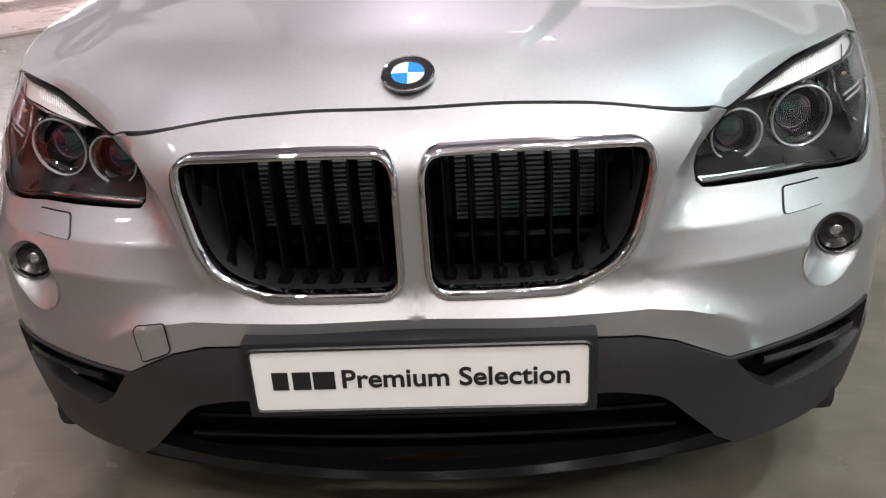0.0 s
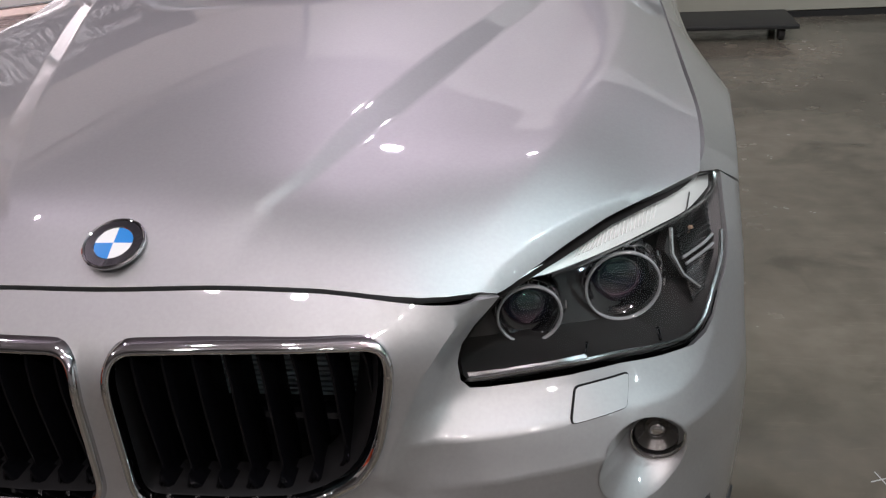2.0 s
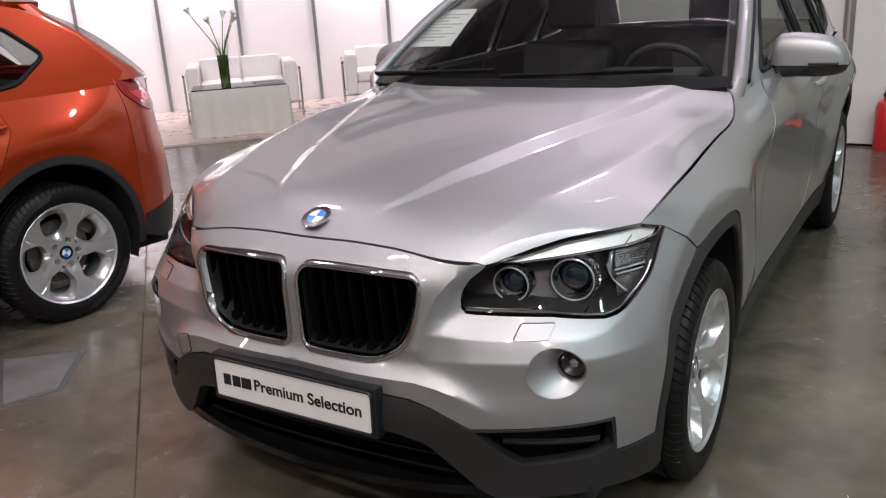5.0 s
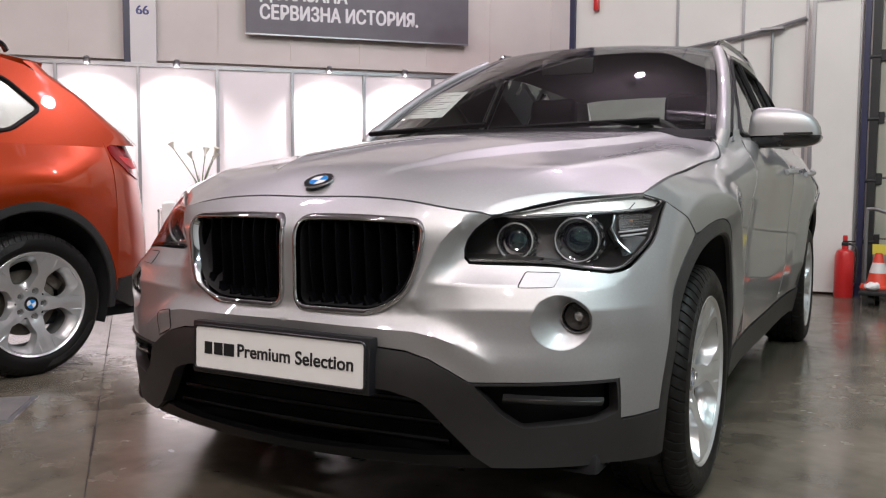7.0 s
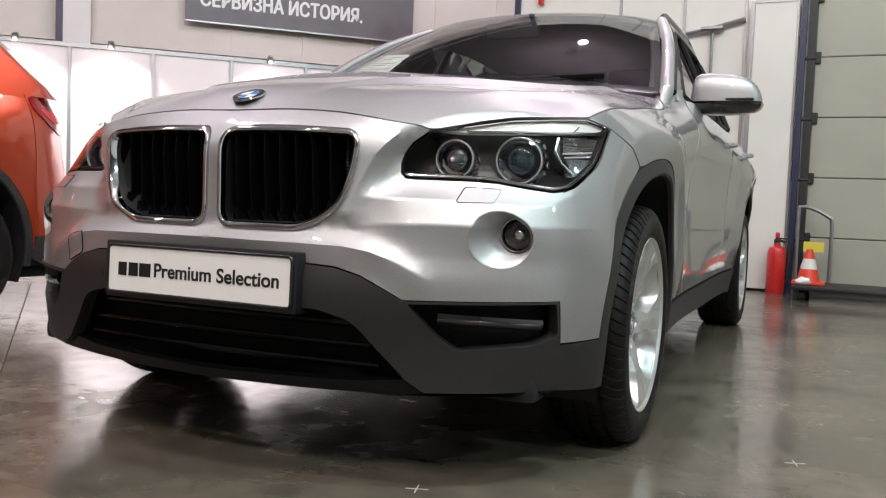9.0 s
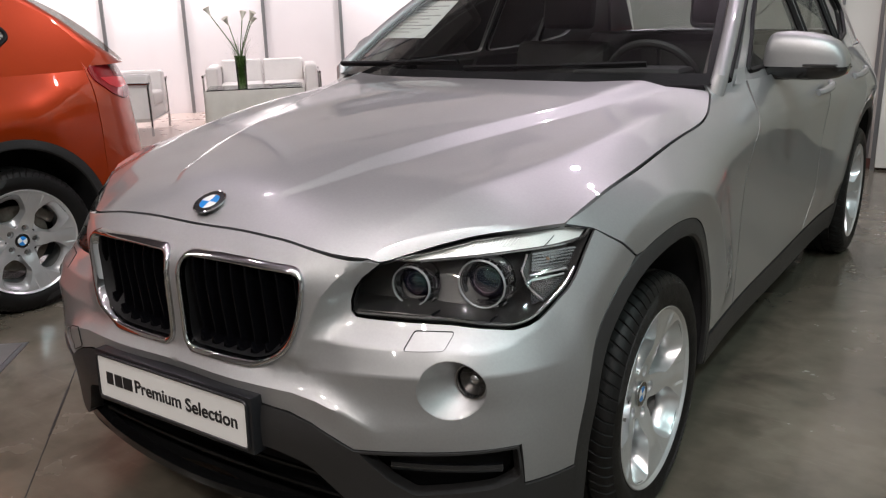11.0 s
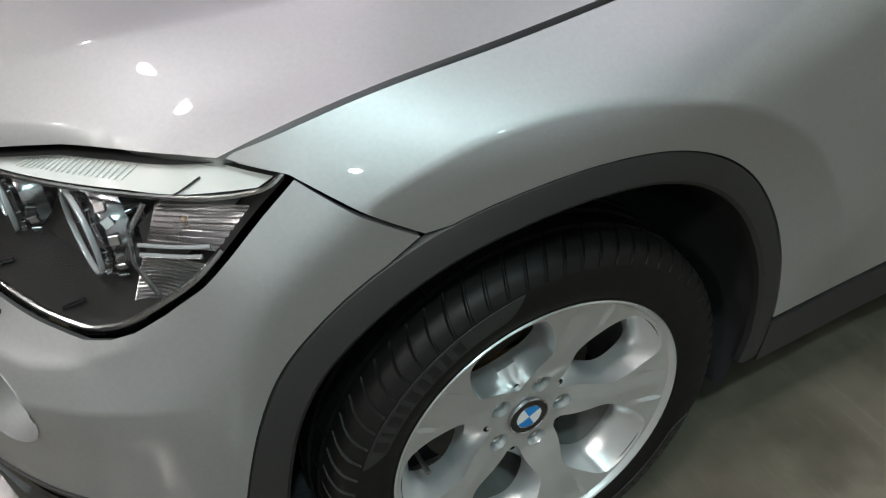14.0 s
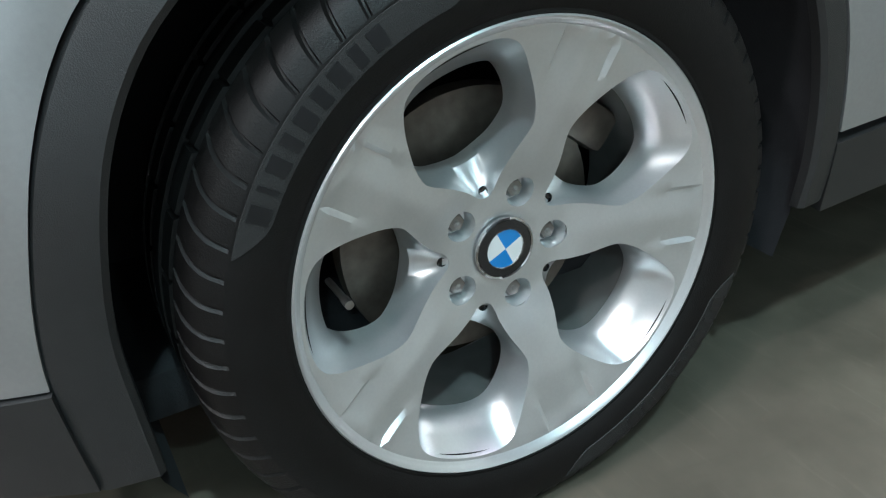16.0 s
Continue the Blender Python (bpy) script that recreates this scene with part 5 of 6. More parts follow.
        part("fender", f(fix(trimmed([tuple(p) for p in shrink(fender, GAP)], [], flank, 0.025, 0.012, lines=crease))), SILVER, car, "silver front wing", angle=45)
        d1 = [(1.935, 0.345), (2.95, 0.345), (3.06, 0.50), (3.08, 0.80), (3.06, 1.045), (2.105, 1.045), (2.05, 0.95), (1.995, 0.85), (1.965, 0.72), (1.96, 0.50)]
        door = part("front_door", f(fix(trimmed([tuple(p) for p in shrink(d1, GAP)], [], flank, 0.05, 0.012))), SILVER, car, "silver front door")
        round_arch = arch_edge(REAR, 0.462, 172, -4, 64)
        A2 = [p for p in round_arch if p[0] < 3.66]
        shut = [(3.765, 0.845), (3.815, 0.93), (3.80, 1.045)]
        d2 = [(2.955, 0.345), (A2[0][0], 0.345)] + A2 + shut + [(3.065, 1.045), (3.085, 0.80), (3.065, 0.50)]
        door2 = part("rear_door", f(fix(trimmed([tuple(p) for p in shrink(d2, GAP)], [], flank, 0.05, 0.012))), SILVER, car, "silver rear door")
        for d, y in ((door, 2.93), (door2, 3.68)):
            hz = 0.933
            pts = [(skin_x(y - 0.11 + 0.022 * k, hz, 0.012 + 0.022 * math.sin(math.pi * k / 10) ** 0.5), y - 0.11 + 0.022 * k, hz + 0.002 * k) for k in range(11)]
            part("door_handle", f(tube(pts, 0.011, 8, flat=1.3)), SILVER, d, "silver pull handle")
        q = shut[::-1] + [p for p in round_arch if p[0] >= 3.66] + [(4.42, 0.335), (4.42, 1.045)]
        part("rear_wing", f(fix(trimmed([tuple(p) for p in shrink(q, GAP * 0.3)], [], lambda u, v: np.stack([np.array([skin_x(a, b) for a, b in zip(u, v)]), u, v], 1), 0.04, 0.012))), SILVER, car, "rear wing")
        sill = [(1.646, 0.336), (3.60, 0.336), (3.60, 0.225), (1.646, 0.245)]
        part("sill", f(fix(trimmed(sill, [], lambda u, v: flank(u, v, 0.001), 0.06, 0.03))), CLAD, car, "dark grey sill cladding")
        for hub, a0, a1 in ((ARCH_C, 180, -2), (ARCH_R, 184, -4)):
            bm = bmesh.new()
            rows = []
            for r, off in ((0.463, -0.007), (0.459, -0.001), (0.450, 0.001), (0.422, 0.002), (0.4155, -0.003), (0.414, -0.014)):
                path = arch_edge(hub, r, a0, a1, 72)
                if hub is ARCH_C and r < 0.43:
                    path = [(y + 0.015 * min(1, max(0, (0.60 - z) / 0.27)) * (y < hub.y), z) for y, z in path]
                path = [(path[0][0] + 0.002 * k, 0.216 + (path[0][1] - 0.216) * (1 - k / 3)) for k in (3, 2, 1)] + path + [(path[-1][0] - 0.001 * k, path[-1][1] + (0.262 - path[-1][1]) * k / 3) for k in (1, 2, 3)]
                rows.append([bm.verts.new((skin_x(y, max(z, 0.21), off), y, z)) for y, z in path])
            for i in range(len(rows) - 1):
                for k in range(len(path) - 1):
                    bm.faces.new((rows[i][k], rows[i][k + 1], rows[i + 1][k + 1], rows[i + 1][k]))
            part("arch_trim", f(fix(bm)), CLAD, car, "dark grey wheel arch trim", angle=30)
            bm = bmesh.new()
            path = [(y, max(z, 0.17)) for y, z in arch_edge(hub, 0.421, 205, -20, 36)]
            rows = [[bm.verts.new((skin_x(y, max(z, 0.22), -0.012) + dx if dx > -0.1 else 0.84 + dx, y, z)) for y, z in path] for dx in (0.0, -0.05, -0.15, -0.36)]
            for i in range(3):
                for k in range(len(path) - 1):
                    bm.faces.new((rows[i][k], rows[i][k + 1], rows[i + 1][k + 1], rows[i + 1][k]))
            bm.faces.new(rows[3])
            part("arch_liner", f(bm), LINER, car, "black felt wheel arch liner")
        # mirror
        mir = part("mirror", f(mirror_shell(MIRROR_CAP, 1.068, 1)), SILVER, car, "silver door mirror", angle=60)
        part("mirror_base", f(join(mirror_shell(MIRROR_FOOT, 1.067, -1), moved(box(-0.09, 0.07, -0.035, 0.035, -0.018, 0.018, 0.012, 2), Matrix.Translation((0.81, 2.38, 1.040))))), GLOSSBLACK, mir, "black mirror foot", angle=60)
        part("mirror_indicator", f(box(0.915, 1.02, 2.318, 2.352, 1.070, 1.078, 0.003, 1)), BEZELGLOSS, mir, "slim indicator strip under the cap")
        # cabin side with window openings
        side = [(2.02, 1.035), (4.42, 1.035), (4.50, 1.10), (4.32, 1.30), (4.10, 1.425), (3.9, 1.465), (3.4, 1.492), (2.85, 1.478), (2.70, 1.44), (2.30, 1.21)]
        w1 = fillet([(2.16, 1.065), (3.04, 1.065), (3.04, 1.455), (2.86, 1.44), (2.40, 1.225)], 0.03, 4)
        w2 = fillet([(3.11, 1.065), (3.62, 1.072), (3.62, 1.445), (3.11, 1.458)], 0.03, 4)
        w3 = fillet([(3.68, 1.076), (3.94, 1.105), (4.12, 1.215), (3.98, 1.345), (3.68, 1.435)], 0.04, 4)
        part("cabin_side", f(fix(trimmed(side, [w1, w2, w3], cabin_side, 0.05, 0.02))), SILVER, car, "roof pillars and window frame")
        for w in (w1, w2, w3):
            part("side_window", f(fix(trimmed([tuple(p) for p in shrink(w, -0.006)], [], lambda u, v: cabin_side(u, v, -0.012), 0.08, 0.003))), SIDEGLASS, car, "tinted side window").visible_shadow = False
            rim3 = cabin_side(np.array([p[0] for p in w]), np.array([p[1] for p in w]), 0.0)
            part("window_seal", f(tube([tuple(p) for p in rim3], 0.011, 6, True)), DARK, car, "black window seal")
        # windscreen pillar
        a, b = Vector((0.757, 1.945, 1.060)), Vector((0.585, 2.74, 1.462))
        pts = [Vector((0.742, 1.925, 0.975))] + [a.lerp(b, t) + Vector((0.012, 0, 0.03)) * math.sin(math.pi * t) for t in np.linspace(0.0, 1.05, 14)]
        part("pillar", f(tube(pts, 0.027, 12, flat=0.9)), SILVER, car, "silver windscreen pillar")
        part("pillar_trim", f(tube([p + Vector((-0.060, 0.075, -0.010)) for p in pts[1:]], 0.022, 10, flat=0.8)), CABINGREY, car, "pale lining of the windscreen pillar")
        part("pillar_seal", f(tube([p + Vector((0.020, 0.020, -0.006)) for p in pts[1:]], 0.012, 8)), DARK, car, "black pillar seal")
        zs = np.linspace(1.06, 1.445, 8)
        rim_y = np.interp(zs, [1.04, 1.10, 1.30, 1.425], [4.42, 4.50, 4.32, 4.10])
        outer = cabin_side(rim_y, zs, 0.0)
        inner_p = np.stack([np.interp(zs, [1.06, 1.43], [0.62, 0.52]), np.interp(zs, [1.06, 1.43], [4.690, 4.205]), zs], 1)
        bm = bmesh.new()
        rows = [[bm.verts.new(tuple(o * (1 - t) + q * t + np.array((0.02, 0.02, 0)) * math.sin(math.pi * t))) for o, q in zip(outer, inner_p)] for t in np.linspace(0, 1, 6)]
        for ra, rb in zip(rows, rows[1:]):
            for i in range(7):
                bm.faces.new((ra[i], rb[i], rb[i + 1], ra[i + 1]))
        part("rear_pillar", f(fix(bm)), SILVER, car, "rear roof pillar")
        part("roof_rail", f(tube(spline([(0.545, 2.86, 1.49), (0.55, 2.93, 1.535), (0.555, 3.05, 1.55), (0.555, 3.6, 1.555), (0.54, 3.98, 1.535), (0.53, 4.06, 1.49)], 6), 0.014, 8)), GLOSSBLACK, car, "black roof rail")
        # tail lamp
        tl = TAIL_LAMP
        part("tail_lamp", f(unflip(trimmed(tl, [], lambda u, v: tail(u, v, 0.006), 0.025, -0.03))), TAILRED, car, "red tail lamp")
        part("tail_light_bar", f(unflip(trimmed(fillet(pz((44, 0.985), (46, 0.950), (56, 0.945), (60, 0.965), (63.0, 1.005), (56, 1.00)), 0.012, 4), [], lambda u, v: tail(u, v, 0.0085), 0.03, -0.005))), TAILBRIGHT, car, "bright red band of the tail lamp")
    # roof, screens, tail
    RZ = table((0.0, 0.3, 0.50, 0.60), (2.5, 2.75, 3.1, 3.6, 4.2, 4.6), ((1.488, 1.480, 1.462, 1.440), (1.515, 1.507, 1.490, 1.465), (1.535, 1.528, 1.512, 1.488), (1.540, 1.533, 1.517, 1.492), (1.488, 1.480, 1.463, 1.438), (1.430, 1.420, 1.400, 1.380)), True)
    roof = [(0, 2.57), (0.35, 2.62), (0.565, 2.74), (0.60, 3.0), (0.605, 3.6), (0.585, 4.0), (0.54, 4.23), (0.0, 4.30)]
    roof = roof + [(-x, y) for x, y in roof[-2:0:-1]]
    part("roof", trimmed(roof, [], lambda u, v: np.stack([u, v, RZ(np.abs(u), v)], 1), 0.06, 0.03), SILVER, car, "silver roof")
    part("headlining", trimmed(roof, [], lambda u, v: np.stack([u, v, RZ(np.abs(u), v) - 0.04], 1), 0.1, 0.0), CABINGREY, car, "grey roof lining")

    def ruled(base, top_, n=16, m=8, bulge=0.03):
        b0, t0 = spline(base, n), spline(top_, n)
        bm = bmesh.new()
        g = []
        for j in range(m + 1):
            t = j / m
            g.append([bm.verts.new(Vector(p) * (1 - t) + Vector(q) * t + Vector((0, -bulge if base[0][1] < 3 else bulge, bulge * 0.8)) * math.sin(math.pi * t)) for p, q in zip(b0, t0)])
        for j in range(m):
            for i in range(len(g[0]) - 1):
                bm.faces.new((g[j][i], g[j][i + 1], g[j + 1][i + 1], g[j + 1][i]))
        return bm
    scr = part("windscreen", ruled([(-0.75, 1.92, 1.045), (-0.4, 1.755, 1.05), (0, 1.69, 1.052), (0.4, 1.755, 1.05), (0.75, 1.92, 1.045)], [(-0.572, 2.735, 1.463), (-0.35, 2.62, 1.493), (0, 2.575, 1.502), (0.35, 2.62, 1.493), (0.572, 2.735, 1.463)]), SCREEN, car, "raked windscreen")
    scr.visible_shadow = False
    grid = ruled([(-0.75, 1.92, 1.045), (-0.4, 1.755, 1.05), (0, 1.69, 1.052), (0.4, 1.755, 1.05), (0.75, 1.92, 1.045)], [(-0.572, 2.735, 1.463), (-0.35, 2.62, 1.493), (0, 2.575, 1.502), (0.35, 2.62, 1.493), (0.572, 2.735, 1.463)], 16, 16)
    grid.verts.ensure_lookup_table()
    grid.verts.index_update()
    cols = len(grid.verts) // 17
    for v in grid.verts:
        v.co += Vector((0, 0.0015, -0.003))
    middle = [fc for fc in grid.faces if all(1 < v.index % cols < cols - 2 and 0 < v.index // cols < 16 for v in fc.verts)]
    bmesh.ops.delete(grid, geom=middle, context="FACES")
    part("screen_border", grid, DARK, car, "black printed border of the windscreen")
    part("cowl", ruled([(-0.715, 1.86, 1.005), (-0.4, 1.70, 1.025), (0, 1.63, 1.03), (0.4, 1.70, 1.025), (0.715, 1.86, 1.005)], [(-0.735, 1.95, 1.047), (-0.4, 1.785, 1.052), (0, 1.715, 1.054), (0.4, 1.785, 1.052), (0.735, 1.95, 1.047)], bulge=0.0), DARK, car, "black scuttle panel under the windscreen")
    for x0, x1 in ((-0.70, -0.12), (-0.08, 0.55)):
        pts = [(x0 + (x1 - x0) * t, 1.80 + 0.16 * (x0 + (x1 - x0) * t) ** 2 + 0.02 * t, 1.085 + 0.02 * t) for t in np.linspace(0, 1, 8)]
        part("wiper", tube(pts, 0.008, 6, flat=1.5), DARK, car, "black wiper arm")
    rs = part("rear_window", ruled([(-0.62, 4.69, 1.07), (0, 4.77, 1.07), (0.62, 4.69, 1.07)], [(-0.52, 4.205, 1.43), (0, 4.27, 1.465), (0.52, 4.205, 1.43)]), SIDEGLASS, car, "tinted rear window")
    rs.visible_shadow = False
    t_out = pz((0, 1.10), (20, 1.10), (40, 1.10), (60, 1.10), (66.5, 1.09)) + [(67.0 * K, 1.045), (68.4 * K, 0.90), (69 * K, 0.70), (69.2 * K, 0.50), (69.2 * K, 0.40), (45 * K, 0.43), (0, 0.44)]
    part("tail_panel", both(unflip(trimmed(t_out, [[tuple(p) for p in shrink(TAIL_LAMP, -0.002)]], tail, 0.04, -0.012, seam=True))), SILVER, car, "rear hatch and bumper skin")
    t_low = pz((0, 0.438), (45, 0.428), (68, 0.398), (70, 0.30), (60, 0.24), (0, 0.22))
    part("rear_cladding", both(unflip(trimmed(t_low, [], lambda u, v: tail(u, v, 0.006), 0.05, -0.03, seam=True))), CLAD, car, "dark grey rear bumper cladding")
    part("underbody", box(-0.74, 0.74, 0.62, 4.6, 0.20, 0.26, 0.02), LINER, car, "black underbody")
    part("bulkhead", box(-0.70, 0.70, 1.70, 1.74, 0.26, 0.98), LINER, car, "black bulkhead behind the engine bay")
    # cabin
    dash = part("dashboard", join(box(-0.72, 0.72, 1.86, 2.30, 0.72, 1.02, 0.05, 3), moved(box(-0.20, 0.20, -0.08, 0.10, 0, 0.07, 0.03, 3), Matrix.Translation((0.37, 2.20, 1.00)))), CABIN, car, "black dashboard")
    m = Matrix.Translation((0.37, 2.42, 0.97)) @ Matrix.Rotation(radians(-68), 4, "X")
    st = part("steering_wheel", moved(lathe([(0.016 * math.cos(a), 0.185 + 0.016 * math.sin(a)) for a in np.linspace(0, 2 * math.pi, 11)], 40, "Z"), m), CABIN, car, "black steering wheel")
    part("spokes", moved(join(box(-0.18, 0.18, -0.03, 0.03, -0.012, 0.012, 0.008), box(-0.03, 0.03, -0.18, 0.0, -0.012, 0.012, 0.008), lathe([(-0.03, 0.0), (-0.03, 0.06), (0.02, 0.06), (0.03, 0.0)], 20, "Z")), m), CABIN, st)
    for x, y in ((0.37, 2.80), (-0.37, 2.80)):
        sc = seat(car)
        sc.location = (x, y, 0.42)
    part("rear_bench", join(box(-0.62, 0.62, 3.40, 3.85, 0.42, 0.62, 0.05, 3), moved(box(-0.62, 0.62, -0.06, 0.08, 0, 0.58, 0.05, 3), Matrix.Translation((0, 3.88, 0.55)) @ Matrix.Rotation(radians(-16), 4, "X"))), CABIN, car, "black rear bench")
    part("rear_mirror", box(-0.12, 0.12, 2.40, 2.43, 1.36, 1.43, 0.012), CABIN, car, "inside rear-view mirror")
    w = wheel(car)
    w.location = HUB
    for p, flip in ((REAR, False), (Vector((-HUB.x, HUB.y, HUB.z)), True), (Vector((-REAR.x, REAR.y, REAR.z)), True)):
        copy_thing(w, Matrix.Translation(p) @ (Matrix.Rotation(math.pi, 4, "Z") if flip else Matrix.Identity(4)))
    return car


def fix(bm):
    """Turns a flank skin to face outwards."""
    bm.normal_update()
    if sum(f.normal.x * f.calc_area() for f in bm.faces) < 0:
        bmesh.ops.reverse_faces(bm, faces=bm.faces[:])
    bm.normal_update()
    return bm


def unflip(bm):
    bm.normal_update()
    if sum(f.normal.y * f.calc_area() for f in bm.faces) < 0:
        bmesh.ops.reverse_faces(bm, faces=bm.faces[:])
    bm.normal_update()
    return bm


def lip_skin(u, v):
    x = nose(u, np.full(len(v), 0.30), 0.012)[:, 0]
    return np.stack([x, 0.430 + 0.30 * x * x + 0.10 * (0.26 - v), v], 1)


def bar_points(z, half=0.40):
    return [(x, 0.482 + 0.12 * x * x - 0.10 * (z - 0.30), z) for x in np.linspace(-half, half, 17)]


def ellipsoid(c, r, power=2.0, n=24):
    """A rounded box-like body."""
    bm = bmesh.new()
    bmesh.ops.create_uvsphere(bm, u_segments=n, v_segments=n // 2, radius=1)
    for v in bm.verts:
        d = v.co.normalized()
        k = sum(abs(q) ** power for q in d) ** (-1 / power)
        v.co = Vector((c[0] + d.x * k * r[0], c[1] + d.y * k * r[1], c[2] + d.z * k * r[2]))
    return bm


silver_car = build_car()
orange_car = copy_thing(silver_car, pose(-2.10 - 0.02, 1.262, 0, 0, 0, -7) @ pose(-0.84, -3.975, 0))
orange_car.name = "car"
tagged(orange_car, "bright orange compact crossover car with alloy wheels", "car")
for o in orange_car.children_recursive:
    for slot in o.material_slots:
        if slot.material == SILVER:
            slot.link = "OBJECT"
            slot.material = ORANGE
    if "label" in o:
        o["label"] = o["label"].replace("silver", "orange") if "rim" not in o.name and "wheel" not in o.name else o["label"]

# ---- the hall ----
def simple(name, bm, mat, label, category, kind="structure", smooth=False):
    return part(name, bm, mat, None, label, smooth=smooth, kind=kind, category=category)


CONCRETE = material("polished_concrete", (0.128, 0.113, 0.088), 0.19, 0, 0, 0.22, 9.0, 0.05, 60, vary_rough=0.09)


def stained(m):
    """Lays broad blotches, dark stains and fine scratches over a floor material."""
    nt = m.node_tree
    b = nt.nodes["Principled BSDF"]
    src = b.inputs["Base Color"].links[0].from_socket
    co = nt.nodes.new("ShaderNodeTexCoord")
    for scale, detail, lo, hi, dark, light, stretch in ((0.55, 9, 0.40, 0.60, 0.66, 1.16, (1, 1, 1)), (2.6, 10, 0.54, 0.66, 1.0, 0.70, (1, 1, 1)), (7.0, 6, 0.60, 0.70, 1.0, 1.10, (1, 9, 1))):
        n = nt.nodes.new("ShaderNodeTexNoise")
        n.inputs["Scale"].default_value, n.inputs["Detail"].default_value, n.inputs["Distortion"].default_value = scale, detail, 0.8
        mp = nt.nodes.new("ShaderNodeMapping")
        mp.inputs["Rotation"].default_value = (0, 0, 0.6)
        mp.inputs["Scale"].default_value = stretch
        nt.links.new(co.outputs["Object"], mp.inputs["Vector"])
        nt.links.new(mp.outputs[0], n.inputs["Vector"])
        r = nt.nodes.new("ShaderNodeMapRange")
        r.inputs["From Min"].default_value, r.inputs["From Max"].default_value = lo, hi
        r.inputs["To Min"].default_value, r.inputs["To Max"].default_value = dark, light
        nt.links.new(n.outputs["Fac"], r.inputs["Value"])
        k = nt.nodes.new("ShaderNodeVectorMath")
        k.operation = "SCALE"
        nt.links.new(src, k.inputs[0])
        nt.links.new(r.outputs[0], k.inputs["Scale"])
        src = k.outputs[0]
    nt.links.new(src, b.inputs["Base Color"])


stained(CONCRETE)
HATCH = material("hatch_steel", (0.20, 0.195, 0.19), 0.45, 0.4, 0, 0.25, 8, 0.2, 120)
JOINT = material("joint_filler", (0.03, 0.027, 0.024), 0.8, 0, 0, 0.3, 40)
PANEL = material("white_panel", (0.80, 0.76, 0.77), 0.45, 0, 0, 0.02, 4)
ALU = material("aluminium_post", (0.30, 0.30, 0.31), 0.35, 0.8)
HALLWALL = material("hall_cladding", (0.68, 0.63, 0.585), 0.6, 0, 0, 0.06, 2, 0.05, 30)
# unseen walls: paled to brighten, dimmed to darken the paint's and chrome's reflections
BOUNCEWALL = material("bounce_wall", (0.66, 0.67, 0.67), 0.6, 0, 0, 0.06, 2, 0.05, 30)
DIMWALL = material("dim_unseen_wall", (0.26, 0.25, 0.24), 0.7, 0, 0, 0.08, 2, 0.05, 30)
WHITEWALL = material("white_sheet_wall", (0.72, 0.70, 0.69), 0.5, 0, 0, 0.03, 3)
GREYWALL = material("grey_wall_panel", (0.62, 0.60, 0.57), 0.5, 0, 0, 0.04, 3)
CEIL = material("hall_ceiling", (0.13, 0.12, 0.125), 0.8, 0, 0, 0.1, 2)
TRUSS = material("truss_steel", (0.30, 0.29, 0.30), 0.5, 0.4)
BANNER = material("banner_grey", (0.120, 0.110, 0.125), 0.45, 0, 0, 0.10, 6)
WHITE = material("white_ink", (0.8, 0.8, 0.8), 0.5)
NAVY = material("navy_ink", (0.05, 0.06, 0.20), 0.5)
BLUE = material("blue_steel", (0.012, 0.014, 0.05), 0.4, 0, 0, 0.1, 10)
BLACKSTEEL = material("black_steel", (0.02, 0.02, 0.02), 0.5, 0.3, 0, 0.15, 20)
DOORMAT = material("door_section", (0.32, 0.31, 0.258), 0.55, 0, 0, 0.05, 4, 0.1, 40)
RED = material("red_paint", (0.50, 0.018, 0.018), 0.3, 0, 0.4, 0.06, 20)
CONERED = material("cone_plastic", (0.62, 0.05, 0.02), 0.45, 0, 0, 0.06, 20)
CONEWHITE = material("cone_band", (0.62, 0.60, 0.58), 0.5)
LEATHER = material("white_leather", (0.74, 0.71, 0.69), 0.4, 0, 0, 0.03, 20, 0.15, 60)
CLOTH = material("white_cloth", (0.60, 0.585, 0.53), 0.8, 0, 0, 0.04, 20, 0.25, 40)
GREEN = material("stem_green", (0.07, 0.13, 0.03), 0.5, 0, 0, 0.15, 60)
PETAL = material("petal_white", (0.78, 0.76, 0.66), 0.5)
VASE = glass("vase_glass", (0.62, 0.72, 0.55), ior=1.5)
WOODFLOOR = material("pale_stand_floor", (0.50, 0.40, 0.36), 0.3, 0, 0, 0.10, 6, vary_rough=0.06)
LAMPGLASS = material("lamp_glass", (0.9, 0.9, 0.9), 0.3, emit=(1, 0.95, 0.92), strength=25)
PRINT = material("faint_print", (0.42, 0.42, 0.41), 0.7)
PAPER = material("paper", (0.75, 0.75, 0.72), 0.7)
YELLOW = material("yellow_label", (0.62, 0.52, 0.06), 0.5)
SKIRT = material("brown_skirting", (0.10, 0.04, 0.03), 0.5)

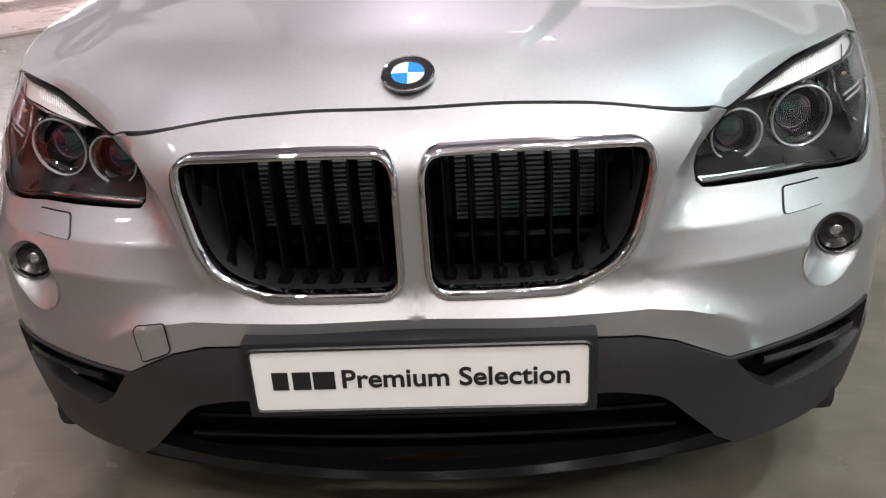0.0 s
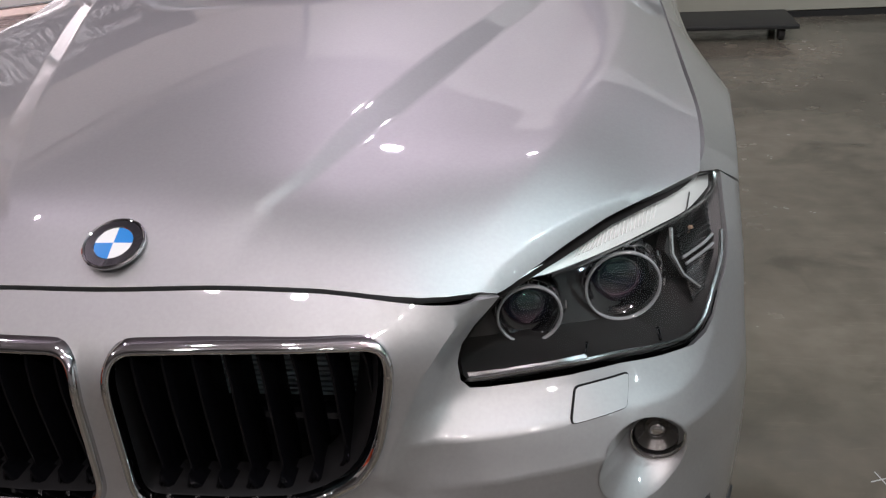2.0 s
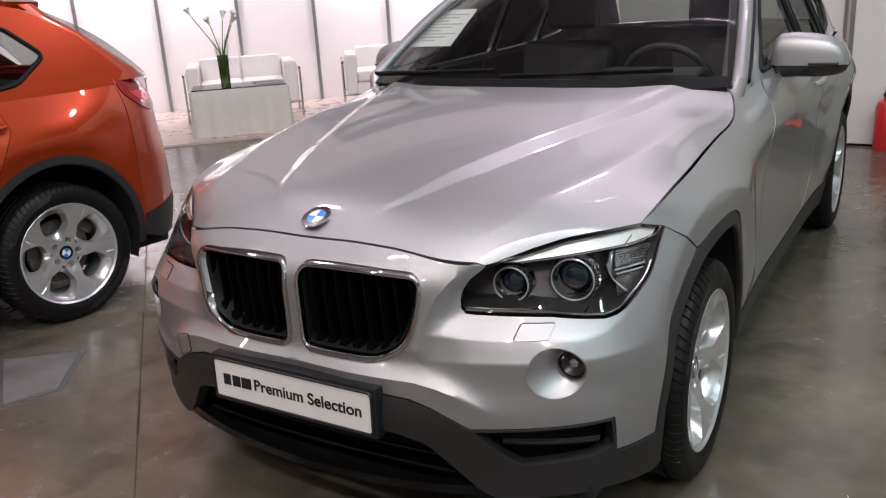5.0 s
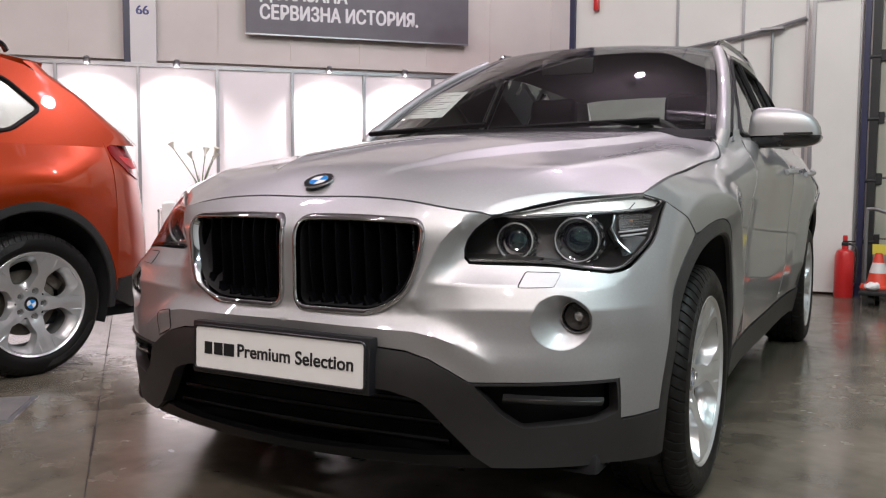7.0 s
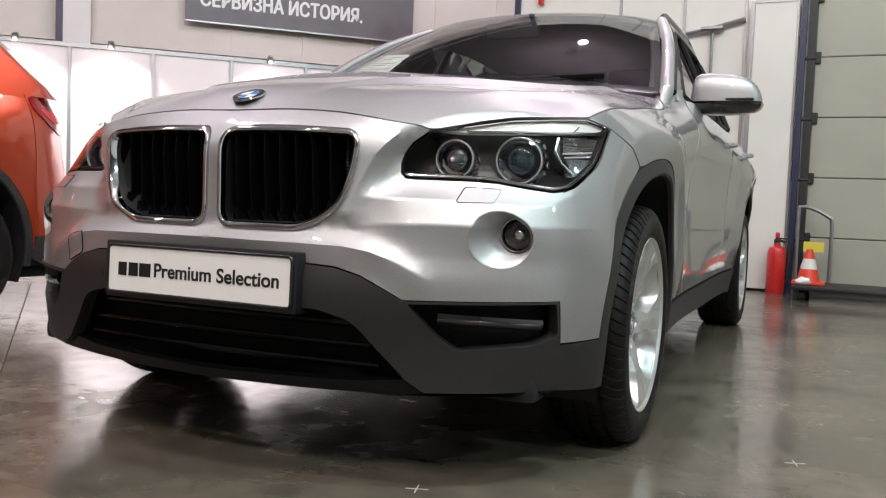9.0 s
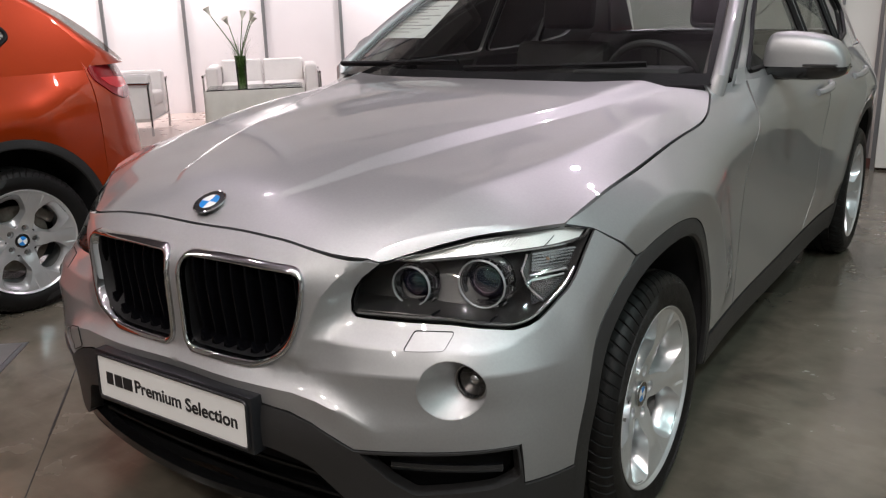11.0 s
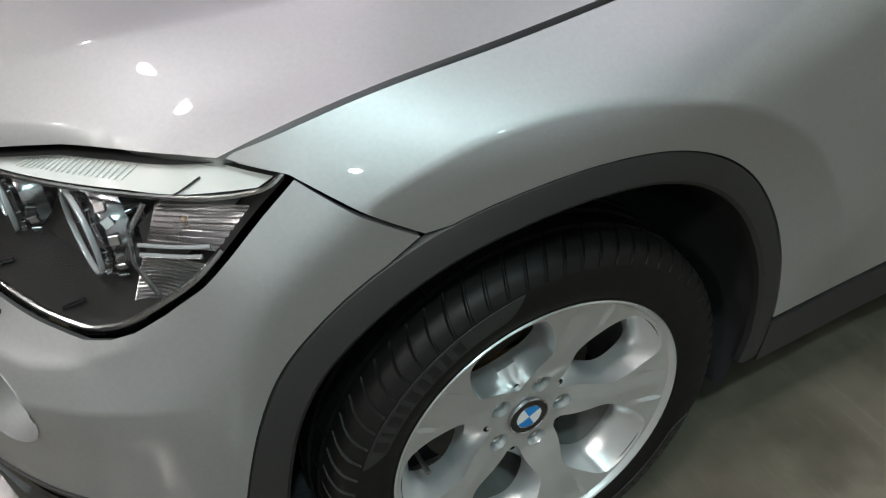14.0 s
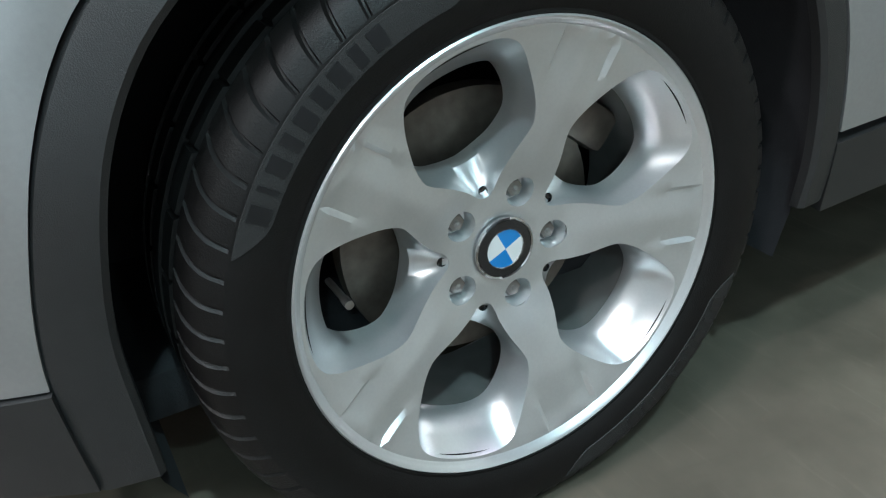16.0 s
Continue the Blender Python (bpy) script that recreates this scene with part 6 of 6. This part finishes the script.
simple("floor", box(-16, 14, -14, 18, -0.2, 0.0), CONCRETE, "worn polished concrete hall floor", "floor")
hatch = thing("floor_hatch", "dull steel hatch plate let into the concrete floor", "hatch")
part("hatch_frame", prism([(-1.575, 0.50), (-1.485, 0.705), (-1.735, 1.005), (-2.005, 0.775)], lambda p: (*p, 0.0), lambda p: (*p, 0.004)), ALU, hatch, "thin steel frame", smooth=False)
part("hatch_plate", prism([(-1.594, 0.525), (-1.510, 0.703), (-1.737, 0.978), (-1.975, 0.775)], lambda p: (*p, 0.0), lambda p: (*p, 0.008)), HATCH, hatch, "worn steel plate", smooth=False)
for x0, y0, x1, y1, w_ in ((-1.20, 0.84, -0.92, 0.59, 0.008), (-3.4, 2.80, -1.20, 0.84, 0.004), (-0.92, 0.59, 1.2, -1.30, 0.003)):
    d = Vector((y0 - y1, x1 - x0)).normalized() * w_ / 2
    simple("floor_joint", prism([(x0 - d.x, y0 - d.y), (x1 - d.x, y1 - d.y), (x1 + d.x, y1 + d.y), (x0 + d.x, y0 + d.y)], lambda p: (*p, 0.0), lambda p: (*p, 0.0015)), JOINT, "dark open joint in the concrete floor", "joint")
for mx, my in ((1.259, 1.21), (0.504, 0.538)):
    mark = thing("floor_mark", "small pale cross scratched on the concrete floor", "mark", None, "scratched marks")
    for turn in (20, 105):
        part("stroke", moved(box(-0.026, 0.026, -0.0013, 0.0013, 0.0, 0.001), Matrix.Translation((mx, my, 0.0)) @ Matrix.Rotation(radians(turn), 4, "Z")), PRINT, mark, smooth=False)
simple("ceiling", box(-16, 14, -14, 18, 7.4, 7.6), CEIL, "dark hall ceiling", "ceiling")
# unseen south wall, dimmed so that the chrome reflects dark
simple("wall_south", box(-16, 14, -14.2, -14, 0, 7.4), DIMWALL, "unseen plain wall closing the hall", "wall")
simple("wall_west", box(-16.2, -16, -14, 18, 0, 7.4), HALLWALL, "unseen plain wall closing the hall", "wall")
# unseen east wall: pale half brightens the bumper's reflections, dim half darkens the flank's
simple("wall_east", box(14, 14.2, -14, 1, 0, 7.4), BOUNCEWALL, "plain pale hall wall", "wall")
simple("wall_east", box(14, 14.2, 1, 18, 0, 7.4), DIMWALL, "unseen plain wall closing the hall", "wall")
simple("wall_north", box(-16, 14, 18, 18.2, 0, 7.4), HALLWALL, "unseen plain wall closing the hall", "wall")
# wall behind the silver car with the roller door
simple("wall_back", box(-1.38, 1.07, 6.40, 6.52, 0.0, 4.4), GREYWALL, "light grey hall wall panels", "wall")
simple("post", box(-1.43, -1.38, 6.36, 6.52, 0.0, 4.4), BLUE, "dark steel post at the end of the wall", "post")
for x in (-0.45, 0.10, 0.60):
    simple("wall_joint", box(x - 0.012, x + 0.012, 6.388, 6.40, 0.07, 4.3), ALU, "grey joint strip of the wall", "trim")
simple("baseboard", box(-1.38, 1.07, 6.375, 6.40, 0.0, 0.07), SKIRT, "dark red-brown skirting", "skirting")
leaf = thing("door_leaf", "tall white panel standing before the hall wall", "panel")
part("leaf_panel", box(0.675, 0.998, 6.29, 6.32, 0.02, 2.345, 0.004, 1), GREYWALL, leaf, smooth=False)
for x0, x1 in ((0.645, 0.675), (0.998, 1.012)):
    part("leaf_edge", box(x0, x1, 6.283, 6.325, 0.0, 2.36), ALU, leaf, "grey metal edge", smooth=False)
part("leaf_top", box(0.675, 0.998, 6.283, 6.325, 2.345, 2.375), ALU, leaf, "grey metal edge", smooth=False)
alarm = part("alarm_box", box(-1.20, -1.155, 6.34, 6.39, 2.46, 2.62, 0.008, 2), RED, None, "small red box on the hall wall", category="alarm box")
simple("post", box(1.03, 1.072, 6.27, 6.40, 0, 4.4), BLUE, "dark blue steel door post", "post")
simple("door_rail", box(1.085, 1.145, 6.34, 6.50, 0, 4.3), BLACKSTEEL, "black guide rail of the sectional door", "rail")
door = thing("sectional_door", "closed grey-beige sectional hall door", "door")
for k in range(8):
    z0, z1 = (0.045 if k == 0 else 0.486 * k - 0.029), 0.486 * (k + 1) - 0.029
    part("section", box(1.145, 5.4, 6.42, 6.47, z0 + 0.004, z1 - 0.002, 0.006, 1), DOORMAT, door, smooth=False)
    part("groove", box(1.145, 5.4, 6.425, 6.465, z1 - 0.002, z1 + 0.004), BLACKSTEEL, door, "dark joint between the sections", smooth=False)
    part("hinge", join(box(1.10, 1.19, 6.395, 6.42, z1 - 0.05, z1 + 0.04, 0.004, 1), moved(lathe([(-0.04, 0.016), (0.04, 0.016)], 12), Matrix.Translation((1.11, 6.35, z1 - 0.02)))), BLACKSTEEL, door, "black roller hinge")
part("seal", box(1.145, 5.4, 6.42, 6.47, 0.0, 0.045), BLACKSTEEL, door, "black rubber seal", smooth=False)
simple("wall_door_side", box(5.4, 14, 6.40, 6.52, 0, 4.4), GREYWALL, "light grey hall wall", "wall")
simple("wall_door_top", box(1.07, 5.4, 6.48, 6.52, 3.85, 4.4), GREYWALL, "light grey hall wall above the door", "wall")
pipe = part("cable_pipe", tube([(-1.0, 6.36, 1.97), (0.05, 6.36, 2.12), (0.36, 6.36, 2.18), (0.60, 6.36, 2.24)], 0.018, 8), ALU, None, "grey cable pipe on the wall", category="pipe")
part("wall_lamp_arm", join(tube([(0.34, 6.36, 1.2), (0.34, 6.36, 2.16)], 0.012, 8), box(0.25, 0.43, 6.30, 6.38, 2.16, 2.18)), ALU, None, "thin grey metal stand beside the wall", category="stand")

# lounge stand: white panels with spot lamps, hall cladding behind
LM = Matrix.Translation((-7.2, 6.55, 0)) @ Matrix.Rotation(radians(44), 4, "Z")
simple("stand_floor", moved(box(-4.0, 7.5, -2.62, 0.6, 0.0, 0.02), LM), WOODFLOOR, "pale glossy stand floor", "floor")
simple("wall_lounge", moved(box(-4.0, 7.5, 0.03, 0.07, 0.02, 2.35), LM), PANEL, "white exhibition stand panels", "wall")
simple("panel_rail", moved(box(-4.0, 7.5, 0.0, 0.08, 2.35, 2.40), LM), ALU, "aluminium rail on the stand panels", "rail")
for k in range(-4, 8):
    simple("panel_post", moved(box(0.965 * k - 0.055, 0.965 * k - 0.015, -0.01, 0.028, 0.02, 2.35), LM), ALU, "aluminium post between stand panels", "post")
simple("wall_hall", moved(box(-8.0, 12.0, 0.95, 1.05, 0, 7.4), LM), HALLWALL, "beige hall cladding", "wall")
for k in range(-8, 13):
    simple("cladding_rib", moved(box(k - 0.03, k + 0.03, 0.93, 0.95, 0, 7.4), LM), HALLWALL, "raised rib of the hall cladding", "trim")
for z in (2.55, 4.2):
    simple("purlin", moved(box(-8.0, 12.0, 0.86, 0.93, z, z + 0.08), LM), HALLWALL, "horizontal rail of the hall cladding", "rail")
simple("column", moved(box(-0.17, 0.16, 0.70, 0.93, 0, 7.4), LM), WHITEWALL, "white hall column", "column")
# shade beside the column, built as a dark strip
simple("column_shade", moved(box(-0.26, -0.17, 0.74, 0.93, 0, 7.4), LM), BLUE, "dark strip standing for shade beside the column", "column")
number = join(*[moved(text_mesh("66", 0.17), Matrix.Translation((dx, 0, dz))) for dx, dz in ((-0.006, 0), (0.006, 0.0008))])
part("column_number", moved(number, LM @ Matrix.Translation((-0.01, 0.697, 3.18)) @ Matrix.Rotation(radians(90), 4, "X")), NAVY, None, "dark blue number painted on the column", smooth=False, category="sign")
ban = thing("banner", "dark grey hanging banner with white lettering", "banner")
part("sheet", moved(box(1.34, 4.58, 0.79, 0.80, 2.97, 4.35), LM), BANNER, ban, smooth=False)
part("tear_strip", moved(box(1.34, 4.58, 0.785, 0.805, 2.955, 2.975), LM), ALU, ban, "pale lower hem", smooth=False)
for k, (txt, w) in enumerate((("СЕРВИЗНА ИСТОРИЯ.", 2.26), ("ДОКАЗАНА", 1.22))):
    b = join(*[moved(text_mesh(txt, 0.27, w), Matrix.Translation((dx, dy, dz))) for dx, dy, dz in ((0, 0, 0), (0.018, 0.0, 0.0008), (0.009, 0.010, 0.0016), (0.009, -0.004, 0.0024))])
    part("lettering", moved(b, LM @ Matrix.Translation((1.53 + w / 2, 0.786, 3.26 + 0.27 * k)) @ Matrix.Rotation(radians(90), 4, "X")), WHITE, ban, "white block lettering", smooth=False)
def spot_fixture():
    f = thing("spot_lamp", "small silver spot lamp on the stand rail", "lamp", group="spot lamps on the stand rail")
    part("arm", tube([(0, 0.0, 2.40), (0, -0.10, 2.44), (0, -0.20, 2.40)], 0.008, 6), ALU, f)
    part("head", moved(lathe([(-0.06, 0.02), (-0.05, 0.035), (0.03, 0.045), (0.035, 0.040)], 20, "Z"), Matrix.Translation((0, -0.20, 2.37)) @ Matrix.Rotation(radians(205), 4, "X")), ALU, f)
    part("glass", moved(lathe([(0.030, 0.0), (0.030, 0.038)], 20, "Z"), Matrix.Translation((0, -0.20, 2.37)) @ Matrix.Rotation(radians(205), 4, "X")), LAMPGLASS, f, "lit lamp glass")
    return f


first = spot_fixture()
SPOTS = (-2.5, -1.6, -0.61, 0.44, 2.36, 3.38, 4.4, 5.4)
for k, sx in enumerate(SPOTS):
    m = LM @ Matrix.Translation((sx, 0, 0))
    if k:
        copy_thing(first, m)
    else:
        first.matrix_basis = m
    data = bpy.data.lights.new("panel_spot", "SPOT")
    data.energy, data.spot_size, data.spot_blend, data.shadow_soft_size, data.color = 110, radians(125), 0.7, 0.05, (1, 0.93, 0.93)
    ob = new("panel_spot", data)
    ob.matrix_world = look(LM @ Vector((sx, -0.30, 2.36)), LM @ Vector((sx, -0.02, 1.0)))

# high-bay lamps under the ceiling
# the added lamp at (9.0, -2.0) gets a fixture too
for k, (lx, ly, _) in enumerate(LAMPS):
    if k == 0:
        hb = thing("hall_lamp_fixture", "round high-bay lamp under the hall ceiling", "lamp", Matrix.Translation((lx, ly, LAMP_Z)), "high-bay lamps")
        part("gear_box", lathe([(0.24, 0.0), (0.24, 0.10), (0.40, 0.08), (0.42, 0.0)], 24, "Z"), ALU, hb)
        part("stem", tube([(0, 0, 0.40), (0, 0, 1.1)], 0.02, 6), ALU, hb)
    else:
        copy_thing(hb, Matrix.Translation((lx, ly, LAMP_Z)))
# roof trusses
tr = thing("roof_truss", "grey steel lattice roof truss", "truss", None, "roof trusses")
chord = [(-17, 0, 6.75), (15, 0, 6.75)]
part("lower_chord", tube(chord, 0.06, 8), TRUSS, tr)
part("upper_chord", tube([(-17, 0, 7.3), (15, 0, 7.3)], 0.06, 8), TRUSS, tr)
for k in range(20):
    x = -16.5 + 1.6 * k
    part("brace", tube([(x, 0, 6.75), (x + 0.8, 0, 7.3)], 0.035, 6), TRUSS, tr)
    part("brace", tube([(x + 0.8, 0, 7.3), (x + 1.6, 0, 6.75)], 0.035, 6), TRUSS, tr)
tr.matrix_basis = Matrix.Translation((0, 4.6, 0)) @ Matrix.Rotation(radians(44), 4, "Z") @ Matrix.Diagonal((0.62, 1, 1, 1))
for px, py in ((3.6, 0.6), (-4.2, 9.3), (7.0, -4.0)):
    copy_thing(tr, Matrix.Translation((px, py, 0)) @ Matrix.Rotation(radians(44), 4, "Z"))

# lounge furniture
TM = Matrix.Translation((-5.34, 5.12, 0.02)) @ Matrix.Rotation(radians(44), 4, "Z")


def sofa(w, label):
    s = thing("sofa", label, "sofa", None, "white lounge seats")
    part("base", box(0.05, w - 0.05, 0.06, 0.70, 0.14, 0.30, 0.03, 3), LEATHER, s)
    n = 2 if w > 1.0 else 1
    cw = (w - 0.34) / n
    for k in range(n):
        part("seat_cushion", box(0.17 + cw * k, 0.17 + cw * (k + 1) - 0.006, 0.04, 0.58, 0.30, 0.44, 0.045, 3), LEATHER, s)
        part("back_cushion", moved(box(0.17 + cw * k, 0.17 + cw * (k + 1) - 0.006, 0.0, 0.15, 0.0, 0.30, 0.045, 3), Matrix.Translation((0, 0.54, 0.40)) @ Matrix.Rotation(radians(-8), 4, "X")), LEATHER, s)
    for x in (0.03, w - 0.17):
        part("arm_cushion", box(x, x + 0.14, 0.04, 0.70, 0.16, 0.64, 0.045, 3), LEATHER, s)
    for x in (0.0, w):
        part("tube_frame", tube(spline([(x, 0.05, 0.0), (x, 0.05, 0.50), (x, 0.08, 0.54), (x, 0.66, 0.54), (x, 0.70, 0.50), (x, 0.70, 0.0)], 4), 0.013, 8), CHROME, s, "chrome tube frame")
    for y, z in ((0.05, 0.16), (0.70, 0.16), (0.70, 0.50)):
        part("cross_tube", tube([(0, y, z), (w, y, z)], 0.012, 8), CHROME, s)
    return s


a = sofa(1.30, "white leather two-seat sofa with chrome tube frame")
a.matrix_basis = TM @ Matrix.Translation((-0.10, 0.95, 0))
b = copy_thing(a, TM @ Matrix.Translation((1.72, 1.15, 0)) @ Matrix.Rotation(radians(-6), 4, "Z"))
c = sofa(0.80, "white leather armchair with chrome tube frame")
c.matrix_basis = TM @ Matrix.Translation((-0.55, 0.35, 0)) @ Matrix.Rotation(radians(85), 4, "Z")
table_ob = thing("coffee_table", "low table draped in a white cloth", "table", TM)
P = []
bm = bmesh.new()
N = 96
rows = []
for j, (z, grow, wave) in enumerate(((0.47, 0.0, 0.0), (0.455, 0.006, 0.0), (0.30, 0.012, 0.006), (0.12, 0.018, 0.012), (0.0, 0.024, 0.016))):
    outline = fillet([(0, 0), (1.0, 0), (1.0, 0.55), (0, 0.55)], 0.02, 3)
    pts = np.array(resample(outline, 0.02))
    pts = shrink(pts, -grow - 0.0001)
    rows.append([bm.verts.new((p[0] + wave * math.sin(k * 0.9) * 0.5, p[1] + wave * math.sin(k * 0.7 + 1), z)) for k, p in enumerate(pts)])
for r0, r1 in zip(rows, rows[1:]):
    for k in range(len(r0)):
        q = (k + 1) % len(r0)
        bm.faces.new((r0[k], r1[k], r1[q], r0[q]))
bm.faces.new(rows[0])
bmesh.ops.recalc_face_normals(bm, faces=bm.faces)
part("cloth", bm, CLOTH, table_ob, "white draped cloth")
top = part("table_glass", moved(box(0.02, 0.98, 0.02, 0.53, 0.472, 0.480), Matrix.Identity(4)), SIDEGLASS, table_ob, "glass plate on the table")
vs = thing("vase", "tall glass vase with calla lilies and grass", "vase", TM @ Matrix.Translation((0.37, 0.25, 0.48)))
gl = part("vase_glass", lathe([(0.0, 0.0), (0.0, 0.050), (0.32, 0.058), (0.32, 0.052), (0.012, 0.045), (0.012, 0.0)], 24, "Z"), VASE, vs, "green-tinted glass cylinder")
gl.visible_shadow = False
rng = random.Random(5)
for k in range(5):
    a0 = k * 1.35
    lean = 0.08 + 0.05 * (k % 3)
    h = 0.62 + 0.05 * (k % 3)
    tip = Vector((lean * math.cos(a0) * 1.6, lean * math.sin(a0), h))
    stem = part("stem", tube(spline([(0.02 * math.cos(a0 + 3), 0.02 * math.sin(a0 + 3), 0.02), (0.02 * math.cos(a0), 0.02 * math.sin(a0), 0.33), tuple(tip)], 6), 0.005, 6), GREEN, vs)
    part("flower", moved(lathe([(0.0, 0.006), (0.03, 0.010), (0.07, 0.022), (0.095, 0.036), (0.09, 0.030), (0.05, 0.012)], 14, "Z"), Matrix.Translation(tip) @ Matrix.Rotation(0.5, 4, Vector((-tip.y, tip.x, 0.01)))), PETAL, vs, "white calla flower")
bm = bmesh.new()
for k in range(60):
    a0, r = rng.uniform(0, 6.28), rng.uniform(0.10, 0.30)
    h = rng.uniform(0.42, 0.60)
    p0, p1, p2 = Vector((0.03 * math.cos(a0), 0.03 * math.sin(a0), 0.10)), Vector((0.06 * math.cos(a0), 0.06 * math.sin(a0), h)), Vector((r * math.cos(a0), r * math.sin(a0), h - 0.02 - r * 0.25))
    side = Vector((-math.sin(a0), math.cos(a0), 0)) * 0.0025
    prev = None
    for t in np.linspace(0, 1, 7):
        p = p0 * (1 - t) ** 2 + p1 * 2 * t * (1 - t) + p2 * t * t
        cur = (bm.verts.new(p - side * (1 - t)), bm.verts.new(p + side * (1.05 - t)))
        if prev:
            bm.faces.new((prev[0], prev[1], cur[1], cur[0]))
        prev = cur
part("grass_blades", bm, GREEN, vs, "thin drooping grass blades", kind="stuff")
mag = thing("magazine", "printed magazine lying on the table", "magazine", TM @ Matrix.Translation((0.68, 0.20, 0.481)) @ Matrix.Rotation(0.2, 4, "Z"))
part("pages", box(0, 0.28, 0, 0.20, 0, 0.008, 0.002, 1), PAPER, mag, smooth=False)
part("cover", box(0.0, 0.28, 0.0, 0.20, 0.0085, 0.0095), BANNER, mag, "dark printed cover", smooth=False)

# things by the door
ext = thing("fire_extinguisher", "red fire extinguisher standing by the wall", "extinguisher", Matrix.Translation((0.955, 6.18, 0)) @ Matrix.Diagonal((0.85, 0.85, 0.82, 1)))
part("cylinder", lathe([(0.0, 0.0), (0.0, 0.078), (0.02, 0.085), (0.40, 0.085), (0.45, 0.070), (0.47, 0.03), (0.50, 0.028)], 28, "Z"), RED, ext)
part("valve", moved(join(box(-0.03, 0.03, -0.018, 0.018, 0.50, 0.535, 0.006), box(-0.02, 0.09, -0.010, 0.010, 0.535, 0.55, 0.004)), Matrix.Identity(4)), BLACKSTEEL, ext, "black valve and lever")
part("grip", box(-0.02, 0.02, -0.012, 0.012, 0.55, 0.60, 0.006), RED, ext, "red lever grip")
part("hose", tube(spline([(0.03, 0, 0.52), (0.10, -0.02, 0.48), (0.105, -0.03, 0.30), (0.095, -0.03, 0.15)], 5), 0.011, 8), BLACKSTEEL, ext, "black hose")
cone = thing("traffic_cone", "small red and white traffic cone on the trolley deck", "cone", Matrix.Translation((1.20, 5.92, 0.116)) @ Matrix.Diagonal((0.62, 0.62, 0.62, 1)))
part("base", box(-0.19, 0.19, -0.19, 0.19, 0, 0.035, 0.01), CONERED, cone)
part("body", lathe([(0.03, 0.135), (0.14, 0.108)], 28, "Z"), CONERED, cone)
part("lower_band", lathe([(0.14, 0.109), (0.25, 0.081)], 28, "Z"), CONERED, cone)
part("band", lathe([(0.185, 0.100), (0.31, 0.068)], 28, "Z"), CONEWHITE, cone, "white band")
part("tip", lathe([(0.25, 0.081), (0.42, 0.038), (0.425, 0.03), (0.425, 0.0)], 28, "Z"), CONERED, cone)
tro = thing("platform_trolley", "grey folding platform trolley with a bent tube handle", "trolley", Matrix.Translation((1.10, 6.20, 0)) @ Matrix.Rotation(radians(-4), 4, "Z"))
part("handle", tube(spline([(0, 0, 0.10), (0, 0, 0.64), (0.02, 0, 0.70), (0.10, 0, 0.69), (0.215, 0, 0.63), (0.245, 0, 0.56), (0.245, 0, 0.10)], 6), 0.014, 8), ALU, tro, "bent grey tube handle")
part("sign", box(0.05, 0.20, -0.018, -0.012, 0.35, 0.43), YELLOW, tro, "yellow label", smooth=False)
part("deck", box(0.02, 1.10, -0.55, 0.02, 0.085, 0.115, 0.010), BLACKSTEEL, tro, "dark deck")
for x in (0.10, 1.0):
    for y in (-0.46, -0.08):
        part("castor", moved(lathe([(-0.02, 0.0), (-0.02, 0.045), (0.02, 0.045), (0.02, 0.0)], 16), Matrix.Translation((x, y, 0.046))), BLACKSTEEL, tro)
bag = thing("crumpled_bag", "crumpled white plastic bag on the trolley", "bag", Matrix.Translation((1.17, 5.72, 0.116)) @ Matrix.Diagonal((0.6, 0.6, 0.6, 1)))
bm = ellipsoid((0, 0, 0.05), (0.09, 0.07, 0.05), 2.0, 20)
for v in bm.verts:
    v.co *= 1 + 0.25 * noise.noise(v.co * 22)
    v.co.z = max(v.co.z, 0)
part("bag_skin", bm, PAPER, bag)
# information sheet behind the windscreen
sh = thing("information_sheet", "white printed sheet behind the windscreen glass", "paper", Matrix.Translation((-0.60, 2.15, 1.17)) @ Matrix.Rotation(radians(-62), 4, "X"))
part("paper", box(-0.105, 0.105, 0.0, 0.001, 0.0, 0.297), PAPER, sh, smooth=False)
for k in range(9):
    part("print_line", box(-0.085, 0.085 - 0.04 * (k % 3), -0.002, -0.0005, 0.25 - 0.026 * k, 0.256 - 0.026 * k), PRINT, sh, smooth=False)
